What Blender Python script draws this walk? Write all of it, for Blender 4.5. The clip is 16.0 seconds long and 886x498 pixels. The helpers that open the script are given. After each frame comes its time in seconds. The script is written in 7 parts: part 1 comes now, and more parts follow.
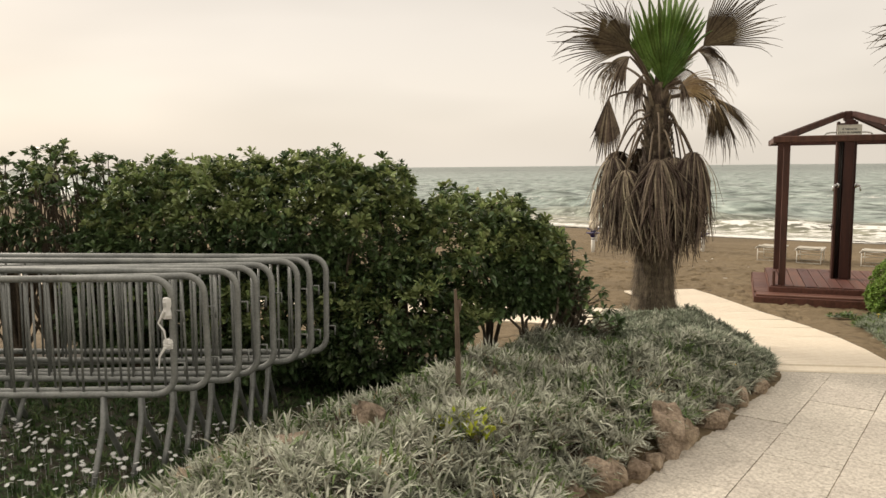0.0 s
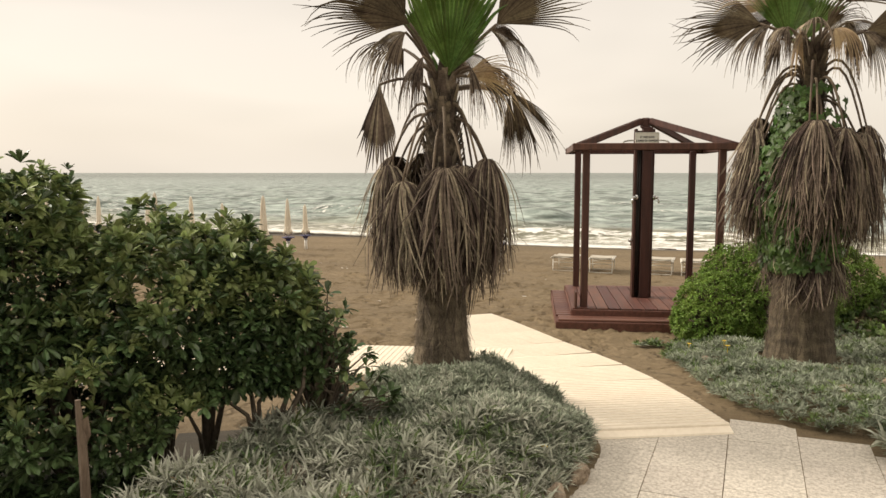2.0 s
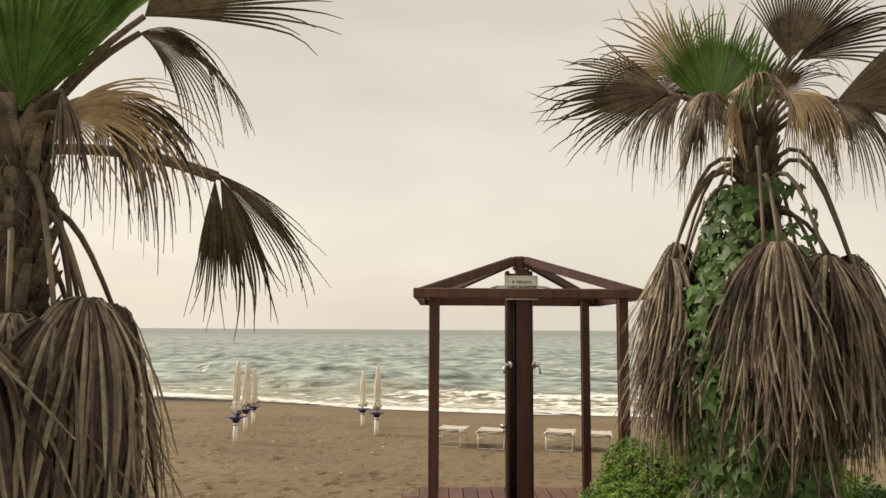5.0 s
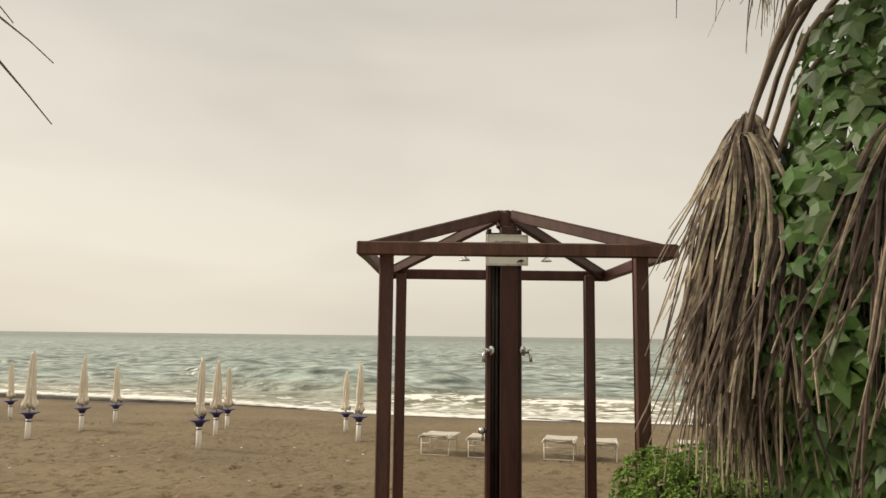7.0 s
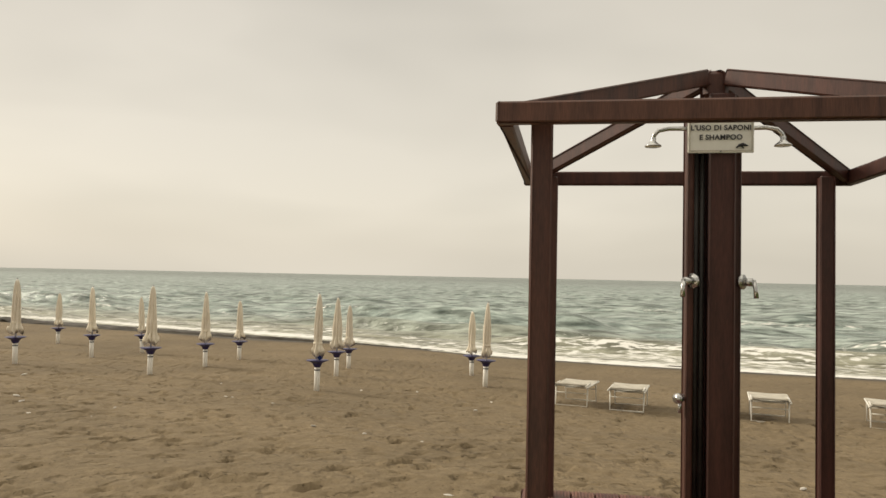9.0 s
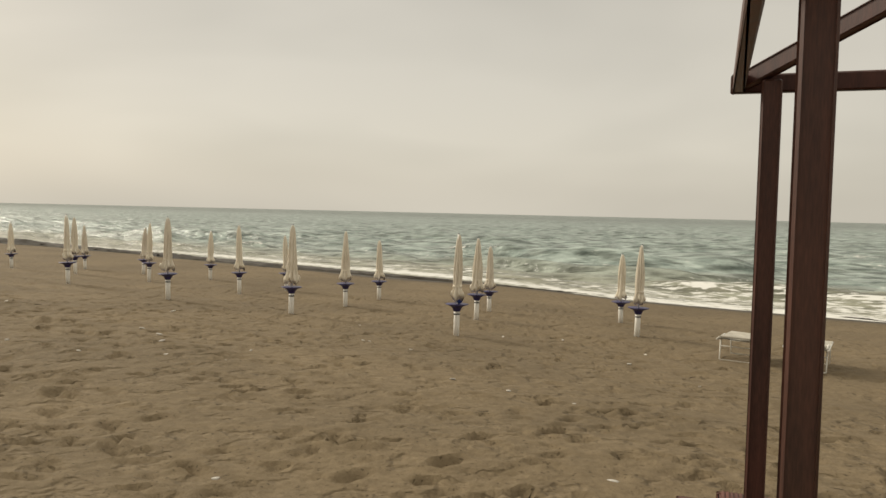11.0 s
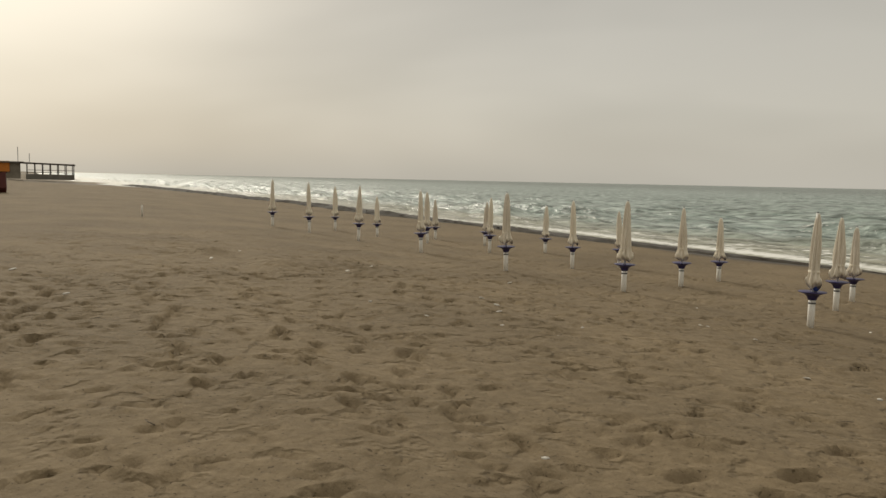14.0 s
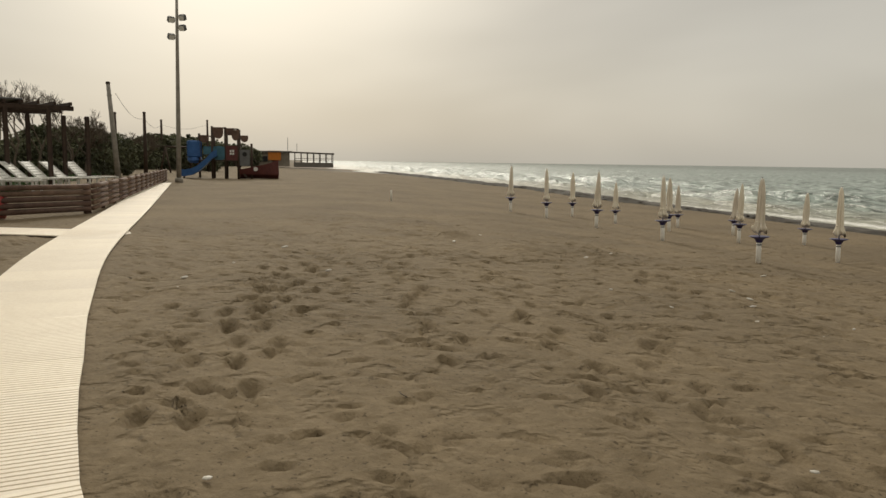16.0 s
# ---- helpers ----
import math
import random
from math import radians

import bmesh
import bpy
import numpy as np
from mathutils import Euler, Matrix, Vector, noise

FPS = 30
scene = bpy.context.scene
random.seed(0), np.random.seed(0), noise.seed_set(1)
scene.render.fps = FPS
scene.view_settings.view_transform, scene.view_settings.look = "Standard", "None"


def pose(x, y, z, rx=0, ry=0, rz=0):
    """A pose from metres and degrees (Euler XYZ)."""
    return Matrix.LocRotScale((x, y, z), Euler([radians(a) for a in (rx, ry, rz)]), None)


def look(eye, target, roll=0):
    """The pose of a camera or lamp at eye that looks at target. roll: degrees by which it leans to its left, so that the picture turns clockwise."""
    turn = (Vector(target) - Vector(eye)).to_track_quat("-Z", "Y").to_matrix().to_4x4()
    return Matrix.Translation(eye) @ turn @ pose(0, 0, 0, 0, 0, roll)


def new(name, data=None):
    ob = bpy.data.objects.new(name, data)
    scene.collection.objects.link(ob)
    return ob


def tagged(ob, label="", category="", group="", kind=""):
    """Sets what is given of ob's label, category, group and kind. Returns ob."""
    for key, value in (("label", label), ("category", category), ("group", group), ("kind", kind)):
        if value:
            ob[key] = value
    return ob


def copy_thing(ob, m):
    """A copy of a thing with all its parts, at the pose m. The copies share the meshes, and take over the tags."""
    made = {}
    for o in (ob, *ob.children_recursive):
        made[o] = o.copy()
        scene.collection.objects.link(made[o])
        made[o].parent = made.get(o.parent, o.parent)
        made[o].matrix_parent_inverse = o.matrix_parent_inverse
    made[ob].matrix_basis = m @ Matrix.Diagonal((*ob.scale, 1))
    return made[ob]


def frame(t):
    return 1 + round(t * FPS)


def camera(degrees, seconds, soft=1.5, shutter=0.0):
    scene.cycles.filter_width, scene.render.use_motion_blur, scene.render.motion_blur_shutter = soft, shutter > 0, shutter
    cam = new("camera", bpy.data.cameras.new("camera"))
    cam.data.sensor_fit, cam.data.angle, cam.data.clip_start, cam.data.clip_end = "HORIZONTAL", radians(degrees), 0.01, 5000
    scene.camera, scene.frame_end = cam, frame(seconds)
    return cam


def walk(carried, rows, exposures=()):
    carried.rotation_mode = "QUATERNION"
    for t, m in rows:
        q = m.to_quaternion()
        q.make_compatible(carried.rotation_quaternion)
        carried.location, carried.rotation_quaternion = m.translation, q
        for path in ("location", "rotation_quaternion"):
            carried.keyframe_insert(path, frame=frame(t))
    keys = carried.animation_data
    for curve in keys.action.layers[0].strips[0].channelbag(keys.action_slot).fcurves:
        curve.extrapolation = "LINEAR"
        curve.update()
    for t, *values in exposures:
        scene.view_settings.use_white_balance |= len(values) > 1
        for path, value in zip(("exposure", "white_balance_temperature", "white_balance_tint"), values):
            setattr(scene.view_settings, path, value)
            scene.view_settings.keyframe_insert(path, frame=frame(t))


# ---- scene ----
cam = camera(60.9, 16.0)
PATH = [
    (0, (-0.263, -0.633, 1.926), (-0.304, 1.356, 1.709), -0.5),
    (0.5, (-0.273, -0.219, 1.903), (-0.063, 1.759, 1.691), -0.2),
    (1, (-0.142, 0.218, 1.85), (0.234, 2.171, 1.643), -0.2),
    (1.5, (0.049, 0.638, 1.866), (0.484, 2.579, 1.657), -0.1),
    (2, (0.275, 1.063, 1.941), (0.743, 2.997, 1.739), 0.0),
    (2.5, (0.539, 1.481, 1.976), (1.08, 3.402, 1.84), 0.0),
    (3, (0.773, 1.903, 1.982), (1.387, 3.806, 1.924), -0.1),
    (3.5, (1.038, 2.324, 1.992), (1.713, 4.208, 2.014), -0.0),
    (6, (2.47, 4.28, 1.829), (3.158, 6.14, 2.085), 0.4),
    (6.5, (2.653, 4.617, 1.751), (3.343, 6.478, 2.001), 0.44),
    (7, (2.809, 5.013, 1.721), (3.495, 6.878, 1.95), 0.68),
    (7.5, (2.98, 5.457, 1.686), (3.644, 7.336, 1.858), 0.96),
    (8, (3.067, 5.866, 1.667), (3.655, 7.772, 1.813), 1.15),
    (8.5, (3.123, 6.247, 1.649), (3.612, 8.182, 1.775), 1.21),
    (9, (3.154, 6.679, 1.618), (3.533, 8.641, 1.69), 1.18),
    (9.5, (3.157, 7.037, 1.619), (3.452, 9.016, 1.601), 1.36),
    (12, (3.198, 7.842, 1.611), (2.967, 9.825, 1.494), 1.3),
    (12.5, (3.174, 7.861, 1.629), (2.793, 9.819, 1.491), 1.3),
    (13, (3.155, 7.863, 1.63), (2.608, 9.781, 1.475), 1.3),
    (13.5, (3.142, 7.867, 1.624), (2.438, 9.731, 1.455), 1.3),
    (14, (3.121, 7.886, 1.634), (2.299, 9.7, 1.451), 1.2),
    (14.5, (3.066, 7.905, 1.63), (2.111, 9.651, 1.436), 1.1),
    (15, (3.043, 7.894, 1.637), (1.94, 9.549, 1.432), 1.0),
    (15.5, (3.031, 7.895, 1.633), (1.794, 9.451, 1.413), 0.8),
    (16, (3.014, 7.896, 1.619), (1.682, 9.37, 1.389), 0.8),
]
EXPOSURES = [(0, 0.60, 6650, 14), (1.5, 0.71, 6680, 14), (3.5, 0.68, 6850, 15), (6, 0.53, 6750, 11), (9, 0.43, 6700, 10), (12, 0.06, 6550, 9), (14, -0.12, 6450, 9), (16, -0.13, 6450, 9)]
walk(cam, [(t, look(eye, target, roll)) for t, eye, target, roll in PATH], EXPOSURES)

# ---- sky and sun: thin overcast, brightest round the hidden sun over the sea to the left ----
SUN_AZ, SUN_EL = radians(-57), radians(30)
sun_way = Vector((math.sin(SUN_AZ) * math.cos(SUN_EL), math.cos(SUN_AZ) * math.cos(SUN_EL), math.sin(SUN_EL)))


def make_world():
    world = bpy.data.worlds.new("overcast_sky")
    scene.world = world
    world.use_nodes = True
    nt = world.node_tree
    nt.nodes.clear()
    N, L = nt.nodes.new, nt.links.new
    out, bg = N("ShaderNodeOutputWorld"), N("ShaderNodeBackground")
    sky = N("ShaderNodeTexSky")
    sky.sky_type, sky.sun_disc = "NISHITA", False
    sky.sun_elevation, sky.sun_rotation = SUN_EL, SUN_AZ
    sky.dust_density = 4.0
    dim = N("ShaderNodeVectorMath")
    dim.operation = "SCALE"
    dim.inputs["Scale"].default_value = 0.012
    L(sky.outputs[0], dim.inputs[0])
    tc = N("ShaderNodeTexCoord")
    # broad cloud sheets, flattened towards the horizon
    mp = N("ShaderNodeMapping")
    mp.inputs["Scale"].default_value = (1.0, 1.0, 3.2)
    L(tc.outputs["Generated"], mp.inputs[0])
    n1 = N("ShaderNodeTexNoise")
    n1.inputs["Scale"].default_value, n1.inputs["Detail"].default_value, n1.inputs["Roughness"].default_value = 1.5, 3.0, 0.5
    n1.inputs["Distortion"].default_value = 0.25
    L(mp.outputs[0], n1.inputs["Vector"])
    ramp = N("ShaderNodeValToRGB")
    ramp.color_ramp.elements[0].position, ramp.color_ramp.elements[0].color = 0.34, (0.41, 0.384, 0.327, 1)
    ramp.color_ramp.elements[1].position, ramp.color_ramp.elements[1].color = 0.66, (0.525, 0.49, 0.42, 1)
    L(n1.outputs["Fac"], ramp.inputs[0])
    # the glow round the hidden sun
    dot = N("ShaderNodeVectorMath")
    dot.operation = "DOT_PRODUCT"
    dot.inputs[1].default_value = sun_way
    L(tc.outputs["Generated"], dot.inputs[0])
    glow = N("ShaderNodeMapRange")
    glow.interpolation_type = "SMOOTHERSTEP"
    glow.inputs["From Min"].default_value, glow.inputs["From Max"].default_value = 0.86, 1.0
    glow.inputs["To Max"].default_value = 0.42
    L(dot.outputs["Value"], glow.inputs["Value"])
    warm = N("ShaderNodeVectorMath")
    warm.operation = "SCALE"
    warm.inputs[0].default_value = (1.0, 0.93, 0.76)
    L(glow.outputs[0], warm.inputs["Scale"])
    # a paler band low over the sea
    sep = N("ShaderNodeSeparateXYZ")
    L(tc.outputs["Generated"], sep.inputs[0])
    low = N("ShaderNodeMapRange")
    low.interpolation_type = "SMOOTHSTEP"
    low.inputs["From Min"].default_value, low.inputs["From Max"].default_value = 0.02, 0.42
    low.inputs["To Min"].default_value, low.inputs["To Max"].default_value = 1.08, 0.90
    L(sep.outputs["Z"], low.inputs["Value"])
    # an overcast sky is brighter overhead than at the horizon
    high = N("ShaderNodeMapRange")
    high.interpolation_type = "SMOOTHSTEP"
    high.inputs["From Min"].default_value, high.inputs["From Max"].default_value = 0.40, 1.0
    high.inputs["To Min"].default_value, high.inputs["To Max"].default_value = 1.0, 2.1
    L(sep.outputs["Z"], high.inputs["Value"])
    both = N("ShaderNodeMath")
    both.operation = "MULTIPLY"
    L(low.outputs[0], both.inputs[0])
    L(high.outputs[0], both.inputs[1])
    banded = N("ShaderNodeVectorMath")
    banded.operation = "SCALE"
    L(ramp.outputs[0], banded.inputs[0])
    L(both.outputs[0], banded.inputs["Scale"])
    a1, a2 = N("ShaderNodeVectorMath"), N("ShaderNodeVectorMath")
    L(banded.outputs[0], a1.inputs[0])
    L(warm.outputs[0], a1.inputs[1])
    L(a1.outputs[0], a2.inputs[0])
    L(dim.outputs[0], a2.inputs[1])
    L(a2.outputs[0], bg.inputs["Color"])
    bg.inputs["Strength"].default_value = 1.0
    L(bg.outputs[0], out.inputs[0])


make_world()
sun_data = bpy.data.lights.new("sun", "SUN")
sun_data.energy, sun_data.angle, sun_data.color = 2.0, radians(14), (1.0, 0.93, 0.8)
sun = new("sun", sun_data)
sun.matrix_world = look(sun_way * 60, (0, 0, 0))


# ---- materials ----
def material(name, dark, light, rough=0.8, scale=4.0, fine=60.0, bump=0.2, depth=0.01, metal=0.0, island=0.0, apart=0.0, stretch=(1, 1, 1), thin=0.0, spec=0.4, ramp=(0.35, 0.65), space="Object"):
    """Two-scale noise between two colours, with fine relief; island / apart: how far pieces / objects differ."""
    m = bpy.data.materials.new(name)
    m.use_nodes = True
    nt = m.node_tree
    nt.nodes.clear()
    N, L = nt.nodes.new, nt.links.new
    out, bsdf = N("ShaderNodeOutputMaterial"), N("ShaderNodeBsdfPrincipled")
    if space == "World":
        vec = N("ShaderNodeNewGeometry").outputs["Position"]
    else:
        vec = N("ShaderNodeTexCoord").outputs["Object"]
    mp = N("ShaderNodeMapping")
    mp.inputs["Scale"].default_value = stretch
    L(vec, mp.inputs[0])
    n1, n2 = N("ShaderNodeTexNoise"), N("ShaderNodeTexNoise")
    n1.inputs["Scale"].default_value, n1.inputs["Detail"].default_value = scale, 4.0
    n2.inputs["Scale"].default_value, n2.inputs["Detail"].default_value = fine, 3.0
    L(mp.outputs[0], n1.inputs["Vector"])
    L(mp.outputs[0], n2.inputs["Vector"])
    mix = N("ShaderNodeMix")
    mix.data_type = "FLOAT"
    mix.inputs[0].default_value = 0.4
    L(n1.outputs["Fac"], mix.inputs[2])
    L(n2.outputs["Fac"], mix.inputs[3])
    cr = N("ShaderNodeValToRGB")
    cr.color_ramp.elements[0].position, cr.color_ramp.elements[0].color = ramp[0], (*dark, 1)
    cr.color_ramp.elements[1].position, cr.color_ramp.elements[1].color = ramp[1], (*light, 1)
    L(mix.outputs[0], cr.inputs[0])
    colour = cr.outputs[0]
    for amount, sock in ((island, "island"), (apart, "apart")):
        if not amount:
            continue
        rnd = N("ShaderNodeNewGeometry").outputs["Random Per Island"] if sock == "island" else N("ShaderNodeObjectInfo").outputs["Random"]
        mr = N("ShaderNodeMapRange")
        mr.inputs["To Min"].default_value, mr.inputs["To Max"].default_value = 1 - amount, 1 + amount
        L(rnd, mr.inputs["Value"])
        hs = N("ShaderNodeHueSaturation")
        L(mr.outputs[0], hs.inputs["Value"])
        hue = N("ShaderNodeMapRange")
        hue.inputs["To Min"].default_value, hue.inputs["To Max"].default_value = 0.5 - 0.04 * amount, 0.5 + 0.04 * amount
        L(rnd, hue.inputs["Value"])
        L(hue.outputs[0], hs.inputs["Hue"])
        L(colour, hs.inputs["Color"])
        colour = hs.outputs[0]
    L(colour, bsdf.inputs["Base Color"])
    rr = N("ShaderNodeMapRange")
    rr.inputs["To Min"].default_value, rr.inputs["To Max"].default_value = max(0.02, rough - 0.12), min(1, rough + 0.12)
    L(n1.outputs["Fac"], rr.inputs["Value"])
    L(rr.outputs[0], bsdf.inputs["Roughness"])
    bsdf.inputs["Metallic"].default_value = metal
    bsdf.inputs["Specular IOR Level"].default_value = spec
    if bump:
        bp = N("ShaderNodeBump")
        bp.inputs["Strength"].default_value, bp.inputs["Distance"].default_value = bump, depth
        L(mix.outputs[0], bp.inputs["Height"])
        L(bp.outputs[0], bsdf.inputs["Normal"])
    if thin:
        tr, sh = N("ShaderNodeBsdfTranslucent"), N("ShaderNodeMixShader")
        L(colour, tr.inputs["Color"])
        sh.inputs[0].default_value = thin
        L(bsdf.outputs[0], sh.inputs[1])
        L(tr.outputs[0], sh.inputs[2])
        L(sh.outputs[0], out.inputs[0])
    else:
        L(bsdf.outputs[0], out.inputs[0])
    return m


M_WOOD = material("red_brown_timber", (0.042, 0.0175, 0.013), (0.105, 0.042, 0.029), 0.5, 3, 40, 0.25, 0.004, apart=0.2, stretch=(6, 6, 0.6))
M_BOARD = material("red_brown_decking", (0.075, 0.030, 0.022), (0.17, 0.070, 0.050), 0.55, 4, 40, 0.25, 0.004, apart=0.22, stretch=(6, 0.7, 6))
M_LOG = material("weathered_log", (0.075, 0.044, 0.030), (0.17, 0.105, 0.075), 0.8, 4, 40, 0.3, 0.006, apart=0.2)
M_DARKWOOD = material("dark_timber", (0.03, 0.018, 0.012), (0.07, 0.045, 0.03), 0.8, 4, 40, 0.2, 0.005)
M_TILE = material("exposed_aggregate", (0.32, 0.285, 0.235), (0.65, 0.60, 0.52), 0.9, 60, 160, 0.6, 0.005, apart=0.07, ramp=(0.36, 0.62))
M_MAT = material("cream_plastic_walkway", (0.73, 0.635, 0.50), (0.85, 0.765, 0.625), 0.6, 1.5, 30, 0.1, 0.002, apart=0.05)
M_ROCK = material("rough_limestone", (0.12, 0.085, 0.057), (0.42, 0.335, 0.245), 0.95, 9, 60, 0.9, 0.03, apart=0.15)
M_STEEL = material("galvanised_steel", (0.170, 0.178, 0.170), (0.306, 0.315, 0.297), 0.5, 8, 80, 0.1, 0.001, metal=0.35)
M_CHROME = material("chrome", (0.5, 0.5, 0.49), (0.62, 0.62, 0.6), 0.22, 20, 90, 0.02, 0.001, metal=0.9)
M_PIPE = material("dark_pipe", (0.02, 0.018, 0.016), (0.045, 0.04, 0.035), 0.5, 8, 60, 0.1, 0.001)
M_WHITE = material("white_plastic", (0.62, 0.60, 0.55), (0.78, 0.77, 0.72), 0.5, 3, 40, 0.1, 0.002, apart=0.05)
M_SIGN = material("sign_enamel", (0.70, 0.69, 0.62), (0.78, 0.77, 0.70), 0.4, 3, 30, 0.03, 0.001)
M_INK = material("dark_ink", (0.015, 0.015, 0.018), (0.03, 0.03, 0.035), 0.6, 10, 60, 0.0)
M_NAVY = material("navy_plastic", (0.018, 0.014, 0.075), (0.035, 0.03, 0.13), 0.45, 5, 40, 0.05, 0.001)
M_BLUEBAG = material("blue_cloth", (0.02, 0.045, 0.19), (0.05, 0.09, 0.30), 0.8, 12, 60, 0.3, 0.01)
M_CANVAS = material("cream_canvas", (0.62, 0.55, 0.43), (0.86, 0.79, 0.66), 0.9, 9, 90, 0.35, 0.01, apart=0.1, stretch=(1, 1, 0.25))
M_POLE = material("white_pole_enamel", (0.76, 0.73, 0.66), (0.88, 0.86, 0.80), 0.4, 6, 50, 0.05, 0.001)
M_TUBE = material("white_tube", (0.62, 0.59, 0.52), (0.76, 0.73, 0.66), 0.45, 6, 50, 0.05, 0.001)
M_LOUNGE = material("sunbleached_mesh_cloth", (0.36, 0.33, 0.27), (0.56, 0.52, 0.44), 0.85, 6, 80, 0.2, 0.003)
M_BARK2 = material("ringed_palm_bark", (0.060, 0.047, 0.034), (0.20, 0.155, 0.112), 0.95, 7, 60, 0.8, 0.01, island=0.5, stretch=(1.2, 1.2, 2.5))
M_BARK = material("palm_bark", (0.040, 0.031, 0.022), (0.14, 0.107, 0.074), 0.95, 7, 60, 0.8, 0.01, island=0.5, stretch=(1.2, 1.2, 2.5))
M_DEAD = material("dead_palm_leaf", (0.068, 0.053, 0.042), (0.25, 0.195, 0.148), 0.8, 6, 50, 0.3, 0.004, island=0.8, apart=0.15, thin=0.08, spec=0.12)
M_TAN = material("dry_tan_palm_leaf", (0.27, 0.19, 0.105), (0.48, 0.36, 0.21), 0.75, 5, 50, 0.3, 0.004, island=0.25, thin=0.15)
M_BROWNGREEN = material("half_dry_palm_leaf", (0.050, 0.038, 0.026), (0.155, 0.12, 0.075), 0.7, 4, 50, 0.3, 0.004, island=0.45, thin=0.12, spec=0.15)
M_PALMGREEN = material("green_palm_leaf", (0.065, 0.125, 0.026), (0.17, 0.26, 0.065), 0.4, 3, 50, 0.2, 0.003, island=0.45, thin=0.35)
M_STALK = material("dry_leaf_stalk", (0.075, 0.053, 0.035), (0.17, 0.125, 0.085), 0.7, 6, 50, 0.3, 0.004, apart=0.2)
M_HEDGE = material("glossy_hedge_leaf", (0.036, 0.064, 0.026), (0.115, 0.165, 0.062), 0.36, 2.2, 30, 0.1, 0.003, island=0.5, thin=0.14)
# young leaves, their pale tone also carrying the light on the hedge's top
M_TIP = material("young_lit_hedge_leaf", (0.155, 0.205, 0.075), (0.29, 0.34, 0.13), 0.45, 3, 30, 0.1, 0.003, island=0.3, thin=0.25)
M_SHRUB = material("bright_shrub_leaf", (0.105, 0.185, 0.030), (0.27, 0.385, 0.082), 0.5, 3, 30, 0.1, 0.003, island=0.45, thin=0.25)
M_IVY = material("vine_leaf", (0.026, 0.058, 0.012), (0.080, 0.150, 0.028), 0.45, 3, 30, 0.1, 0.003, island=0.35, thin=0.28)
M_SILVER = material("silvery_ground_cover", (0.25, 0.265, 0.195), (0.52, 0.52, 0.425), 0.8, 3, 40, 0.1, 0.002, island=0.4, thin=0.15)
M_SILVER2 = material("blue_grey_ground_cover", (0.160, 0.190, 0.130), (0.35, 0.38, 0.285), 0.8, 3, 40, 0.1, 0.002, island=0.4, thin=0.15)
M_OLIVE = material("dull_green_ground_cover", (0.070, 0.118, 0.040), (0.172, 0.234, 0.078), 0.75, 3, 40, 0.1, 0.002, island=0.4, thin=0.15)
M_GRASS = material("lawn_grass", (0.022, 0.050, 0.013), (0.061, 0.110, 0.028), 0.7, 3, 40, 0.1, 0.002, island=0.4, thin=0.2)
M_LIME = material("yellow_green_leaf", (0.30, 0.36, 0.02), (0.48, 0.52, 0.06), 0.6, 5, 40, 0.1, 0.002, island=0.2, thin=0.3)
M_PETAL = material("white_petal", (0.70, 0.70, 0.68), (0.82, 0.82, 0.80), 0.7, 5, 40, 0.0, thin=0.2)
M_YELLOW = material("yellow_petal", (0.65, 0.42, 0.02), (0.80, 0.58, 0.05), 0.7, 5, 40, 0.0, thin=0.2)
M_TWIG = material("grey_twig", (0.07, 0.055, 0.04), (0.16, 0.125, 0.09), 0.9, 8, 60, 0.4, 0.004)
M_STAKE = material("weathered_stake", (0.08, 0.055, 0.038), (0.20, 0.15, 0.11), 0.9, 8, 60, 0.5, 0.005, stretch=(3, 3, 0.4))
M_TAPE = material("white_tape", (0.66, 0.65, 0.62), (0.80, 0.79, 0.76), 0.5, 8, 40, 0.1, 0.002)
M_SHELL = material("shell_white", (0.5, 0.46, 0.40), (0.72, 0.69, 0.62), 0.6, 20, 60, 0.1, 0.002, apart=0.2)
M_CONCRETE = material("concrete_pole", (0.20, 0.185, 0.155), (0.34, 0.31, 0.265), 0.85, 3, 50, 0.2, 0.004)
M_BLUE = material("blue_play_plastic", (0.02, 0.075, 0.22), (0.04, 0.13, 0.33), 0.4, 3, 30, 0.03, 0.002)
M_TEAL = material("teal_play_panel", (0.03, 0.10, 0.14), (0.06, 0.16, 0.21), 0.5, 3, 30, 0.03, 0.002)
M_MAROON = material("maroon_play_panel", (0.07, 0.018, 0.016), (0.13, 0.035, 0.03), 0.5, 3, 30, 0.03, 0.002)
M_ORANGE = material("orange_panel", (0.50, 0.15, 0.015), (0.66, 0.23, 0.03), 0.6, 3, 30, 0.03, 0.002)
M_GREYPANEL = material("grey_play_panel", (0.10, 0.10, 0.10), (0.17, 0.17, 0.165), 0.6, 3, 30, 0.03, 0.002)
M_PLASTER = material("faded_plaster", (0.20, 0.17, 0.13), (0.32, 0.28, 0.22), 0.9, 1, 20, 0.2, 0.01)
M_ROOF = material("grey_flat_roof", (0.13, 0.12, 0.10), (0.22, 0.20, 0.17), 0.9, 1, 20, 0.2, 0.01)
M_DARK = material("shaded_opening", (0.01, 0.01, 0.01), (0.025, 0.022, 0.02), 0.7, 2, 20, 0.0)
M_FAR = material("far_woods_leaf", (0.058, 0.066, 0.034), (0.155, 0.155, 0.085), 0.8, 0.5, 10, 0.0, island=0.4, thin=0.1)
M_RED = material("red_hull_plastic", (0.24, 0.02, 0.018), (0.36, 0.04, 0.03), 0.4, 3, 30, 0.03, 0.002)


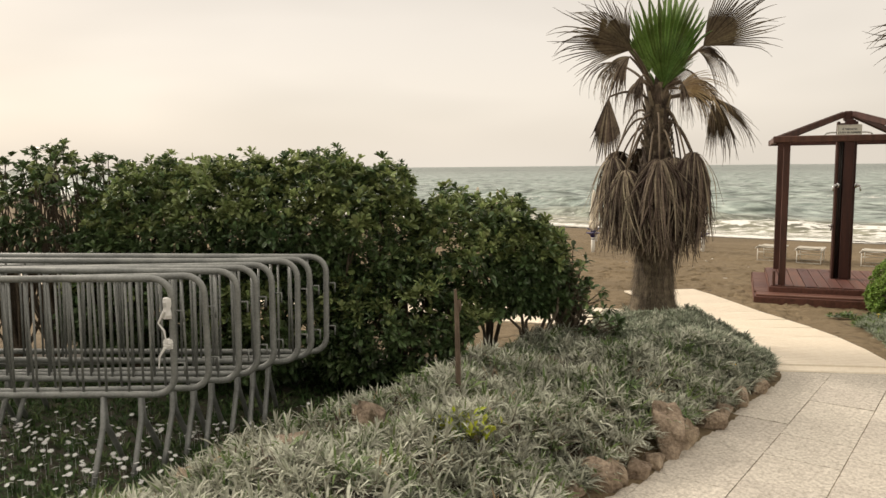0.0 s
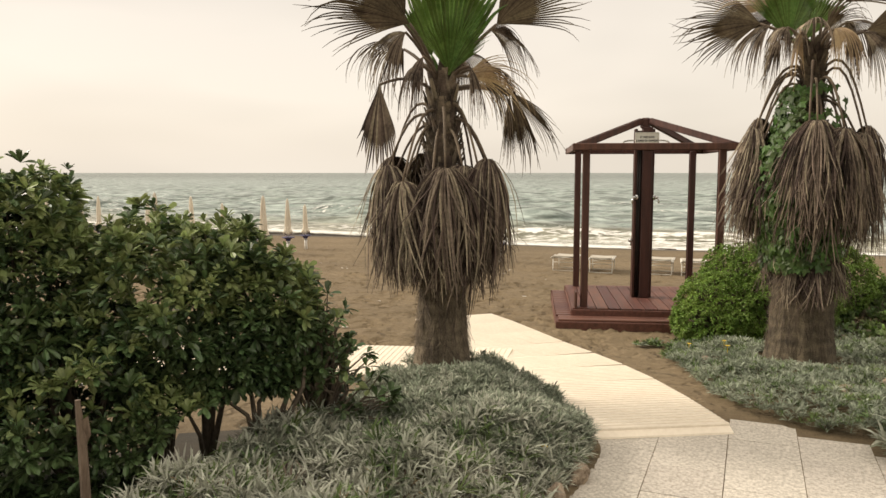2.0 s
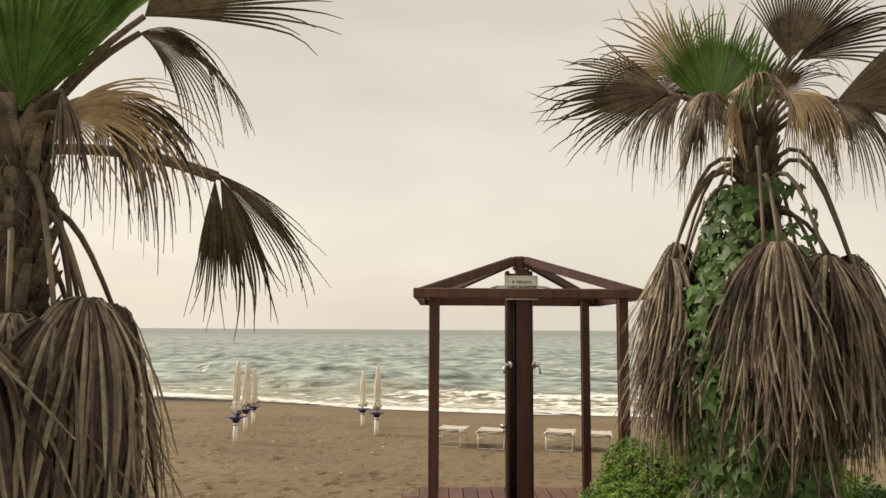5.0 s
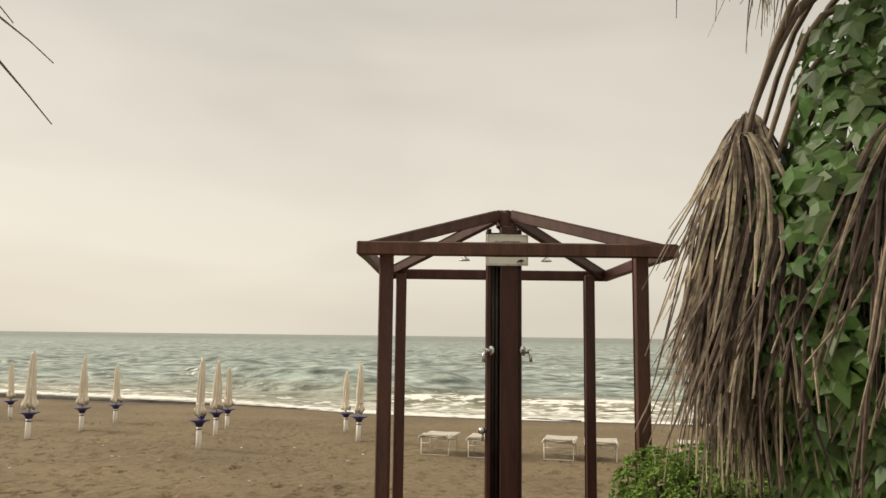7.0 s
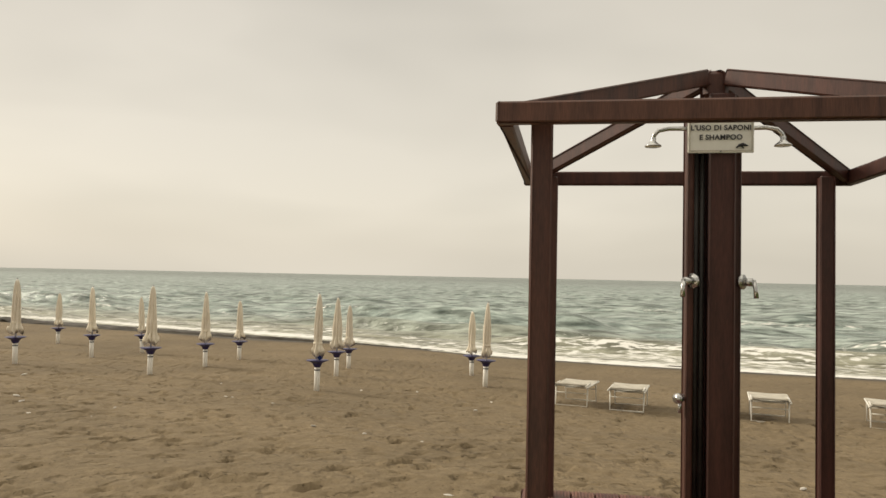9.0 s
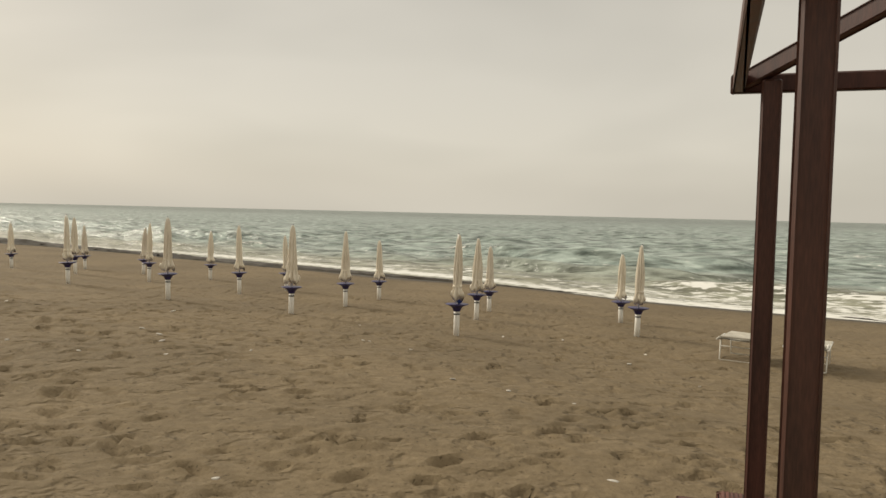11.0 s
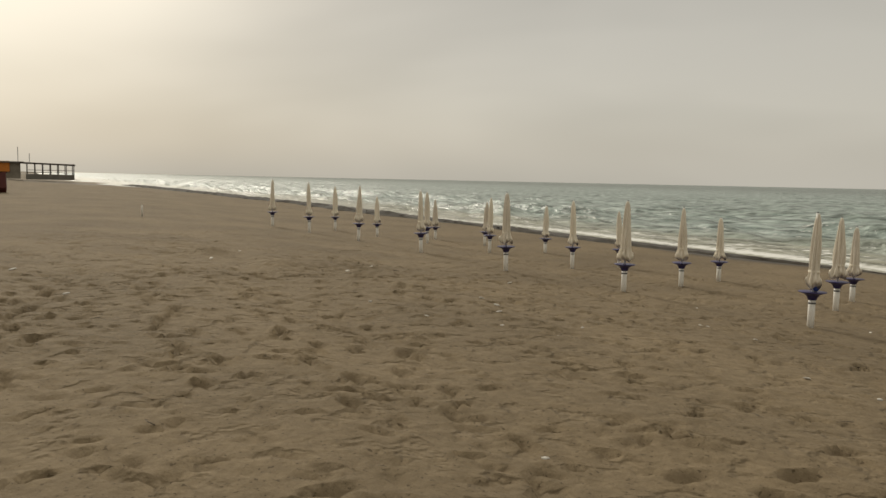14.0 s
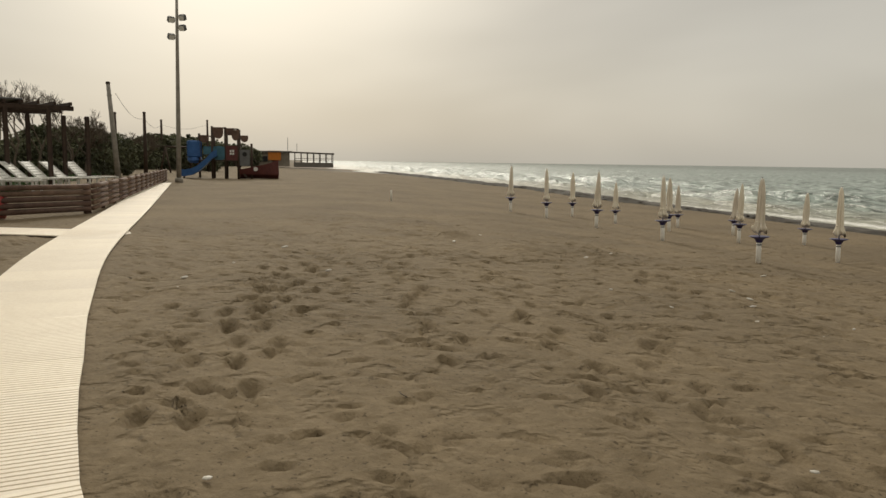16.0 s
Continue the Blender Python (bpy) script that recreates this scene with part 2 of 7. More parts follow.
def sand_material():
    m = bpy.data.materials.new("beach_sand")
    m.use_nodes = True
    nt = m.node_tree
    N, L = nt.nodes.new, nt.links.new
    bsdf = nt.nodes["Principled BSDF"]
    pos = N("ShaderNodeNewGeometry").outputs["Position"]

    def noise_node(scale, detail=4.0, rough=0.55):
        n = N("ShaderNodeTexNoise")
        n.inputs["Scale"].default_value, n.inputs["Detail"].default_value, n.inputs["Roughness"].default_value = scale, detail, rough
        L(pos, n.inputs["Vector"])
        return n.outputs["Fac"]

    def ramp(fac, p0, c0, p1, c1):
        r = N("ShaderNodeValToRGB")
        r.color_ramp.elements[0].position, r.color_ramp.elements[0].color = p0, (*c0, 1)
        r.color_ramp.elements[1].position, r.color_ramp.elements[1].color = p1, (*c1, 1)
        L(fac, r.inputs[0])
        return r.outputs[0]

    def mixed(fac, a, b, blend="MIX"):
        x = N("ShaderNodeMix")
        x.data_type, x.blend_type = "RGBA", blend
        if isinstance(fac, float):
            x.inputs[0].default_value = fac
        else:
            L(fac, x.inputs[0])
        L(a, x.inputs[6])
        L(b, x.inputs[7])
        return x.outputs[2]

    broad = ramp(noise_node(0.35, 3), 0.35, (0.171, 0.129, 0.077), 0.65, (0.220, 0.166, 0.099))
    grain = ramp(noise_node(260, 2), 0.3, (0.62, 0.62, 0.62), 0.7, (1.12, 1.12, 1.12))
    specks = ramp(noise_node(30, 3), 0.62, (1, 1, 1), 0.68, (0.36, 0.33, 0.29))
    dry = mixed(0.75, broad, grain, "MULTIPLY")
    dry = mixed(0.8, dry, specks, "MULTIPLY")
    mottle = ramp(noise_node(9, 5, 0.65), 0.36, (0.80, 0.79, 0.77), 0.62, (1.10, 1.10, 1.10))
    dry = mixed(0.8, dry, mottle, "MULTIPLY")
    att = N("ShaderNodeAttribute")
    att.attribute_name = "wet"
    wet_col = ramp(noise_node(0.8, 3), 0.3, (0.040, 0.033, 0.025), 0.7, (0.075, 0.061, 0.045))
    L(mixed(att.outputs["Fac"], dry, wet_col), bsdf.inputs["Base Color"])
    rr = N("ShaderNodeMapRange")
    rr.inputs["To Min"].default_value, rr.inputs["To Max"].default_value = 0.95, 0.6
    L(att.outputs["Fac"], rr.inputs["Value"])
    L(rr.outputs[0], bsdf.inputs["Roughness"])
    bsdf.inputs["Specular IOR Level"].default_value = 0.25
    b1, b2 = N("ShaderNodeBump"), N("ShaderNodeBump")
    b1.inputs["Strength"].default_value, b1.inputs["Distance"].default_value = 0.9, 0.05
    L(noise_node(4.2, 7, 0.62), b1.inputs["Height"])
    b3 = N("ShaderNodeBump")
    b3.inputs["Strength"].default_value, b3.inputs["Distance"].default_value = 0.7, 0.045
    pits = N("ShaderNodeMapRange")
    pits.interpolation_type = "SMOOTHSTEP"
    pits.inputs["From Min"].default_value, pits.inputs["From Max"].default_value = 0.34, 0.47
    L(noise_node(2.9, 3, 0.5), pits.inputs["Value"])
    L(pits.outputs[0], b3.inputs["Height"])
    L(b3.outputs[0], b1.inputs["Normal"])
    b2.inputs["Strength"].default_value, b2.inputs["Distance"].default_value = 0.4, 0.006
    L(noise_node(90, 3), b2.inputs["Height"])
    L(b1.outputs[0], b2.inputs["Normal"])
    L(b2.outputs[0], bsdf.inputs["Normal"])
    return m


def sea_material():
    m = bpy.data.materials.new("sea_water")
    m.use_nodes = True
    nt = m.node_tree
    N, L = nt.nodes.new, nt.links.new
    bsdf, out = nt.nodes["Principled BSDF"], nt.nodes["Material Output"]
    pos = N("ShaderNodeNewGeometry").outputs["Position"]
    rot = N("ShaderNodeMapping")
    rot.inputs["Rotation"].default_value = (0, 0, radians(33))
    L(pos, rot.inputs[0])
    wide = N("ShaderNodeMapping")
    wide.inputs["Scale"].default_value = (0.35, 1.0, 1.0)
    L(rot.outputs[0], wide.inputs[0])

    def noise_node(scale, detail=4.0, vec=None):
        n = N("ShaderNodeTexNoise")
        n.inputs["Scale"].default_value, n.inputs["Detail"].default_value = scale, detail
        L(vec or wide.outputs[0], n.inputs["Vector"])
        return n.outputs["Fac"]

    # light crests and dark troughs painted into the water colour by noise
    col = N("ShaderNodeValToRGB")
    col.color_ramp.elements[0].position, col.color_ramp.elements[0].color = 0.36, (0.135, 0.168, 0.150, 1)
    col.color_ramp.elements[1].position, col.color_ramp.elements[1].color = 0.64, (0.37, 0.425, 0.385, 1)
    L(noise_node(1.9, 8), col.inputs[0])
    shallow = N("ShaderNodeAttribute")
    shallow.attribute_name = "shallow"
    mx = N("ShaderNodeMix")
    mx.data_type = "RGBA"
    L(shallow.outputs["Fac"], mx.inputs[0])
    L(col.outputs[0], mx.inputs[6])
    mx.inputs[7].default_value = (0.26, 0.25, 0.185, 1)
    # shade on wave faces and sky shine between, painted as long thin streaks
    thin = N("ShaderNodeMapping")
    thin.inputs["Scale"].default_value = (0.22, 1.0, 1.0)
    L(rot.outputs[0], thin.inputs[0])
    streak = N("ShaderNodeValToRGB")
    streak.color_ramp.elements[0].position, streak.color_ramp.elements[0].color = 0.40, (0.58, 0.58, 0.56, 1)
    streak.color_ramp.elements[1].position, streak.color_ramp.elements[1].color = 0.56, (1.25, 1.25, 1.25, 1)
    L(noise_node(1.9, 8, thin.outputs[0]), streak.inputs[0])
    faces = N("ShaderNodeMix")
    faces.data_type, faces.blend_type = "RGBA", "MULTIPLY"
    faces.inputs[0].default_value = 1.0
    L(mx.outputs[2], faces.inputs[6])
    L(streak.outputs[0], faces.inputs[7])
    # dark band below the horizon, painted into the colour by distance offshore
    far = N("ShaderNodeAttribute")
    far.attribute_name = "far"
    horizon_dark = N("ShaderNodeValToRGB")
    horizon_dark.color_ramp.elements[0].position, horizon_dark.color_ramp.elements[0].color = 0.25, (1, 1, 1, 1)
    horizon_dark.color_ramp.elements[1].position, horizon_dark.color_ramp.elements[1].color = 1.0, (0.72, 0.70, 0.70, 1)
    L(far.outputs["Fac"], horizon_dark.inputs[0])
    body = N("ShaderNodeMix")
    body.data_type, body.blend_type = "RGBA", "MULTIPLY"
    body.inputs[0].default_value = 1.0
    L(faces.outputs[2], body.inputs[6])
    L(horizon_dark.outputs[0], body.inputs[7])
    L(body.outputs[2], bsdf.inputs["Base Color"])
    bsdf.inputs["Roughness"].default_value = 0.28
    bsdf.inputs["IOR"].default_value = 1.33
    # specular is cut by distance offshore, standing in for chop mirroring less sky
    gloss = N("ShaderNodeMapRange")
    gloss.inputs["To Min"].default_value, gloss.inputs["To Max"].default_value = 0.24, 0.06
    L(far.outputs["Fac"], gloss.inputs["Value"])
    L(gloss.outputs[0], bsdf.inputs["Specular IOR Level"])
    last = None
    for scale, dist, strength in ((0.16, 2.0, 0.6), (0.7, 0.8, 0.8), (2.6, 0.26, 0.9), (8.0, 0.07, 0.8)):
        b = N("ShaderNodeBump")
        b.inputs["Strength"].default_value, b.inputs["Distance"].default_value = strength, dist
        L(noise_node(scale), b.inputs["Height"])
        if last:
            L(last, b.inputs["Normal"])
        last = b.outputs[0]
    L(last, bsdf.inputs["Normal"])
    foam = N("ShaderNodeAttribute")
    foam.attribute_name = "foam"
    white = N("ShaderNodeBsdfPrincipled")
    white.inputs["Base Color"].default_value = (0.74, 0.73, 0.68, 1)
    white.inputs["Roughness"].default_value = 0.9
    # lacy edges
    add = N("ShaderNodeMath")
    add.operation = "ADD"
    lace = N("ShaderNodeMapRange")
    lace.inputs["From Min"].default_value, lace.inputs["From Max"].default_value = 0.3, 0.7
    lace.inputs["To Min"].default_value, lace.inputs["To Max"].default_value = -0.85, 0.45
    L(noise_node(5.5, 9), lace.inputs["Value"])
    L(foam.outputs["Fac"], add.inputs[0])
    L(lace.outputs[0], add.inputs[1])
    cut = N("ShaderNodeMapRange")
    cut.interpolation_type = "SMOOTHSTEP"
    cut.inputs["From Min"].default_value, cut.inputs["From Max"].default_value = 0.34, 0.72
    L(add.outputs[0], cut.inputs["Value"])
    sh = N("ShaderNodeMixShader")
    L(cut.outputs[0], sh.inputs[0])
    L(bsdf.outputs[0], sh.inputs[1])
    L(white.outputs[0], sh.inputs[2])
    L(sh.outputs[0], out.inputs[0])
    return m


M_WRACK = material("washed_up_seaweed", (0.022, 0.018, 0.013), (0.06, 0.048, 0.033), 0.85, 3, 30, 0.6, 0.03, space="World")
M_EARTH = material("mound_earth", (0.055, 0.042, 0.028), (0.15, 0.115, 0.075), 0.95, 6, 50, 0.8, 0.03, space="World")
# soil whose dark colour includes the shade under hedge and barriers
M_SOIL = material("shaded_garden_soil", (0.030, 0.026, 0.018), (0.075, 0.062, 0.042), 0.95, 5, 60, 0.6, 0.02, space="World")
M_SAND, M_SEA = sand_material(), sea_material()


# ---- building tools ----
class Shape:
    """Gathers vertices and faces of one mesh."""

    def __init__(self):
        self.v, self.f = [], []

    def add(self, verts, faces):
        o = len(self.v)
        self.v.extend(tuple(p) for p in verts)
        self.f.extend(tuple(i + o for i in f) for f in faces)
        return self

    def box(self, c, s, m=None, bevel=0.0):
        """A box of size s round c; bevel trims the upright and level edges."""
        x, y, z = s[0] / 2, s[1] / 2, s[2] / 2
        if bevel <= 0:
            pts = [(sx * x, sy * y, sz * z) for sz in (-1, 1) for sx, sy in ((-1, -1), (1, -1), (1, 1), (-1, 1))]
            faces = [(3, 2, 1, 0), (4, 5, 6, 7)] + [(i, (i + 1) % 4, (i + 1) % 4 + 4, i + 4) for i in range(4)]
        else:
            b = min(bevel, x * 0.9, y * 0.9, z * 0.9)
            pts = []
            for zz, k in ((-z, b), (-z + b, 0), (z - b, 0), (z, b)):
                for sx, sy in ((-1, -1), (1, -1), (1, 1), (-1, 1)):
                    first = (sx * (x - k - b), sy * (y - k)) if sx * sy > 0 else (sx * (x - k), sy * (y - k - b))
                    second = (sx * (x - k), sy * (y - k - b)) if sx * sy > 0 else (sx * (x - k - b), sy * (y - k))
                    pts += [(*first, zz), (*second, zz)]
            n = 8
            faces = [tuple(range(n - 1, -1, -1)), tuple(range(3 * n, 4 * n))]
            for r in range(3):
                faces += [(r * n + i, r * n + (i + 1) % n, (r + 1) * n + (i + 1) % n, (r + 1) * n + i) for i in range(n)]
        m = m or Matrix.Identity(4)
        c = Vector(c)
        return self.add([m @ (Vector(p) + c) for p in pts], faces)

    def beam(self, a, b, w, h, up=(0, 0, 1), bevel=0.006):
        """A squared timber from a to b, w wide and h high."""
        a, b = Vector(a), Vector(b)
        d = (b - a)
        z = d.normalized()
        x = z.cross(Vector(up))
        x = x.normalized() if x.length > 1e-4 else Vector((1, 0, 0))
        y = x.cross(z) * -1
        m = Matrix((x, y, z)).transposed().to_4x4()
        m.translation = (a + b) / 2
        if m.determinant() < 0:
            m = m @ Matrix.Diagonal((-1, 1, 1, 1))
        return self.box((0, 0, 0), (w, h, d.length), m, bevel)

    def tube(self, pts, r, n=8, closed=False, cap=True):
        """A round bar along points; r is one radius or one for each point."""
        pts = [Vector(p) for p in pts]
        rs = r if isinstance(r, (list, tuple)) else [r] * len(pts)
        k = len(pts)
        verts, last = [], None
        for i, p in enumerate(pts):
            a = pts[(i - 1) % k] if closed or i > 0 else p
            b = pts[(i + 1) % k] if closed or i < k - 1 else p
            t = (b - a).normalized()
            ref = last if last is not None else (Vector((0, 0, 1)) if abs(t.z) < 0.9 else Vector((1, 0, 0)))
            x = (ref - t * ref.dot(t)).normalized()
            last = x
            y = t.cross(x)
            verts += [p + (x * math.cos(2 * math.pi * j / n) + y * math.sin(2 * math.pi * j / n)) * rs[i] for j in range(n)]
        faces = []
        for i in range(k if closed else k - 1):
            i2 = (i + 1) % k
            faces += [(i * n + j, i * n + (j + 1) % n, i2 * n + (j + 1) % n, i2 * n + j) for j in range(n)]
        if cap and not closed:
            faces += [tuple(range(n - 1, -1, -1)), tuple(range((k - 1) * n, k * n))]
        return self.add(verts, faces)

    def lathe(self, prof, n=16, centre=(0, 0, 0), wobble=None):
        """A turned form: prof is rows of (radius, height)."""
        verts, faces = [], []
        for i, (r, z) in enumerate(prof):
            for j in range(n):
                a = 2 * math.pi * j / n
                k = wobble(a, z) if wobble else 1
                verts.append((centre[0] + r * k * math.cos(a), centre[1] + r * k * math.sin(a), centre[2] + z))
        for i in range(len(prof) - 1):
            faces += [(i * n + j, i * n + (j + 1) % n, (i + 1) * n + (j + 1) % n, (i + 1) * n + j) for j in range(n)]
        faces += [tuple(range(n - 1, -1, -1)), tuple(range((len(prof) - 1) * n, len(prof) * n))]
        return self.add(verts, faces)

    def data(self, name, mat, smooth=False):
        me = bpy.data.meshes.new(name)
        me.from_pydata(self.v, [], self.f)
        me.materials.append(mat)
        if smooth:
            me.polygons.foreach_set("use_smooth", [True] * len(me.polygons))
        me.update()
        return me


def part(name, shape, mat, parent=None, label="", smooth=False, m=None):
    """Links one mesh, under a thing or a part."""
    data = shape if isinstance(shape, bpy.types.Mesh) else shape.data(name, mat, smooth)
    ob = new(name, data)
    if parent is not None:
        ob.parent = parent
    if m is not None:
        ob.matrix_basis = m
    return tagged(ob, label)


def thing(name, label, category, m=None, group="", kind=""):
    """An empty at a thing's base that carries its parts."""
    ob = new(name)
    ob.empty_display_size = 0.1
    if m is not None:
        ob.matrix_basis = m
    return tagged(ob, label, category, group, kind)


def array_mesh(name, verts, faces, mat, smooth=False):
    me = bpy.data.meshes.new(name)
    me.from_pydata(verts.tolist(), [], faces if isinstance(faces, list) else faces.tolist())
    me.materials.append(mat)
    if smooth:
        me.polygons.foreach_set("use_smooth", [True] * len(me.polygons))
    me.update()
    return me


def unit(a):
    return a / np.maximum(np.linalg.norm(a, axis=-1, keepdims=True), 1e-9)


def leaf_arrays(base, way, length, width, fold=0.25, sag=0.15, rng=None, belly=0.5):
    """Many pointed leaves, each folded along its rib: six vertices and four triangles."""
    n = len(base)
    way = unit(way)
    side = unit(np.cross(way, np.array([0.0, 0, 1.0]) + 0.3 * rng.normal(size=(n, 3))))
    up = np.cross(side, way)
    L, W = length[:, None], width[:, None]
    down = np.array([0, 0, -1.0])
    mid = base + way * L * 0.55 - down * 0
    tip = base + way * L + down * sag * L
    v = np.stack([base, base + way * L * belly + side * W / 2 + up * W * fold, mid, base + way * L * belly - side * W / 2 + up * W * fold, tip], 1).reshape(-1, 3)
    o = (np.arange(n) * 5)[:, None]
    f = np.concatenate([o + np.array([[0, 2, 1]]), o + np.array([[0, 3, 2]]), o + np.array([[1, 2, 4]]), o + np.array([[2, 3, 4]])], 0)
    return v, f


def round_leaf_arrays(base, way, length, width, fold, sag, rng):
    """Many blunt leaves, broadest near the end: seven vertices, two triangles and two quads."""
    n = len(base)
    way = unit(way)
    side = unit(np.cross(way, np.array([0.0, 0, 1.0]) + 0.3 * rng.normal(size=(n, 3))))
    up = np.cross(side, way)
    L, W = length[:, None], width[:, None]
    down = np.array([0, 0, -1.0])
    half, late = base + way * L * 0.5, base + way * L * 0.84 + down * sag * L * 0.6
    v = np.stack([base, half + side * W * 0.38 + up * W * fold, half, half - side * W * 0.38 + up * W * fold,
                  late + side * W * 0.42 + up * W * fold, late - side * W * 0.42 + up * W * fold, base + way * L + down * sag * L], 1).reshape(-1, 3)
    o = (np.arange(n) * 7)[:, None]
    f = []
    for corners in ((0, 2, 1), (0, 3, 2), (1, 2, 6, 4), (2, 3, 5, 6)):
        f += (o + np.array([corners])).tolist()
    return v, f


def blade_arrays(base, way, length, width, sag, rng):
    """Many narrow arching blades: five vertices, one quad and one triangle."""
    n = len(base)
    way = unit(way)
    side = unit(np.cross(way, np.array([0.0, 0, 1.0]) + 0.2 * rng.normal(size=(n, 3))))
    L, W, S = length[:, None], width[:, None], sag[:, None]
    down = np.array([0, 0, -1.0])
    mid = base + way * L * 0.55 + down * S * L * 0.25
    tip = base + way * L + down * S * L
    v = np.stack([base - side * W * 0.35, base + side * W * 0.35, mid + side * W / 2, mid - side * W / 2, tip], 1).reshape(-1, 3)
    o = np.arange(n) * 5
    f = [(a, a + 1, a + 2, a + 3) for a in o.tolist()] + [(a + 3, a + 2, a + 4) for a in o.tolist()]
    return v, f


# ---- lie of the land ----
SHORE_X = [-3000, -600, -139, -86, -42, -16, -3, 5.6, 9.5, 13.7, 19, 60, 600, 3000]
SHORE_Y = [2300, 480, 138, 105, 76, 54, 44, 36.9, 32.2, 29.2, 26.2, 3, -300, -1600]
SEA_Z = -1.1
BED_LEFT = [(-0.75, 1.7), (-0.08, 3.22), (0.9, 4.4), (1.62, 5.4), (1.62, 6.0)]
BED_RIGHT = [(4.9, 5.75), (5.2, 6.9), (7.4, 7.0), (9.5, 7.0)]


GARDEN = pose(-0.5259, 0.1527, 0, 0, 0, -2.7)  # the garden's own axes


def to_garden(x, y):
    c, q = math.cos(radians(2.7)), math.sin(radians(2.7))
    x, y = x - GARDEN.translation.x, y - GARDEN.translation.y
    return c * x - q * y, q * x + c * y


MAT_MAIN = [(2.64, 5.22), (2.74, 6.05), (2.84, 6.9), (2.84, 8.0), (2.60, 10.08)]
MAT_SHORE = [(2.42, 7.5), (1.5, 7.95), (0.45, 8.38), (-0.55, 8.70), (-1.8, 9.2), (-2.8, 9.65), (-4.92, 10.6), (-9.5, 12.9), (-18.4, 18.0), (-39.2, 29.8)]


def smooth(x):
    x = np.clip(x, 0, 1)
    return x * x * (3 - 2 * x)


def inland(x, y):
    """Metres from the water's edge, inland."""
    return (np.interp(x, SHORE_X, SHORE_Y) - y) * 0.8


def spine(x, y, pts):
    """The distance to a line of points."""
    best = np.full(np.shape(x), 1e9)
    for (ax, ay), (bx, by) in zip(pts, pts[1:]):
        t = np.clip(((x - ax) * (bx - ax) + (y - ay) * (by - ay)) / ((bx - ax) ** 2 + (by - ay) ** 2), 0, 1)
        best = np.minimum(best, np.hypot(x - ax - t * (bx - ax), y - ay - t * (by - ay)))
    return best


def ground(x, y):
    """The height of the ground, without footprints."""
    x, y = np.asarray(x, float), np.asarray(y, float)
    z = np.interp(inland(x, y), [-60, -12, 0, 3, 10.5, 12.8, 15, 19.6, 24, 30], [-6, -2.2, -1.1, -0.95, -0.66, -0.63, -0.48, -0.07, 0.12, 0.12])
    # the lawn behind the log fence lies higher
    z = z + 0.42 * smooth((15.6 - 0.61 * (x + 17.3) - y) / 0.8) * smooth((-17.9 - x) / 1.0)
    x, y = to_garden(x, y)
    z = z + 0.176 * smooth((8.6 - y) / 3.3) * smooth((x + 9) / 3) * smooth((24 - x) / 10)
    z = z + 0.22 * smooth((1.0 - spine(x, y, BED_LEFT)) / 0.7)
    z = z + 0.07 * smooth((1.25 - spine(x, y, BED_RIGHT)) / 0.8)
    z = z + 0.62 * smooth(1 - np.hypot((x - 8.0) / 2.5, (y - 8.3) / 2.0)) 
    return z


def gz(x, y):
    return float(ground(x, y))


def garden_ground(x, y):
    """The height of the ground at a spot given on the garden's axes."""
    c, q = math.cos(radians(2.7)), math.sin(radians(2.7))
    return ground(c * x + q * y + GARDEN.translation.x, c * y - q * x + GARDEN.translation.y)


def gg(x, y):
    return float(garden_ground(x, y))


def lines(marks):
    """Grid lines from rows of (start, step), ending at the last start."""
    out = []
    for (a, step), (b, _) in zip(marks, marks[1:]):
        k = max(1, int(round((b - a) / step)))
        out += [a + (b - a) * i / k for i in range(k)]
    return np.array(out + [marks[-1][0]])


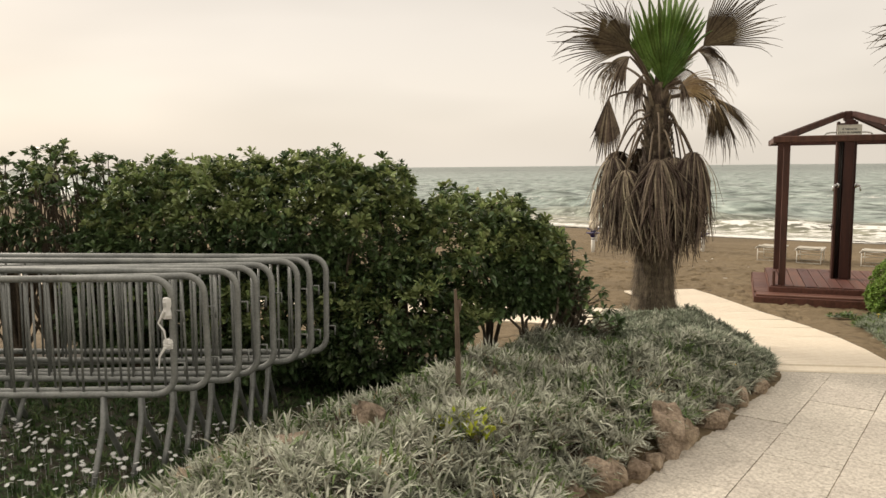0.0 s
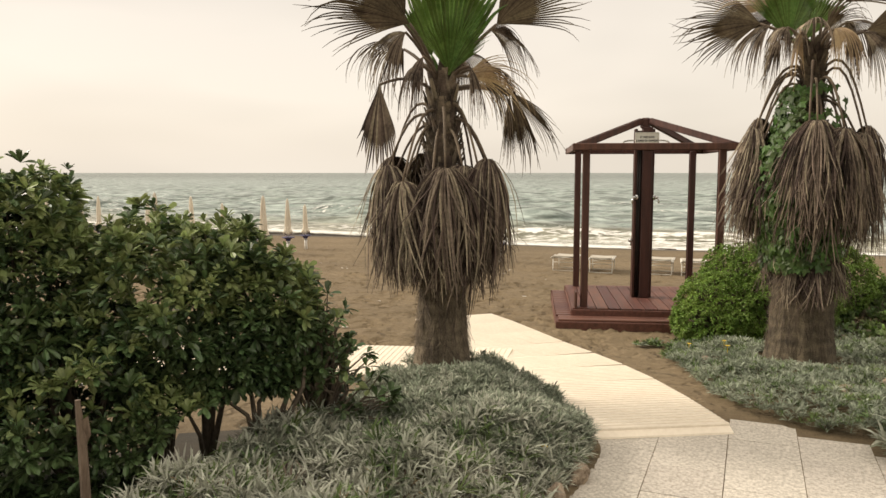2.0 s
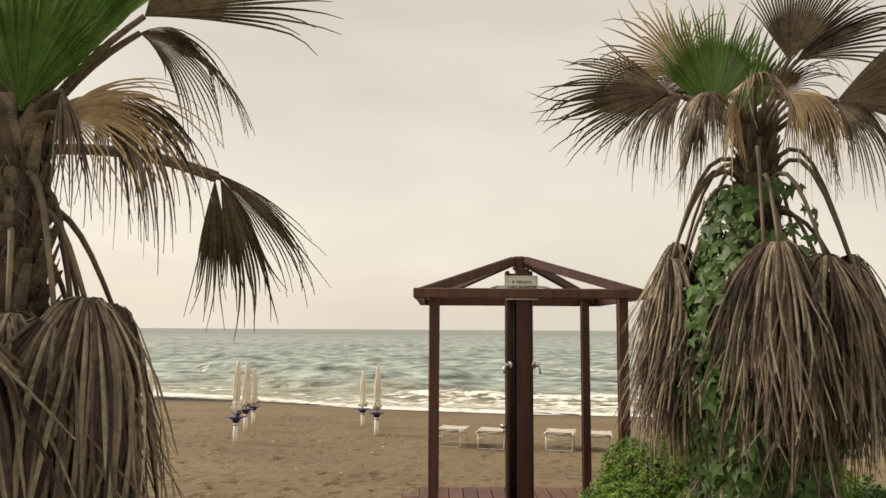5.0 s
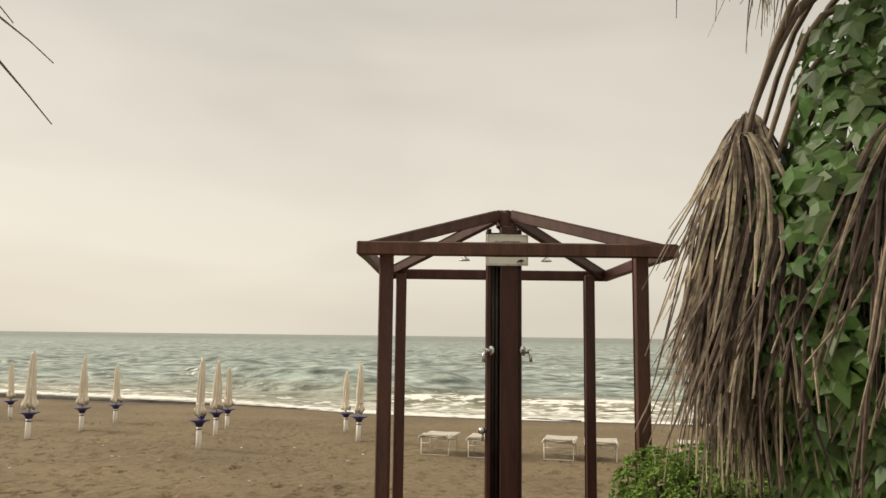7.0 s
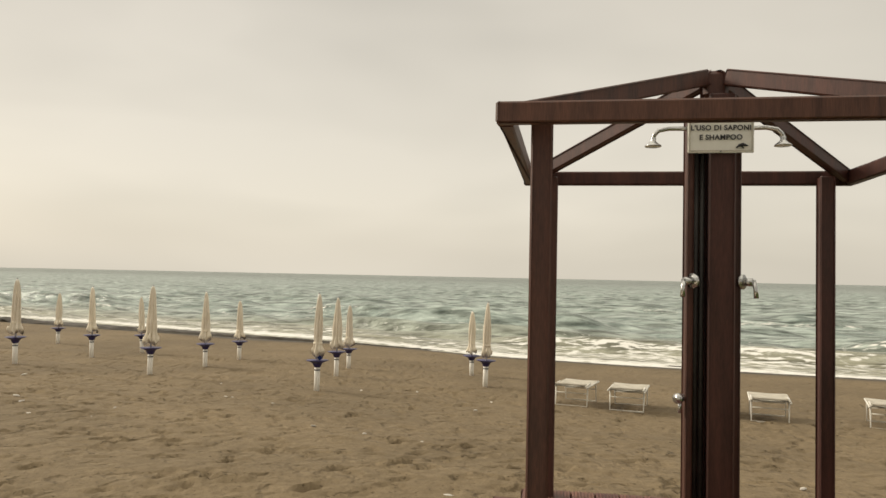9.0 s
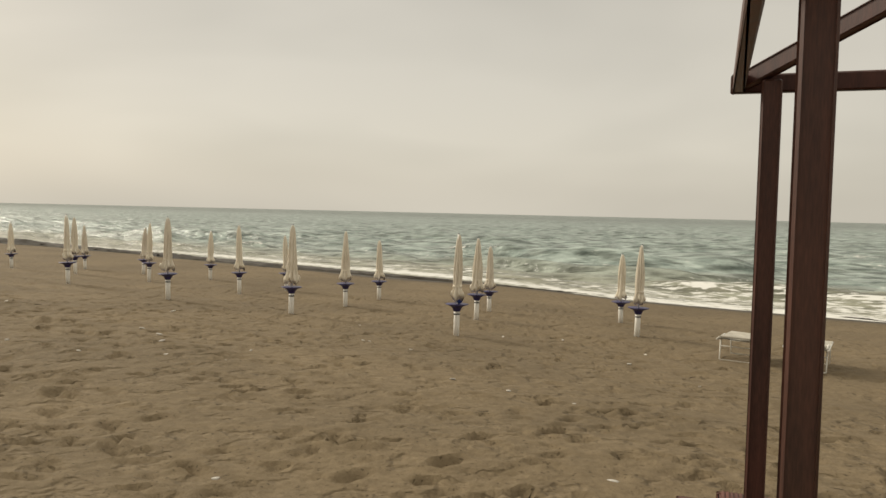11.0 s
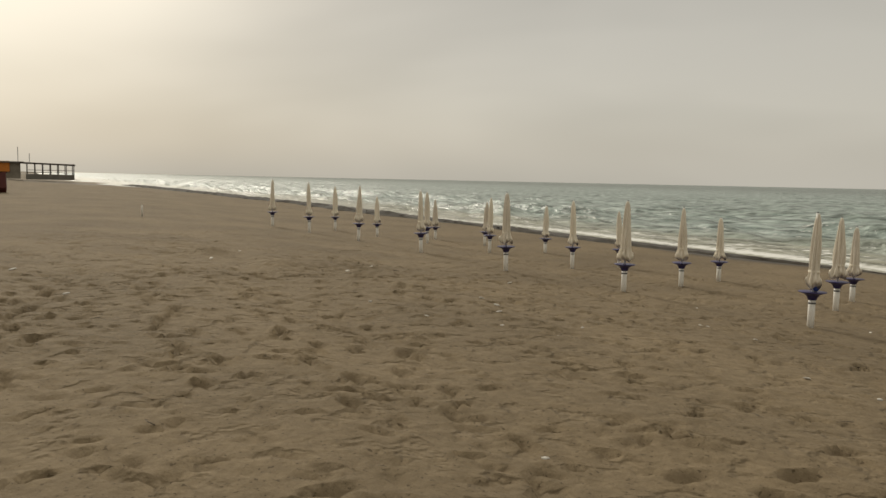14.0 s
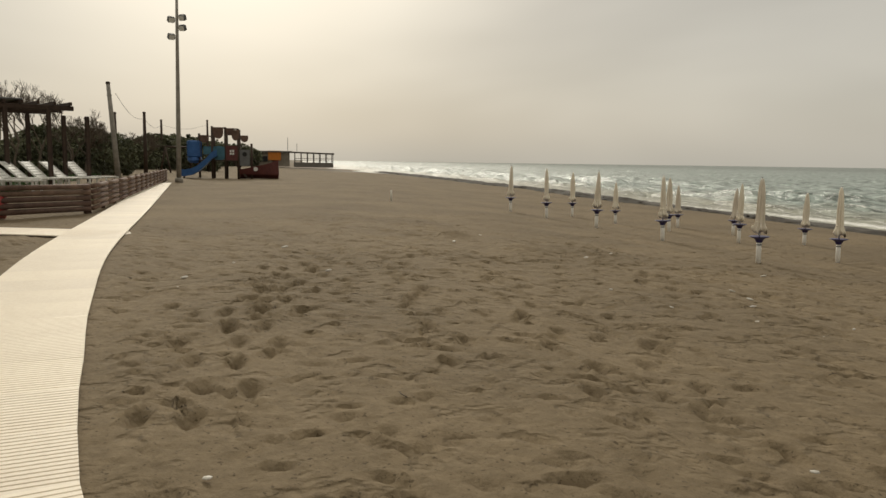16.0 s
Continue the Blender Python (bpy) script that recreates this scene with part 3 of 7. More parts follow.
# ---- the land: one sheet ----
def make_land():
    xs = lines([(-4000, 800), (-400, 60), (-100, 8), (-40, 2), (-14, 0.16), (-6.0, 0.05), (6.5, 0.09), (13, 0.6), (30, 10), (100, 100), (3000, 1)])
    ys = lines([(-3000, 500), (-100, 20), (-10, 1.5), (1, 0.12), (8.6, 0.045), (15, 0.08), (22, 0.16), (28, 0.4), (45, 1.2), (80, 4), (160, 30), (400, 200), (3200, 1)])
    X, Y = np.meshgrid(xs, ys, indexing="ij")
    Z = ground(X, Y)
    rng = np.random.default_rng(4)
    # trodden dry sand: hollows of many steps, with a soft rim, and low ripples
    field = np.zeros_like(Z)
    i0, j0 = np.searchsorted(xs, -14), np.searchsorted(ys, 8.0)
    i1, j1 = np.searchsorted(xs, 12), np.searchsorted(ys, 30)

    def dent(px, py, turn, length, width, depth):
        depth *= 1.02
        a, b = np.searchsorted(xs, px - 0.5), np.searchsorted(xs, px + 0.5)
        c, d = np.searchsorted(ys, py - 0.5), np.searchsorted(ys, py + 0.5)
        if b - a < 2 or d - c < 2:
            return
        dx, dy = X[a:b, c:d] - px, Y[a:b, c:d] - py
        u = (dx * math.cos(turn) + dy * math.sin(turn)) / length
        v = (-dx * math.sin(turn) + dy * math.cos(turn)) / width
        r = np.hypot(u, v)
        field[a:b, c:d] += depth * (-np.exp(-(r ** 2.6) * 1.0) + 0.28 * np.exp(-((r - 1.4) ** 2) * 5) * (1 + 0.7 * np.cos(np.arctan2(v, u) - turn * 3)))

    for k in range(7000):
        px, py = rng.uniform(-13, 12), 8.2 + 20 * rng.random() ** 1.4
        dent(px, py, rng.normal(0.3, 0.6) if rng.random() < 0.7 else rng.uniform(0, 3), rng.uniform(0.05, 0.14), rng.uniform(0.026, 0.05), rng.uniform(0.015, 0.07) * (1 if rng.random() < 0.5 else 0.5))
    # lines of steps along the shore and across it
    for k in range(26):
        px, py = rng.uniform(-10, 8), rng.uniform(9, 19)
        way = rng.choice([2.55, 2.7, 2.4, 1.1, 0.9]) + rng.normal(0, 0.15)
        for s in range(14):
            side = 0.11 * (-1) ** s
            dent(px + s * 0.62 * math.cos(way) - side * math.sin(way), py + s * 0.62 * math.sin(way) + side * math.cos(way), way, 0.14, 0.058, rng.uniform(0.045, 0.085))
    roll = 0.020 * np.sin(X * 1.1 + 2.0 * np.sin(Y * 0.5)) * np.sin(Y * 1.3 + X * 0.4) + 0.012 * np.sin(3.1 * Y + 1.7 * X + 2 * np.sin(X))
    dry = smooth((inland(X, Y) - 4) / 4) * smooth((Y - 7.6) / 1.2)
    for run, wide in ((MAT_MAIN, 0.49), (MAT_SHORE, 0.6)):  # flat under the walkways
        dry = dry * smooth((spine(X, Y, run) - wide) / 0.25)
    Z = Z + (field + roll) * dry
    # two small heaps
    for hx, hy, h, w in ((-7.4, 19.8, 0.16, 0.55), (-5.3, 19.4, 0.10, 0.6), (-1.2, 14.4, 0.05, 0.3)):
        Z = Z + h * np.exp(-(((X - hx) ** 2 + (Y - hy) ** 2) / w ** 2) * 2)
    n, m = len(xs), len(ys)
    verts = np.stack([X, Y, Z], -1).reshape(-1, 3)
    i, j = np.meshgrid(np.arange(n - 1), np.arange(m - 1), indexing="ij")
    a = (i * m + j).reshape(-1)
    faces = np.stack([a, a + m, a + m + 1, a + 1], 1)
    me = array_mesh("ground", verts, faces, M_SAND, True)
    wob = 0.8 * np.sin(X * 0.21 + 1) + 0.5 * np.sin(X * 0.63)
    wet = smooth((1.5 + 2.7 * smooth((9 - X) / 13) + wob * smooth((9 - X) / 10) - inland(X, Y)) / 1.3)
    me.attributes.new("wet", "FLOAT", "POINT").data.foreach_set("value", wet.reshape(-1).astype(np.float32))
    return tagged(new("ground", me), "brown-grey beach sand full of footprints, wet along the water", "sand", kind="structure")


make_land()


def make_wrack():
    """A low dark bank of seaweed along the top of the wash."""
    rng = np.random.default_rng(77)
    A, B = np.arange(-14, 170, 0.3), np.linspace(-1, 1, 9)
    P, Q = np.meshgrid(A, B, indexing="ij")
    wide = (0.35 + 0.3 * np.sin(P * 0.31) * np.sin(P * 0.13 + 1) + 0.25 * np.sin(P * 0.83)) * (0.25 + 0.75 * smooth(P / 25)) + 0.010 * np.clip(P, 0, 200)
    wide = np.clip(wide, 0.02, 2.2)
    d = 1.0 + 1.3 * smooth((P + 4) / 16) + 0.35 * np.sin(P * 0.21) + 0.02 * np.clip(P, 0, 90) + Q * wide * (1 + 0.25 * rng.normal(size=P.shape))
    X, Y = 5.6 - 0.8 * P - 0.6 * d, 36.9 + 0.6 * P - 0.8 * d
    Z = ground(X, Y) - 0.03 + (0.06 + 0.24 * np.clip(wide, 0, 1)) * (1 - Q ** 2) * rng.uniform(0.4, 1.2, P.shape)
    n, m = P.shape
    i, j = np.meshgrid(np.arange(n - 1), np.arange(m - 1), indexing="ij")
    a = (i * m + j).reshape(-1)
    me = array_mesh("seaweed", np.stack([X, Y, Z], -1).reshape(-1, 3), np.stack([a, a + 1, a + m + 1, a + m], 1), M_WRACK, True)
    return tagged(new("seaweed", me), "dark line of washed-up seaweed along the water's edge", "seaweed", kind="stuff")


make_wrack()


# ---- the sea ----
def make_sea():
    # along the shore (a) and out to sea (b), from a point on the water's edge
    ax, ay = np.array([-0.80, 0.60]), np.array([0.60, 0.80])
    o = np.array([5.6, 36.9])
    A = lines([(-4200, 600), (-300, 60), (-70, 5), (-30, 0.5), (-8, 0.3), (30, 0.5), (60, 1.2), (120, 5), (300, 30), (900, 500), (4600, 1)])
    B = lines([(-16, 0.8), (-8, 0.28), (22, 0.45), (50, 1.0), (110, 3), (250, 12), (700, 90), (4850, 1)])
    P, Q = np.meshgrid(A, B, indexing="ij")
    X, Y = o[0] + P * ax[0] + Q * ay[0], o[1] + P * ax[1] + Q * ay[1]
    off = -inland(X, Y)  # metres out from the edge
    rng = np.random.default_rng(9)

    def wander(p, seed, amount, size):
        r = np.random.default_rng(seed)
        out = 0
        for k in range(4):
            out = out + math.cos(r.uniform(0, 6)) * np.sin(p / size * (1 + k * 0.9) + r.uniform(0, 6)) / (1 + k)
        return amount * out

    Z = np.zeros_like(P)
    foam = np.zeros_like(P)
    grow = smooth(off / 6)
    for k, (lam, amp, turn) in enumerate(((9.0, 0.12, 0.05), (5.2, 0.10, -0.25), (3.1, 0.075, 0.35), (14.0, 0.14, 0.02), (1.9, 0.045, -0.5))):
        ph = (Q * math.cos(turn) + P * math.sin(turn) + wander(P, 20 + k, 1.2, 9)) * 2 * math.pi / lam
        s = np.sin(ph)
        Z += amp * (s + 0.35 * np.cos(2 * ph)) * grow
    # breakers: a steep face to the shore, a long back, white where they spill
    for k, (dist, height, wide) in enumerate(((4.2, 0.30, 1.0), (9.5, 0.62, 1.4), (15.5, 0.75, 1.7), (24.0, 0.45, 2.2), (36.0, 0.4, 2.6))):
        d = off - dist - wander(P, 40 + k, 1.3, 11)
        along = np.clip(0.5 + wander(P, 60 + k, 1.0, 7), 0, 1) ** 1.3
        face = np.where(d < 0, np.exp(-(d / (wide * 0.42)) ** 2), np.exp(-(d / (wide * 1.5)) ** 2))
        Z += height * along * face
        spill = np.clip(0.30 + wander(P, 80 + k, 1.1, 9.0), 0, 1)
        foam += (0.85 + 0.15 * np.sin(P * 2.3 + 1.7 * np.sin(Q * 1.9))) * along * spill * np.where(d < 0.0, np.exp(-((d + wide * 0.05) / (wide * 0.30)) ** 2), np.exp(-(d / (wide * 0.25)) ** 2)) * (1.1 if k == 0 else 0.9 if k < 3 else 0.6)
        foam += 0.30 * spill * np.exp(-((d + 2.0) / 1.6) ** 2)
    # the wash on the sand
    edge = off - wander(P, 99, 0.5, 8)
    foam += 0.95 * np.exp(-((edge - 0.7) / 0.75) ** 2) + 0.42 * np.exp(-((edge - 2.9) / 0.8) ** 2)
    # streaks of old foam and far whitecaps
    foam += 0.10 * smooth((22 - off) / 16)
    caps = np.sin(Q * 0.9 + wander(P, 7, 2, 6)) * np.sin(P * 0.23 + Q * 0.11) * np.sin(Q * 0.31 + 1)
    foam += 0.25 * smooth((caps - 0.55) / 0.3) * smooth((140 - off) / 80)
    foam = foam * (1 - 0.78 * smooth((P - 12) / 40))  # thinner far along the shore
    Z = Z * smooth((off + 0.5) / 5)
    Z = Z * smooth((3000 - Q) / 2500) * np.where(Q > 250, 0.5, 1) * smooth((600 - np.abs(P)) / 300)
    n, m = len(A), len(B)
    verts = np.stack([X, Y, SEA_Z + Z], -1).reshape(-1, 3)
    i, j = np.meshgrid(np.arange(n - 1), np.arange(m - 1), indexing="ij")
    a = (i * m + j).reshape(-1)
    faces = np.stack([a, a + 1, a + m + 1, a + m], 1)
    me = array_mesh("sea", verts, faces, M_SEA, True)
    me.attributes.new("foam", "FLOAT", "POINT").data.foreach_set("value", np.clip(foam, 0, 1.2).reshape(-1).astype(np.float32))
    me.attributes.new("shallow", "FLOAT", "POINT").data.foreach_set("value", smooth((14 - off) / 14).reshape(-1).astype(np.float32))
    # mask of the painted horizon band and the specular cut
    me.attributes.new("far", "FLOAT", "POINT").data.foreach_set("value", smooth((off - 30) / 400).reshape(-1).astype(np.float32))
    return tagged(new("water", me), "grey-green choppy sea with white breakers on the shore", "sea", kind="structure")


make_sea()


# ---- the timber shower ----
def profile_bar(prof, length):
    """A bar of a constant section: prof is a closed ring of (across, height), drawn along y."""
    n = len(prof)
    v = [(x, -length / 2, z) for x, z in prof] + [(x, length / 2, z) for x, z in prof]
    f = [(i, (i + 1) % n, (i + 1) % n + n, i + n) for i in range(n)] + [tuple(range(n - 1, -1, -1)), tuple(range(n, 2 * n))]
    return Shape().add(v, f)


SHOWER = pose(5.129, 10.011, 0, 0, 0, -20.3)
DECK_Z = 0.31


def make_shower():
    t = thing("shower_pergola", "dark red-brown timber beach shower pergola with a central column", "shower", SHOWER)
    # lower step and upper deck
    s = Shape()
    for c, size in (((0, -1.24, 0.12), (2.3, 0.05, 0.16)), ((0, 1.10, 0.12), (2.3, 0.05, 0.16)), ((-1.125, -0.07, 0.12), (0.05, 2.28, 0.158)), ((1.125, -0.07, 0.12), (0.05, 2.28, 0.158)),
                    ((0, -0.96, 0.25), (1.92, 0.04, 0.09)), ((-0.94, 0.02, 0.25), (0.04, 1.9, 0.088)), ((0.94, 0.02, 0.25), (0.04, 1.9, 0.088)), ((0, 0.98, 0.25), (1.92, 0.04, 0.09))):
        s.box(c, size, bevel=0.006)
    part("deck_frame", s, M_BOARD, t)
    prof = [(-0.066, -0.013), (-0.067, 0.009), (-0.063, 0.013)]
    for k in range(6):  # worn grooves along the board
        x = -0.05 + 0.02 * k
        prof += [(x - 0.005, 0.013), (x - 0.003, 0.008), (x + 0.003, 0.008), (x + 0.005, 0.013)]
    prof += [(0.063, 0.013), (0.067, 0.009), (0.066, -0.013)]
    upper = profile_bar(prof[::-1], 1.90).data("deck_board", M_BOARD)
    for k in range(13):
        part("deck_board", upper, None, t, m=pose(-0.87 + k * 0.145, 0.01, DECK_Z - 0.013))
    low_f = Shape().box((0, 0, 0), (0.14, 2.24, 0.024), bevel=0.004).data("step_board", M_BOARD)
    low_s = Shape().box((0, 0, 0), (0.14, 0.19, 0.024), bevel=0.004).data("step_board", M_BOARD)
    for k in range(2):
        part("step_board", low_f, None, t, m=pose(0, -1.17 + k * 0.145, 0.212, 0, 0, 90))
    for k in range(13):
        for sx in (-1, 1):
            part("step_board", low_s, None, t, m=pose(sx * 1.045, -0.86 + k * 0.148, 0.212, 0, 0, 90))
    post = Shape().box((0, 0, 0.975), (0.085, 0.085, 1.95), bevel=0.008).data("post", M_WOOD)
    for sx in (-1, 1):
        for sy in (-1, 1):
            part("post", post, None, t, m=pose(0.777 if sx > 0 else -0.80, 0.842 if sy > 0 else -0.822, DECK_Z - 0.02))
    # small upright edge boards beside the front posts
    s = Shape().box((-0.90, -0.86, 0.40), (0.03, 0.16, 0.2), bevel=0.004)
    part("kick_board", s, M_WOOD, t)
    # roof ring, mitred by butting
    R, Q, top = 0.972, 0.989, 2.286
    for name, c, size in (("ring_beam", (0, -Q + 0.035, top - 0.042), (2 * R, 0.07, 0.084)), ("ring_beam", (0, Q - 0.035, top - 0.042), (2 * R, 0.07, 0.084)),
                          ("ring_beam", (-R + 0.035, 0, top - 0.043), (0.068, 2 * Q - 0.142, 0.082)), ("ring_beam", (R - 0.035, 0, top - 0.043), (0.068, 2 * Q - 0.142, 0.082))):
        part(name, Shape().box(c, size, bevel=0.008), M_WOOD, t)
    for sx in (-1, 1):
        for sy in (-1, 1):
            part("hip_rafter", Shape().beam((sx * 0.93, sy * 0.93, top - 0.042), (sx * 0.05, sy * 0.05, 2.600), 0.055, 0.078), M_WOOD, t)
    part("boss", Shape().box((0, 0, 2.572), (0.12, 0.12, 0.14), bevel=0.02), M_WOOD, t)
    # column: a thick board, a slim board and a channel with pipes between them
    part("column_board", Shape().box((0.025, -0.03, (2.52 + DECK_Z) / 2), (0.125, 0.12, 2.52 - DECK_Z), bevel=0.008), M_WOOD, t)
    part("column_board", Shape().box((-0.118, -0.01, (2.50 + DECK_Z) / 2), (0.035, 0.12, 2.50 - DECK_Z), bevel=0.006), M_WOOD, t)
    part("column_back", Shape().box((-0.069, 0.025, (2.48 + DECK_Z) / 2), (0.063, 0.05, 2.48 - DECK_Z), bevel=0.004), M_WOOD, t)
    part("column_board", Shape().box((0.105, 0.01, (2.50 + DECK_Z) / 2), (0.033, 0.11, 2.50 - DECK_Z), bevel=0.006), M_WOOD, t)
    for x in (-0.085, -0.057):
        part("pipe", Shape().tube([(x, -0.025, DECK_Z), (x, -0.025, 2.40)], 0.012, 8), M_PIPE, t, smooth=True)
    for sx in (-1, 1):
        arm = [(sx * 0.02, -0.02, 2.34), (sx * 0.12, -0.06, 2.352), (sx * 0.22, -0.08, 2.35), (sx * 0.27, -0.085, 2.34), (sx * 0.29, -0.085, 2.32), (sx * 0.295, -0.085, 2.30)]
        a = part("shower_arm", Shape().tube(arm, 0.011, 10), M_CHROME, t, "chrome shower arm", True)
        part("shower_head", Shape().lathe([(0.010, 0.045), (0.014, 0.036), (0.012, 0.025), (0.022, 0.014), (0.038, 0.003), (0.040, -0.003), (0.036, -0.005)][::-1], 20, (sx * 0.295, -0.085, 2.265)), M_CHROME, a, "chrome shower head", True)
        # wall plate, body and lever of the tap
        tx, ty = (-0.098, -0.072) if sx < 0 else (0.123, -0.02)
        valve = part("tap", Shape().tube([(tx, ty, 1.62), (tx + sx * 0.012, ty - 0.01, 1.62)], 0.036, 20).tube([(tx + sx * 0.012, ty - 0.012, 1.62), (tx + sx * 0.05, ty - 0.03, 1.618)], 0.019, 14), M_CHROME, t, "chrome tap", True)
        part("lever", Shape().tube([(tx + sx * 0.05, ty - 0.03, 1.625), (tx + sx * 0.058, ty - 0.045, 1.59), (tx + sx * 0.06, ty - 0.055, 1.545)], [0.014, 0.010, 0.012], 10), M_CHROME, valve, smooth=True)
    low = part("tap", Shape().tube([(-0.135, -0.03, 1.06), (-0.16, -0.06, 1.06)], 0.018, 14).tube([(-0.155, -0.055, 1.05), (-0.158, -0.06, 0.99)], 0.009, 8), M_CHROME, t, "small chrome foot tap", True)
    part("knob", Shape().tube([(-0.158, -0.058, 1.06), (-0.173, -0.077, 1.06)], 0.024, 14), M_CHROME, low, smooth=True)
    return t


shower = make_shower()


def make_sign():
    t = thing("notice_sign", "white enamel notice with dark capitals fixed to the shower column", "sign", SHOWER @ pose(0.012, -0.10, 2.340))
    part("plate", Shape().box((0, 0, 0), (0.30, 0.012, 0.225), bevel=0.004), M_SIGN, t)
    f = Shape()
    for c, s in (((0, -0.0075, 0.102), (0.28, 0.003, 0.003)), ((0, -0.0075, -0.102), (0.28, 0.003, 0.003)), ((-0.14, -0.0075, 0), (0.003, 0.003, 0.206)), ((0.14, -0.0075, 0), (0.003, 0.003, 0.206))):
        f.box(c, s)
    part("border", f, M_LOUNGE, t)
    for text, z, size in (("E' VIETATO", 0.05, 0.0335), ("L'USO DI SAPONI", 0.005, 0.0335), ("E SHAMPOO", -0.04, 0.0335)):
        cu = bpy.data.curves.new("lettering", "FONT")
        cu.body, cu.size, cu.align_x, cu.align_y, cu.extrude, cu.space_character, cu.offset = text, size, "CENTER", "CENTER", 0.0006, 1.07, 0.0009
        cu.materials.append(M_INK)
        ob = new("lettering", cu)
        ob.parent, ob.matrix_basis = t, pose(0, -0.0075, z, 90)
    part("emblem", Shape().tube([(0.07, -0.008, -0.09), (0.083, -0.008, -0.078), (0.1, -0.008, -0.074), (0.122, -0.008, -0.08)], [0.003, 0.006, 0.008, 0.002], 6).tube([(0.09, -0.008, -0.078), (0.104, -0.008, -0.092)], 0.003, 6), M_INK, t)
    for x, z in ((0.0, 0.106), (0.0, -0.106)):
        part("screw", Shape().tube([(x, -0.006, z), (x, -0.010, z)], 0.004, 8), M_STEEL, t)


make_sign()


# ---- plastic roll-out walkway ----
def strip(width, n_rib, length):
    """One walkway panel, ribbed across, from its own foot forwards."""
    prof, pitch = [(0.004, 0.002)], length / n_rib
    for k in range(n_rib):
        y = k * pitch
        prof += [(y + pitch * 0.10, 0.017), (y + pitch * 0.16, 0.022), (y + pitch * 0.84, 0.022), (y + pitch * 0.90, 0.017)]
    prof.append((length - 0.004, 0.002))
    s = profile_bar(prof[::-1], width)
    s.v = [(y, x, z) for x, y, z in s.v]
    return s


def make_walkway(name, pts, width, label, step=0.6):
    t = thing(name, label, "walkway", kind="")
    length = [0.0]
    P = [Vector((x, y, 0)) for x, y in pts]
    for a, b in zip(P, P[1:]):
        length.append(length[-1] + (b - a).length)
    total = length[-1]
    step = total / round(total / step)
    panel = strip(width, round(step / 0.055), step).data("panel", M_MAT)
    k = round(total / step)

    def at(d):
        i = max(0, min(len(P) - 2, int(np.searchsorted(length, d)) - 1))
        u = (d - length[i]) / (length[i + 1] - length[i])
        p = P[i].lerp(P[i + 1], u)
        return Vector((p.x, p.y, gz(p.x, p.y) + 0.022 + (0.012 if name == "walkway" else 0)))

    for j in range(k):
        a, b = at(j * step), at((j + 1) * step)
        d = (b - a).normalized()
        x = d.cross(Vector((0, 0, 1))).normalized()
        m = Matrix((x, d, x.cross(d))).transposed().to_4x4()
        m.translation = a
        part("panel", panel, None, t, m=m)
        if j == 0:  # a bevelled end
            part("end_strip", Shape().add([(x, y, z) for x in (-width / 2, width / 2) for y, z in ((-0.05, -0.03), (-0.045, -0.018), (0.004, 0.006), (0.004, -0.03))], [(0, 1, 5, 4), (1, 2, 6, 5), (2, 3, 7, 6), (3, 2, 1, 0), (4, 5, 6, 7)]), M_MAT, t, m=m)
    return t


def smooth_line(pts, n=10):
    """A rounded run of points through the given ones."""
    P = [Vector((*p, 0)) for p in pts]
    P = [P[0] * 2 - P[1]] + P + [P[-1] * 2 - P[-2]]
    out = []
    for i in range(1, len(P) - 2):
        for k in range(n):
            u = k / n
            a, b, c, d = P[i - 1], P[i], P[i + 1], P[i + 2]
            q = 0.5 * ((2 * b) + (c - a) * u + (2 * a - 5 * b + 4 * c - d) * u * u + (3 * b - a - 3 * c + d) * u ** 3)
            out.append((q.x, q.y))
    return out + [(P[-2].x, P[-2].y)]


make_walkway("walkway", smooth_line(MAT_MAIN), 1.02, "cream ribbed plastic walkway from the paving down onto the sand")
make_walkway("beach_walkway", smooth_line(MAT_SHORE, 8), 1.1, "long curving cream plastic walkway laid along the beach", 0.8)
make_walkway("side_walkway", [(-11.3, 14.25), (-12.2, 13.75), (-13.3, 12.97), (-15.1, 11.6)], 1.2, "cream plastic walkway branching off inland")


# ---- paving ----
def make_paving():
    t = thing("paving", "pale exposed-aggregate paving slabs, sandy at the edges", "paving", kind="structure")
    slab = Shape().box((0, 0, 0), (0.3996, 0.3996, 0.05), bevel=0.0016).data("slab", M_TILE)
    u, v = Vector((0.837, -0.547)), Vector((0.547, 0.837))
    o = Vector((2.91, 5.12))
    rng = random.Random(3)
    for i in range(-7, 9):
        for j in range(-16, 3):
            c = o + u * (0.2 + 0.4 * i) + v * (-0.2 + 0.4 * (j + 0.5 * (i % 2)) )
            front = 5.27 - max(0.0, (c.x - 3.4)) * 0.75
            if c.y > front + 0.12 or c.y < -1.6 or c.x > 4.2 + 0.3 * (c.y < 4.3) or c.x < -1.9 or float(spine(c.x, c.y, BED_LEFT)) < 0.80:
                continue
            part("slab", slab, None, t, m=GARDEN @ pose(c.x, c.y, 0.275 + rng.uniform(-0.002, 0.002), rng.uniform(-0.2, 0.2), rng.uniform(-0.2, 0.2), -33.2))


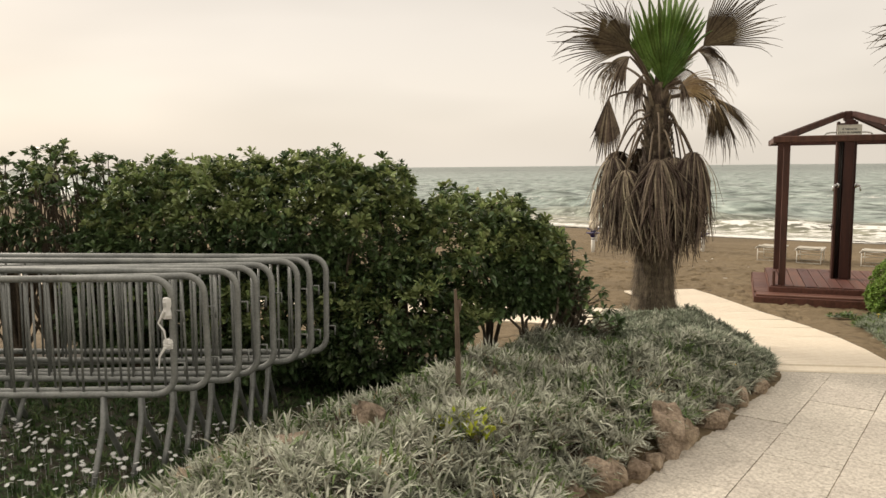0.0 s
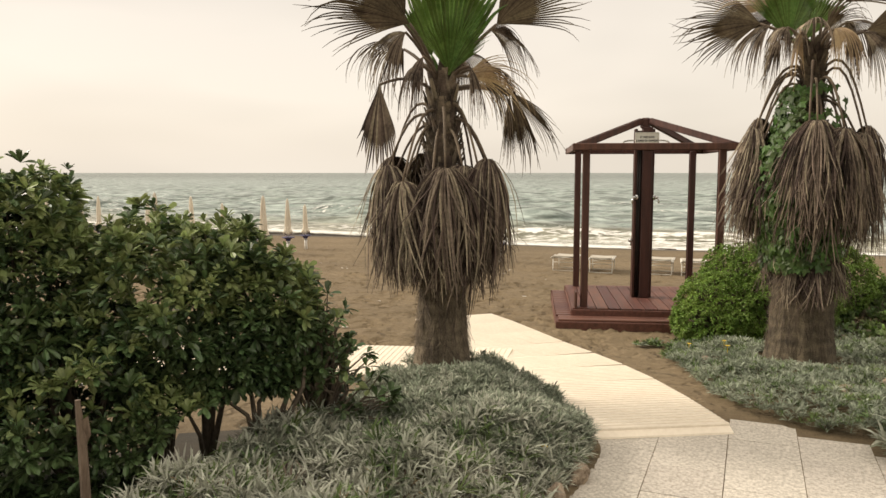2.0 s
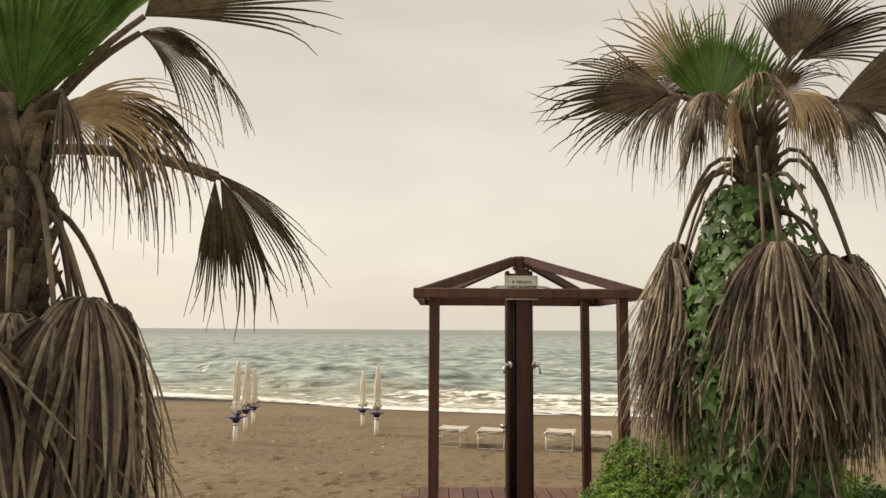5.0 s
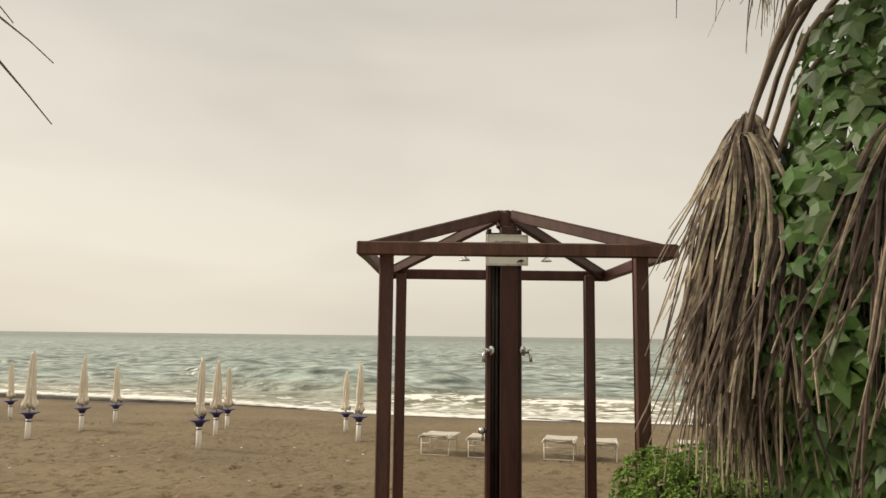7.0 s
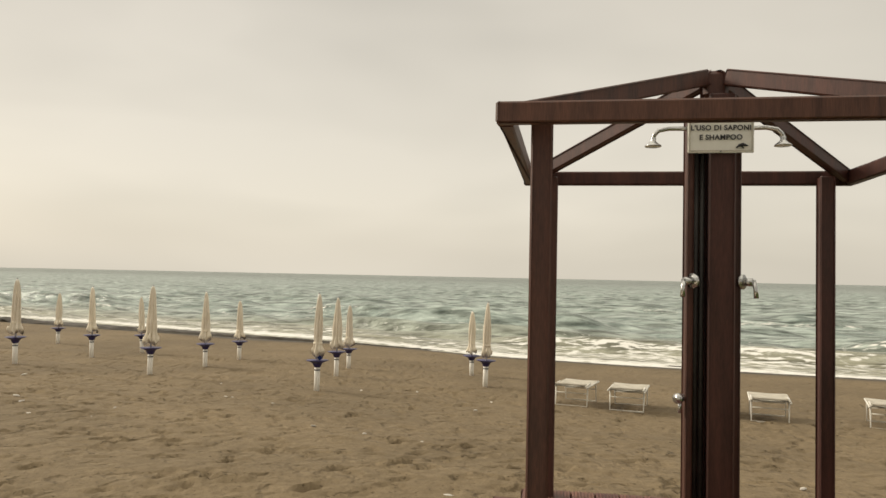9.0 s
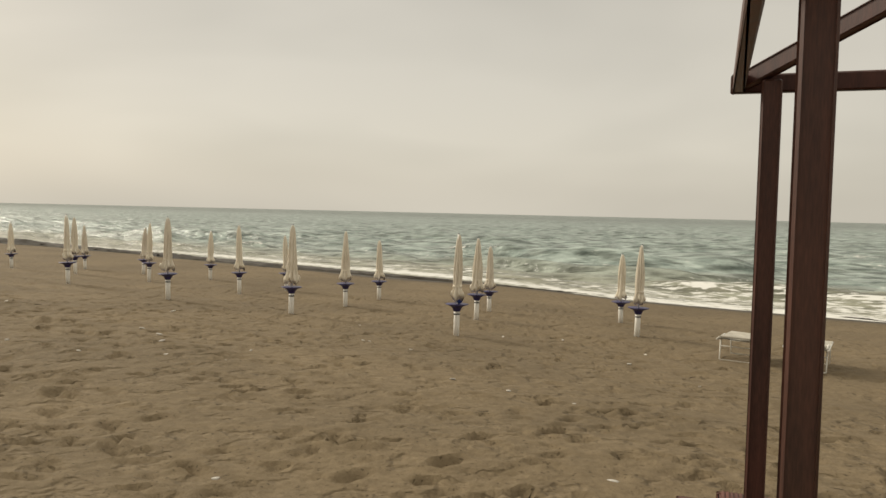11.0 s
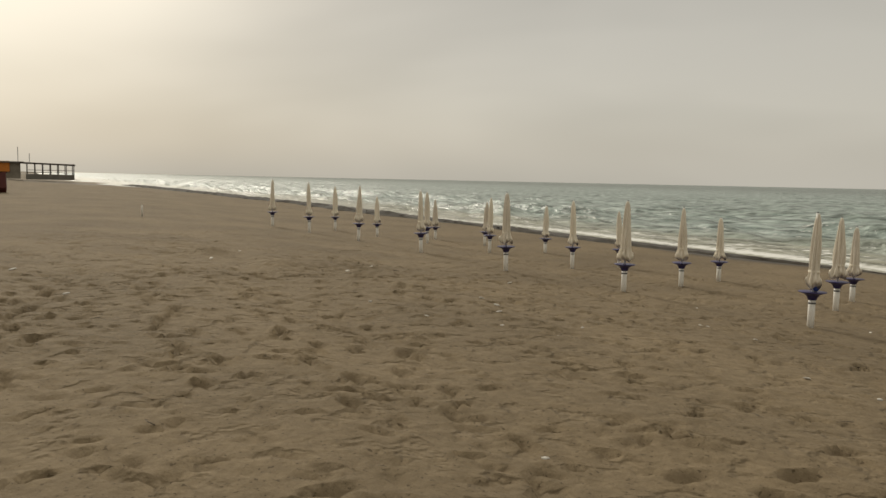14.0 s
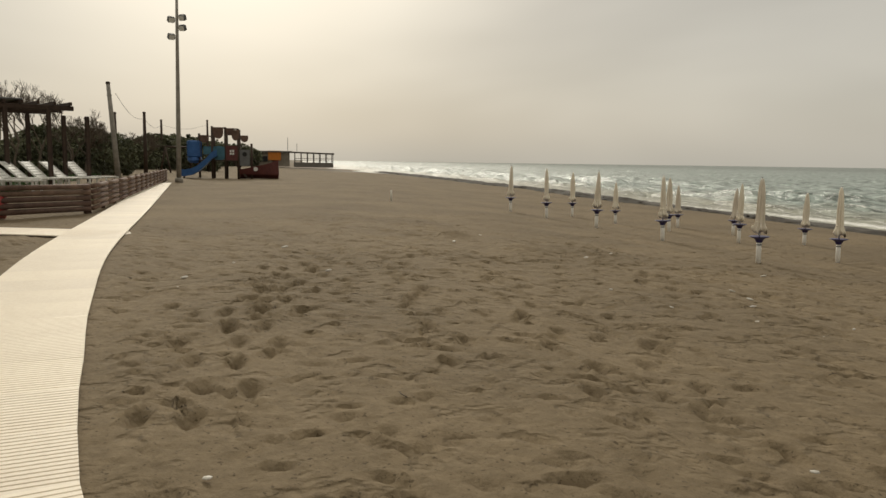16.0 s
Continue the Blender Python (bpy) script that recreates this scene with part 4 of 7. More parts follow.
# ---- palms ----
def frond(origin, way, face, size, spread, n, droop, split=0.5, steps=8, ragged=0.15, seed=0, pleat=0.25, limp=0.0):
    """A fan leaf: n pleated fingers, one web up to split of their length, loose ragged ribbons beyond it."""
    r = random.Random(seed)
    s = Shape()
    a, nn = Vector(way).normalized(), Vector(face)
    side = a.cross(nn).normalized()
    nn = side.cross(a).normalized()
    o, down = Vector(origin), Vector((0, 0, -1))
    phase = r.uniform(0, 6)
    for i in range(n):
        f = (i + 0.5) / n * 2 - 1
        ang = radians(spread) * f
        d = a * math.cos(ang) + side * math.sin(ang)
        L = size * (1 - 0.25 * abs(f) ** 2)
        reach = 1 + r.uniform(-2.2 * ragged, ragged)
        if r.random() < 0.10:
            reach = r.uniform(0.1, 0.5)
        half = radians(spread) / n * 1.07
        wave = 1 + 0.22 * math.sin(4.3 * f + phase)
        sink, soft, lean = r.uniform(0.3, 2.2), r.uniform(0.5, 2.0), r.gauss(0, 0.26)
        kink, broken = r.uniform(0.6, 0.85), r.random() < 0.3
        p, rows = o.copy(), []
        for k in range(steps + 1):
            u = k / steps
            own = max(0.0, (u - split) / (1 - split))
            across = d.cross(nn).normalized()
            w = L * u * math.tan(half) if u <= split else L * split * math.tan(half) * (1 + 0.15 * own) * max(0.0, 1 - own ** 1.6) ** 0.8
            w = max(w, 0.0011)
            bend = nn * w * pleat * (1 if u < split else 1.7)
            rows += [p - across * w - bend * 0.5, p + bend * 0.5, p + across * w - bend * 0.5]
            fall = droop * wave * 0.32 * (0.05 + u ** 1.2) * (1 + own * (sink - 1)) * ((4.0 if broken else 2.0) if u > kink else 1.0)
            fall += limp * wave * (1 - 0.5 * u) * (1 + own * (soft - 1))
            d = (d + down * fall + (side * 0.6 + nn * 0.4) * lean * own).normalized()
            p = p + d * (L / steps) * (1 if u < split else reach)
        faces = []
        for k in range(steps):
            b = k * 3
            faces += [(b, b + 1, b + 4, b + 3), (b + 1, b + 2, b + 5, b + 4)]
        s.add(rows, faces)
    return s


def stalk(a, b, arch, r0=0.02, r1=0.011):
    """A leaf stalk from a to b, arched upwards."""
    a, b = Vector(a), Vector(b)
    pts = [a.lerp(b, k / 7) + Vector((0, 0, arch * math.sin(math.pi * k / 7))) for k in range(8)]
    rs = [r0 + (r1 - r0) * k / 7 for k in range(8)]
    return Shape().tube(pts, rs, 6), (pts[-1] - pts[-2]).normalized()


def trunk_shape(height, prof, seed):
    """A palm trunk: a fibrous core and rows of ragged leaf bases."""
    r = random.Random(seed)
    s = Shape()
    rows = []
    for k in range(26):
        z = height * k / 25
        rows.append((float(np.interp(z, [p[0] for p in prof], [p[1] for p in prof])), z))
    s.lathe(rows, 36, wobble=lambda a, z: 1 + 0.025 * math.sin(9 * a + 3 * z) + 0.02 * math.sin(17 * a - 5 * z) + 0.018 * math.sin(75 * z + 2 * math.sin(2 * a)))
    for k in range(int(height / 0.055)):
        z = 0.03 + k * 0.055
        rad = float(np.interp(z, [p[0] for p in prof], [p[1] for p in prof]))
        if z > height * 0.42:  # old leaf bases under the crown
            for j in range(11):
                a = 2 * math.pi * (j + 0.5 * (k % 2) + r.uniform(-0.2, 0.2)) / 11
                w, h, out = r.uniform(0.02, 0.045), r.uniform(0.08, 0.2), r.uniform(0.02, 0.07)
                c, t = Vector((math.cos(a), math.sin(a), 0)), Vector((-math.sin(a), math.cos(a), 0))
                b = c * rad * 0.98 + Vector((0, 0, z))
                tip = c * (rad + out) + Vector((0, 0, z + h)) + t * r.uniform(-0.03, 0.03)
                s.add([b - t * w, b + t * w, tip + t * w * 0.4, tip - t * w * 0.4, c * (rad + out * 0.6) + Vector((0, 0, z + h * 0.4))], [(0, 1, 4), (1, 2, 4), (2, 3, 4), (3, 0, 4)])
        if z < 0.16:
            continue
        for j in range(90):  # matted hanging fibres
            a = r.uniform(0, 6.283)
            c, t = Vector((math.cos(a), math.sin(a), 0)), Vector((-math.sin(a), math.cos(a), 0))
            w, drop, slant = r.uniform(0.0012, 0.0032), r.uniform(0.05, 0.2), r.gauss(0, 0.05)
            p0 = c * rad * 1.0 + Vector((0, 0, z + r.uniform(0, 0.05)))
            p1 = c * (rad * 1.02 + r.uniform(0.008, 0.03)) + t * slant * 0.4 + Vector((0, 0, z - drop * 0.45))
            p2 = c * (rad * 1.02 + r.uniform(0.0, 0.045)) + t * slant + Vector((0, 0, z - drop))
            s.add([p0 - t * w, p0 + t * w, p1 + t * w, p1 - t * w, p2], [(0, 1, 2, 3), (3, 2, 4)])
    return s


def hanging(end, out, length, half, n, seed, bulge=0.12, tuck=0.10):
    """A dead fan leaf hanging from its stalk: pleated strips, close together above, split and ragged below."""
    r = random.Random(seed)
    out = Vector(out).normalized()
    side = Vector((-out.y, out.x, 0))
    up = Vector((0, 0, 1))
    s = Shape()
    sway = r.uniform(-0.12, 0.12)
    for i in range(n):
        th = radians(-84 + 168 * (i + 0.5) / n + r.uniform(-1.5, 1.5))
        st, ct = math.sin(th), math.cos(th)
        reach = length * (0.74 + 0.26 * ct) * (r.uniform(0.88, 1.08) if r.random() < 0.75 else r.uniform(0.55, 0.92))
        drift, lift, limp = r.gauss(0, 0.09), r.gauss(0, 0.065), r.uniform(0.55, 1.3)
        if r.random() < 0.06:
            continue
        curl = r.gauss(0, 0.005)
        across = side * math.cos(th * 0.75) - out * math.sin(th * 0.75)
        face = out * math.cos(th * 0.75) + side * math.sin(th * 0.75)
        v, f = [], []
        steps = (0.0, 0.05, 0.12, 0.22, 0.36, 0.55, 0.78, 1.0)
        for k, q in enumerate(steps):
            d = q * reach
            grow = 1 - math.exp(-d / 0.17)
            lat = half * st * grow * (1 + 0.12 * q) + drift * q * q + sway * d * 0.5
            o = bulge * (0.2 + 0.8 * ct) * (1 - math.exp(-d / 0.12)) * limp - tuck * q * q - 0.55 * half * st * st * grow + lift * q
            c = Vector(end) + side * (lat + curl * math.sin(7 * q + i)) + out * (o + curl * math.cos(8 * q)) + up * (-d + 0.5 * half * abs(st) * grow + curl * math.sin(9 * q) + 0.03 * math.exp(-((d - 0.05) / 0.05) ** 2))
            w = (0.004 + 2.1 * half * grow / n) * (1 if q < 0.5 else max(0.30, 1 - 1.35 * (q - 0.5)))
            v += [c - across * w - face * w * 0.4, c + face * w * 0.4, c + across * w - face * w * 0.4]
            if k:
                j = 3 * k
                f += [(j - 3, j - 2, j + 1, j), (j - 2, j - 1, j + 2, j + 1)]
        s.add(v, f)
    return s


def skirt(t, hub, rows, seed, length, half, arch, thick=0.012, flare=0.0):
    """Old leaves hanging round the trunk, each on its bent stalk: rows of (way in degrees, distance, height, size)."""
    r = random.Random(seed)
    for k, (a, ro, zt, size) in enumerate(rows):
        a = radians(a + r.uniform(-5, 5))
        out = Vector((math.cos(a), math.sin(a), 0))
        start = Vector(hub) + out * 0.06 + Vector((0, 0, r.uniform(-0.12, 0.04)))
        end = Vector((hub[0], hub[1], 0)) + out * ro + Vector((0, 0, zt))
        sh, d = stalk(start, end, arch * r.uniform(0.8, 1.2), thick, thick * 0.6)
        leaf = part("dead_leaf", hanging(end, out, length * size * r.uniform(0.92, 1.08), half * size, 112, seed * 100 + k, 0.13 * r.uniform(0.7, 1.2), 0.05 * r.uniform(-0.6, 1.6) - flare), M_DEAD, t)
        part("leaf_stalk", sh, M_STALK, leaf, smooth=True)


def live(t, hub, spec, seed):
    """Leaves of the crown: rows of (stalk, blade's way, face, size, half spread, droop, limpness, material)."""
    for k, (reach, way, face, size, spread, droop, limp, mat) in enumerate(spec):
        v = Vector(reach)
        end = Vector(hub) + v
        sh, d = stalk(Vector(hub) + v * 0.06, end, 0.04, 0.017, 0.010)
        leaf = part("palm_leaf" if mat is M_PALMGREEN else "dry_leaf", frond(end, way, face, size, spread, (42 if mat is M_PALMGREEN else 34) if spread > 40 else 18, droop, 0.60 if mat is M_PALMGREEN else 0.28 if limp > 0.1 else 0.42, 10, 0.14 if mat is M_PALMGREEN else 0.2, seed * 50 + k, 0.95, limp), mat, t, "green fan leaf" if mat is M_PALMGREEN else "")
        part("leaf_stalk", sh, M_PALMGREEN if mat is M_PALMGREEN else M_STALK, leaf, smooth=True)


def make_palm_one():
    x, y = 1.745, 6.1
    base = gg(x, y)
    t = thing("palm_tree", "fan palm with a skirt of dead grey-brown leaves beside the walkway", "palm", pose(x, y, base))
    h = 2.62 - base
    part("trunk", trunk_shape(h, [(0, 0.225), (0.12, 0.205), (0.3, 0.178), (0.7, 0.155), (1.1, 0.135), (1.5, 0.095), (h, 0.065)], 5), M_BARK2, t)
    hub = (0, 0, 2.42 - base)
    ring = random.Random(31)
    skirt(t, hub, [(20 + 40 * k, (0.24 if k in (0, 8) else 0.33 if k == 1 else 0.37) * ring.uniform(0.85, 1.15), 2.00 - base + ring.uniform(-0.16, 0.14), ring.uniform(0.86, 1.1)) for k in range(9)], 7, 0.83, 0.265, 0.16)
    skirt(t, (0, 0, 2.3 - base), [(40 * k, 0.30 * ring.uniform(0.8, 1.2), 1.86 - base + ring.uniform(-0.12, 0.16), ring.uniform(0.85, 1.05)) for k in range(9)], 8, 0.74, 0.22, 0.10)
    skirt(t, (0, 0, 2.1 - base), [(52 * k + 15, 0.20, 1.66 - base + ring.uniform(-0.05, 0.05), ring.uniform(0.85, 1.05)) for k in range(7)], 9, 0.50, 0.19, 0.06)
    top = (0, 0, 2.50 - base)
    live(t, top, (
        ((0.03, -0.05, 0.08), (0.08, -0.1, 1), (0.1, -1, 0.05), 0.92, 33, 0.04, 0.0, M_PALMGREEN),
        ((0.10, 0.06, 0.30), (0.2, 0.1, 1), (0.2, -1, 0.2), 0.68, 30, 0.08, 0.0, M_PALMGREEN),
        ((-0.06, 0.08, 0.24), (-0.15, 0.2, 1), (-0.2, -1, 0.2), 0.58, 30, 0.10, 0.0, M_PALMGREEN),
        ((0.03, -0.10, 0.10), (0.1, -0.25, 1), (0, -1, -0.2), 0.42, 42, 0.15, 0.02, M_PALMGREEN),
        ((-0.24, -0.10, 0.42), (-0.86, -0.1, 0.40), (0.15, -1, 0.25), 0.74, 41, 0.25, 0.02, M_BROWNGREEN),
        ((-0.26, -0.04, 0.42), (-0.6, 0.0, 0.8), (0.15, -1, 0.25), 0.60, 41, 0.15, 0.0, M_BROWNGREEN),
        ((-0.27, -0.12, 0.36), (-0.75, -0.2, -0.25), (0.1, -1, 0.5), 0.50, 48, 0.5, 0.22, M_DEAD),
        ((0.36, -0.08, 0.44), (0.75, -0.05, 0.66), (-0.15, -1, 0.25), 0.74, 41, 0.14, 0.01, M_BROWNGREEN),
        ((0.34, 0.02, 0.42), (0.8, 0.1, 0.1), (0.1, -1, 0.5), 0.52, 46, 0.5, 0.18, M_DEAD),
        ((0.14, -0.14, 0.08), (0.85, -0.35, 0.32), (-0.1, -1, 0.75), 0.54, 48, 0.45, 0.12, M_TAN),
        ((0.22, -0.06, 0.14), (0.8, -0.1, 0.05), (0.1, -1, 0.6), 0.56, 50, 0.7, 0.24, M_DEAD),
        ((0.61, 0.46, 0.05), (0.76, -0.12, -0.50), (0.2, -1, 0.1), 0.62, 15, 0.45, 0.04, M_BROWNGREEN),
        ((0.62, 0.45, 0.03), (0.46, -0.08, -0.88), (0.2, -1, 0.1), 0.62, 22, 0.6, 0.10, M_BROWNGREEN),
        ((0.60, 0.44, 0.02), (0.02, -0.05, -1), (0.2, -1, 0), 0.60, 15, 0.4, 0.05, M_BROWNGREEN),
        ((-0.16, -0.16, 0.20), (-0.45, -0.4, -0.6), (0.2, -0.8, 0.5), 0.46, 30, 0.5, 0.3, M_DEAD),
        ((0.15, -0.18, 0.14), (0.35, -0.4, -0.7), (-0.1, -0.8, 0.5), 0.42, 28, 0.5, 0.3, M_DEAD),
        ((-0.22, 0.32, 0.32), (-0.4, 0.7, 0.4), (0.3, 0.6, 1), 0.65, 50, 0.6, 0.25, M_DEAD),
        ((0.18, 0.34, 0.28), (0.4, 0.7, 0.3), (-0.3, 0.6, 1), 0.65, 50, 0.6, 0.3, M_DEAD),
        ((-0.18, -0.16, 0.14), (-0.5, -0.5, 0.0), (0.2, -0.6, 0.9), 0.42, 44, 0.6, 0.36, M_DEAD),
    ), 3)
    # one folded leaf on a long bowed stalk
    sh, d = stalk((0, 0, 2.45 - base), (-0.44, -0.08, 2.52 - base), 0.08, 0.014, 0.008)
    leaf = part("dead_leaf", frond((-0.44, -0.08, 2.52 - base), (-0.05, 0, -1), (-0.6, -1, 0), 0.60, 24, 20, 0.2, 0.6, 8, 0.2, 71, 0.7), M_DEAD, t)
    part("leaf_stalk", sh, M_STALK, leaf, smooth=True)
    return t


def vine_leaves(n, seed, reach):
    """Lobed leaves laid over the trunk side that faces the path."""
    r = random.Random(seed)
    s = Shape()
    for k in range(n):
        a, z, rad = reach(r)
        out = Vector((math.cos(a), math.sin(a), 0))
        c = out * rad + Vector((0, 0, z))
        size = r.uniform(0.032, 0.074)
        n_ = (out + Vector((r.uniform(-0.5, 0.5), r.uniform(-0.5, 0.5), r.uniform(-0.1, 0.7)))).normalized()
        down = (Vector((0, 0, -1)) + Vector((r.uniform(-0.5, 0.5), r.uniform(-0.5, 0.5), 0)))
        down = (down - n_ * down.dot(n_)).normalized()
        side = down.cross(n_)
        ring = []
        for ang, q in ((180, 0.15), (140, 0.75), (105, 0.55), (75, 0.95), (40, 0.55), (0, 1.15), (-40, 0.55), (-75, 0.95), (-105, 0.55), (-140, 0.75)):
            w = radians(ang)
            ring.append(c + (down * math.cos(w) + side * math.sin(w)) * size * q + n_ * (-0.18 * size * (q > 0.7)))
        s.add([c + n_ * 0.12 * size] + ring, [(0, i + 1, (i + 1) % 10 + 1) for i in range(10)])
    return s


def make_palm_two():
    x, y = 4.96, 6.6
    base = gg(x, y) - 0.02
    t = thing("palm_tree", "stout fan palm hung with dead leaves and overgrown with green vine", "palm", pose(x, y, base) @ Matrix.Diagonal((0.93, 0.93, 0.96, 1)))
    h = 3.1 - base
    part("trunk", trunk_shape(h, [(0, 0.33), (0.15, 0.29), (0.4, 0.265), (0.9, 0.25), (1.4, 0.25), (1.75, 0.15), (2.05, 0.095), (h, 0.07)], 15), M_BARK, t)
    hub = (0, 0, 2.86 - base)
    ring = random.Random(41)
    skirt(t, hub, [(198 + a, 0.45 * ring.uniform(0.9, 1.1), 2.35 - base + ring.uniform(-0.10, 0.08), ring.uniform(0.92, 1.08)) for a in (34, 66, 100, 140, 180, 220, 255, 285, 312)], 17, 0.84, 0.25, 0.26, 0.014, 0.03)
    skirt(t, (0, 0, 2.7 - base), [(198 + a, 0.42 * ring.uniform(0.9, 1.1), 2.18 - base + ring.uniform(-0.10, 0.08), ring.uniform(0.9, 1.05)) for a in (50, 84, 120, 160, 200, 240, 270, 298, 325)], 19, 0.80, 0.23, 0.18, 0.013)
    skirt(t, (0, 0, 2.5 - base), [(198 + a, 0.34, 1.98 - base + ring.uniform(-0.06, 0.06), ring.uniform(0.85, 1.05)) for a in (20, 62, 105, 150, 195, 240, 285, 318, 345)], 18, 0.66, 0.20, 0.10)
    skirt(t, (0, 0, 2.8 - base), [(198 + a, ro, zt - base, 1.0) for a, ro, zt in ((290, 0.44, 2.48), (308, 0.46, 2.38), (326, 0.44, 2.24), (38, 0.46, 2.42))], 20, 0.78, 0.25, 0.20, 0.013, 0.15)
    skirt(t, (0, 0, 1.6 - base), [(40 * k + 10, 0.25, 1.28 - base + ring.uniform(-0.12, 0.12), ring.uniform(0.8, 1.1)) for k in range(9)], 24, 0.34, 0.13, 0.04, 0.012)
    top = (0, 0, 2.98 - base)
    r, d = Vector((0.78, -0.63, 0)), Vector((0.63, 0.78, 0))

    def w(right, back, up):
        return r * right + d * back + Vector((0, 0, up))

    live(t, top, (
        (w(-0.20, -0.10, 0.16), w(-0.05, -0.12, 1), w(0, -1, 0.1), 0.62, 42, 0.05, 0.0, M_PALMGREEN),
        (w(-0.06, 0.05, 0.18), w(0.25, 0.1, 1), w(0, -1, 0.2), 0.52, 40, 0.08, 0.0, M_PALMGREEN),
        (w(-0.44, -0.10, 0.32), w(-0.95, -0.1, 0.16), w(0.15, -1, 0.4), 0.76, 46, 0.22, 0.03, M_BROWNGREEN),
        (w(-0.36, 0.0, 0.44), w(-0.45, 0.0, 0.85), w(0.15, -1, 0.4), 0.58, 56, 0.35, 0.06, M_TAN),
        (w(-0.36, -0.15, 0.28), w(-0.75, -0.25, -0.1), w(0.1, -1, 0.6), 0.58, 50, 0.6, 0.26, M_DEAD),
        (w(-0.20, -0.28, 0.24), w(-0.3, -0.7, 0.1), w(0.1, -0.8, 0.8), 0.52, 54, 0.6, 0.34, M_DEAD),
        (w(0.18, 0.0, 0.46), w(0.28, 0.0, 1), w(-0.2, -1, 0.2), 0.62, 44, 0.06, 0.0, M_BROWNGREEN),
        (w(0.22, 0.04, 0.46), w(0.85, 0.0, 0.5), w(-0.2, -1, 0.2), 0.66, 30, 0.30, 0.03, M_DEAD),
        (w(0.40, -0.06, 0.20), w(0.95, -0.05, 0.22), w(-0.1, -1, 0.4), 0.84, 42, 0.22, 0.02, M_BROWNGREEN),
        (w(0.38, -0.10, 0.18), w(0.85, -0.2, -0.25), w(0.1, -1, 0.6), 0.60, 50, 0.6, 0.24, M_DEAD),
        (w(0.16, -0.26, 0.20), w(0.45, -0.6, 0.1), w(0.1, -0.8, 0.8), 0.56, 52, 0.6, 0.36, M_TAN),
        (w(0.0, -0.24, 0.26), w(0.0, -0.6, 0.4), w(0, -0.8, 0.7), 0.54, 56, 0.5, 0.28, M_DEAD),
        (w(0.10, -0.10, 0.22), w(0.6, -0.4, 0.8), w(0, -0.8, 0.7), 0.48, 50, 0.6, 0.12, M_BROWNGREEN),
        (w(-0.26, -0.20, 0.16), w(-0.5, -0.4, -0.5), w(0.1, -0.8, 0.6), 0.50, 42, 0.5, 0.34, M_DEAD),
        (w(-0.10, -0.24, 0.20), w(-0.12, -0.5, -0.6), w(0.1, -0.9, 0.5), 0.46, 30, 0.5, 0.34, M_TAN),
        (w(0.26, -0.20, 0.16), w(0.5, -0.4, -0.5), w(-0.1, -0.8, 0.6), 0.50, 42, 0.5, 0.34, M_DEAD),
        (w(-0.30, 0.10, 0.36), w(-0.8, 0.1, 0.5), w(0.1, -0.9, 0.5), 0.66, 48, 0.4, 0.12, M_DEAD),
        (w(-0.2, 0.3, 0.4), w(-0.4, 0.6, 0.5), w(0.2, 0.7, 0.9), 0.7, 50, 0.5, 0.2, M_DEAD),
        (w(0.25, 0.34, 0.35), w(0.4, 0.7, 0.3), w(0.2, 0.7, 0.9), 0.7, 50, 0.5, 0.25, M_DEAD),
    ), 13)
    face = radians(198)  # the side towards the path

    def on_trunk(q):
        z = q.uniform(0.90, 1.95) if q.random() < 0.80 else q.uniform(1.8, 2.45)
        wide = 0.55 if z < 1.8 else 0.9
        return face - 0.05 + q.gauss(0.0, wide), z, 0.33 + (0.22 * math.exp(-((z - 1.65) / 0.55) ** 2) - 0.12 * (z > 1.95)) * q.uniform(0.5, 1.0)

    def round_foot(q):
        return face + q.uniform(-0.3, 1.5), q.uniform(1.0, 1.35) + 0.1 * q.random(), q.uniform(0.33, 0.47)

    tagged(part("vine", vine_leaves(130, 6, round_foot), M_IVY, t, "dark vine leaves under the dead skirt"), kind="stuff")
    tagged(part("vine", vine_leaves(1250, 4, on_trunk), M_IVY, t, "bright green lobed vine leaves"), kind="stuff")
    return t


make_palm_one()
make_palm_two()


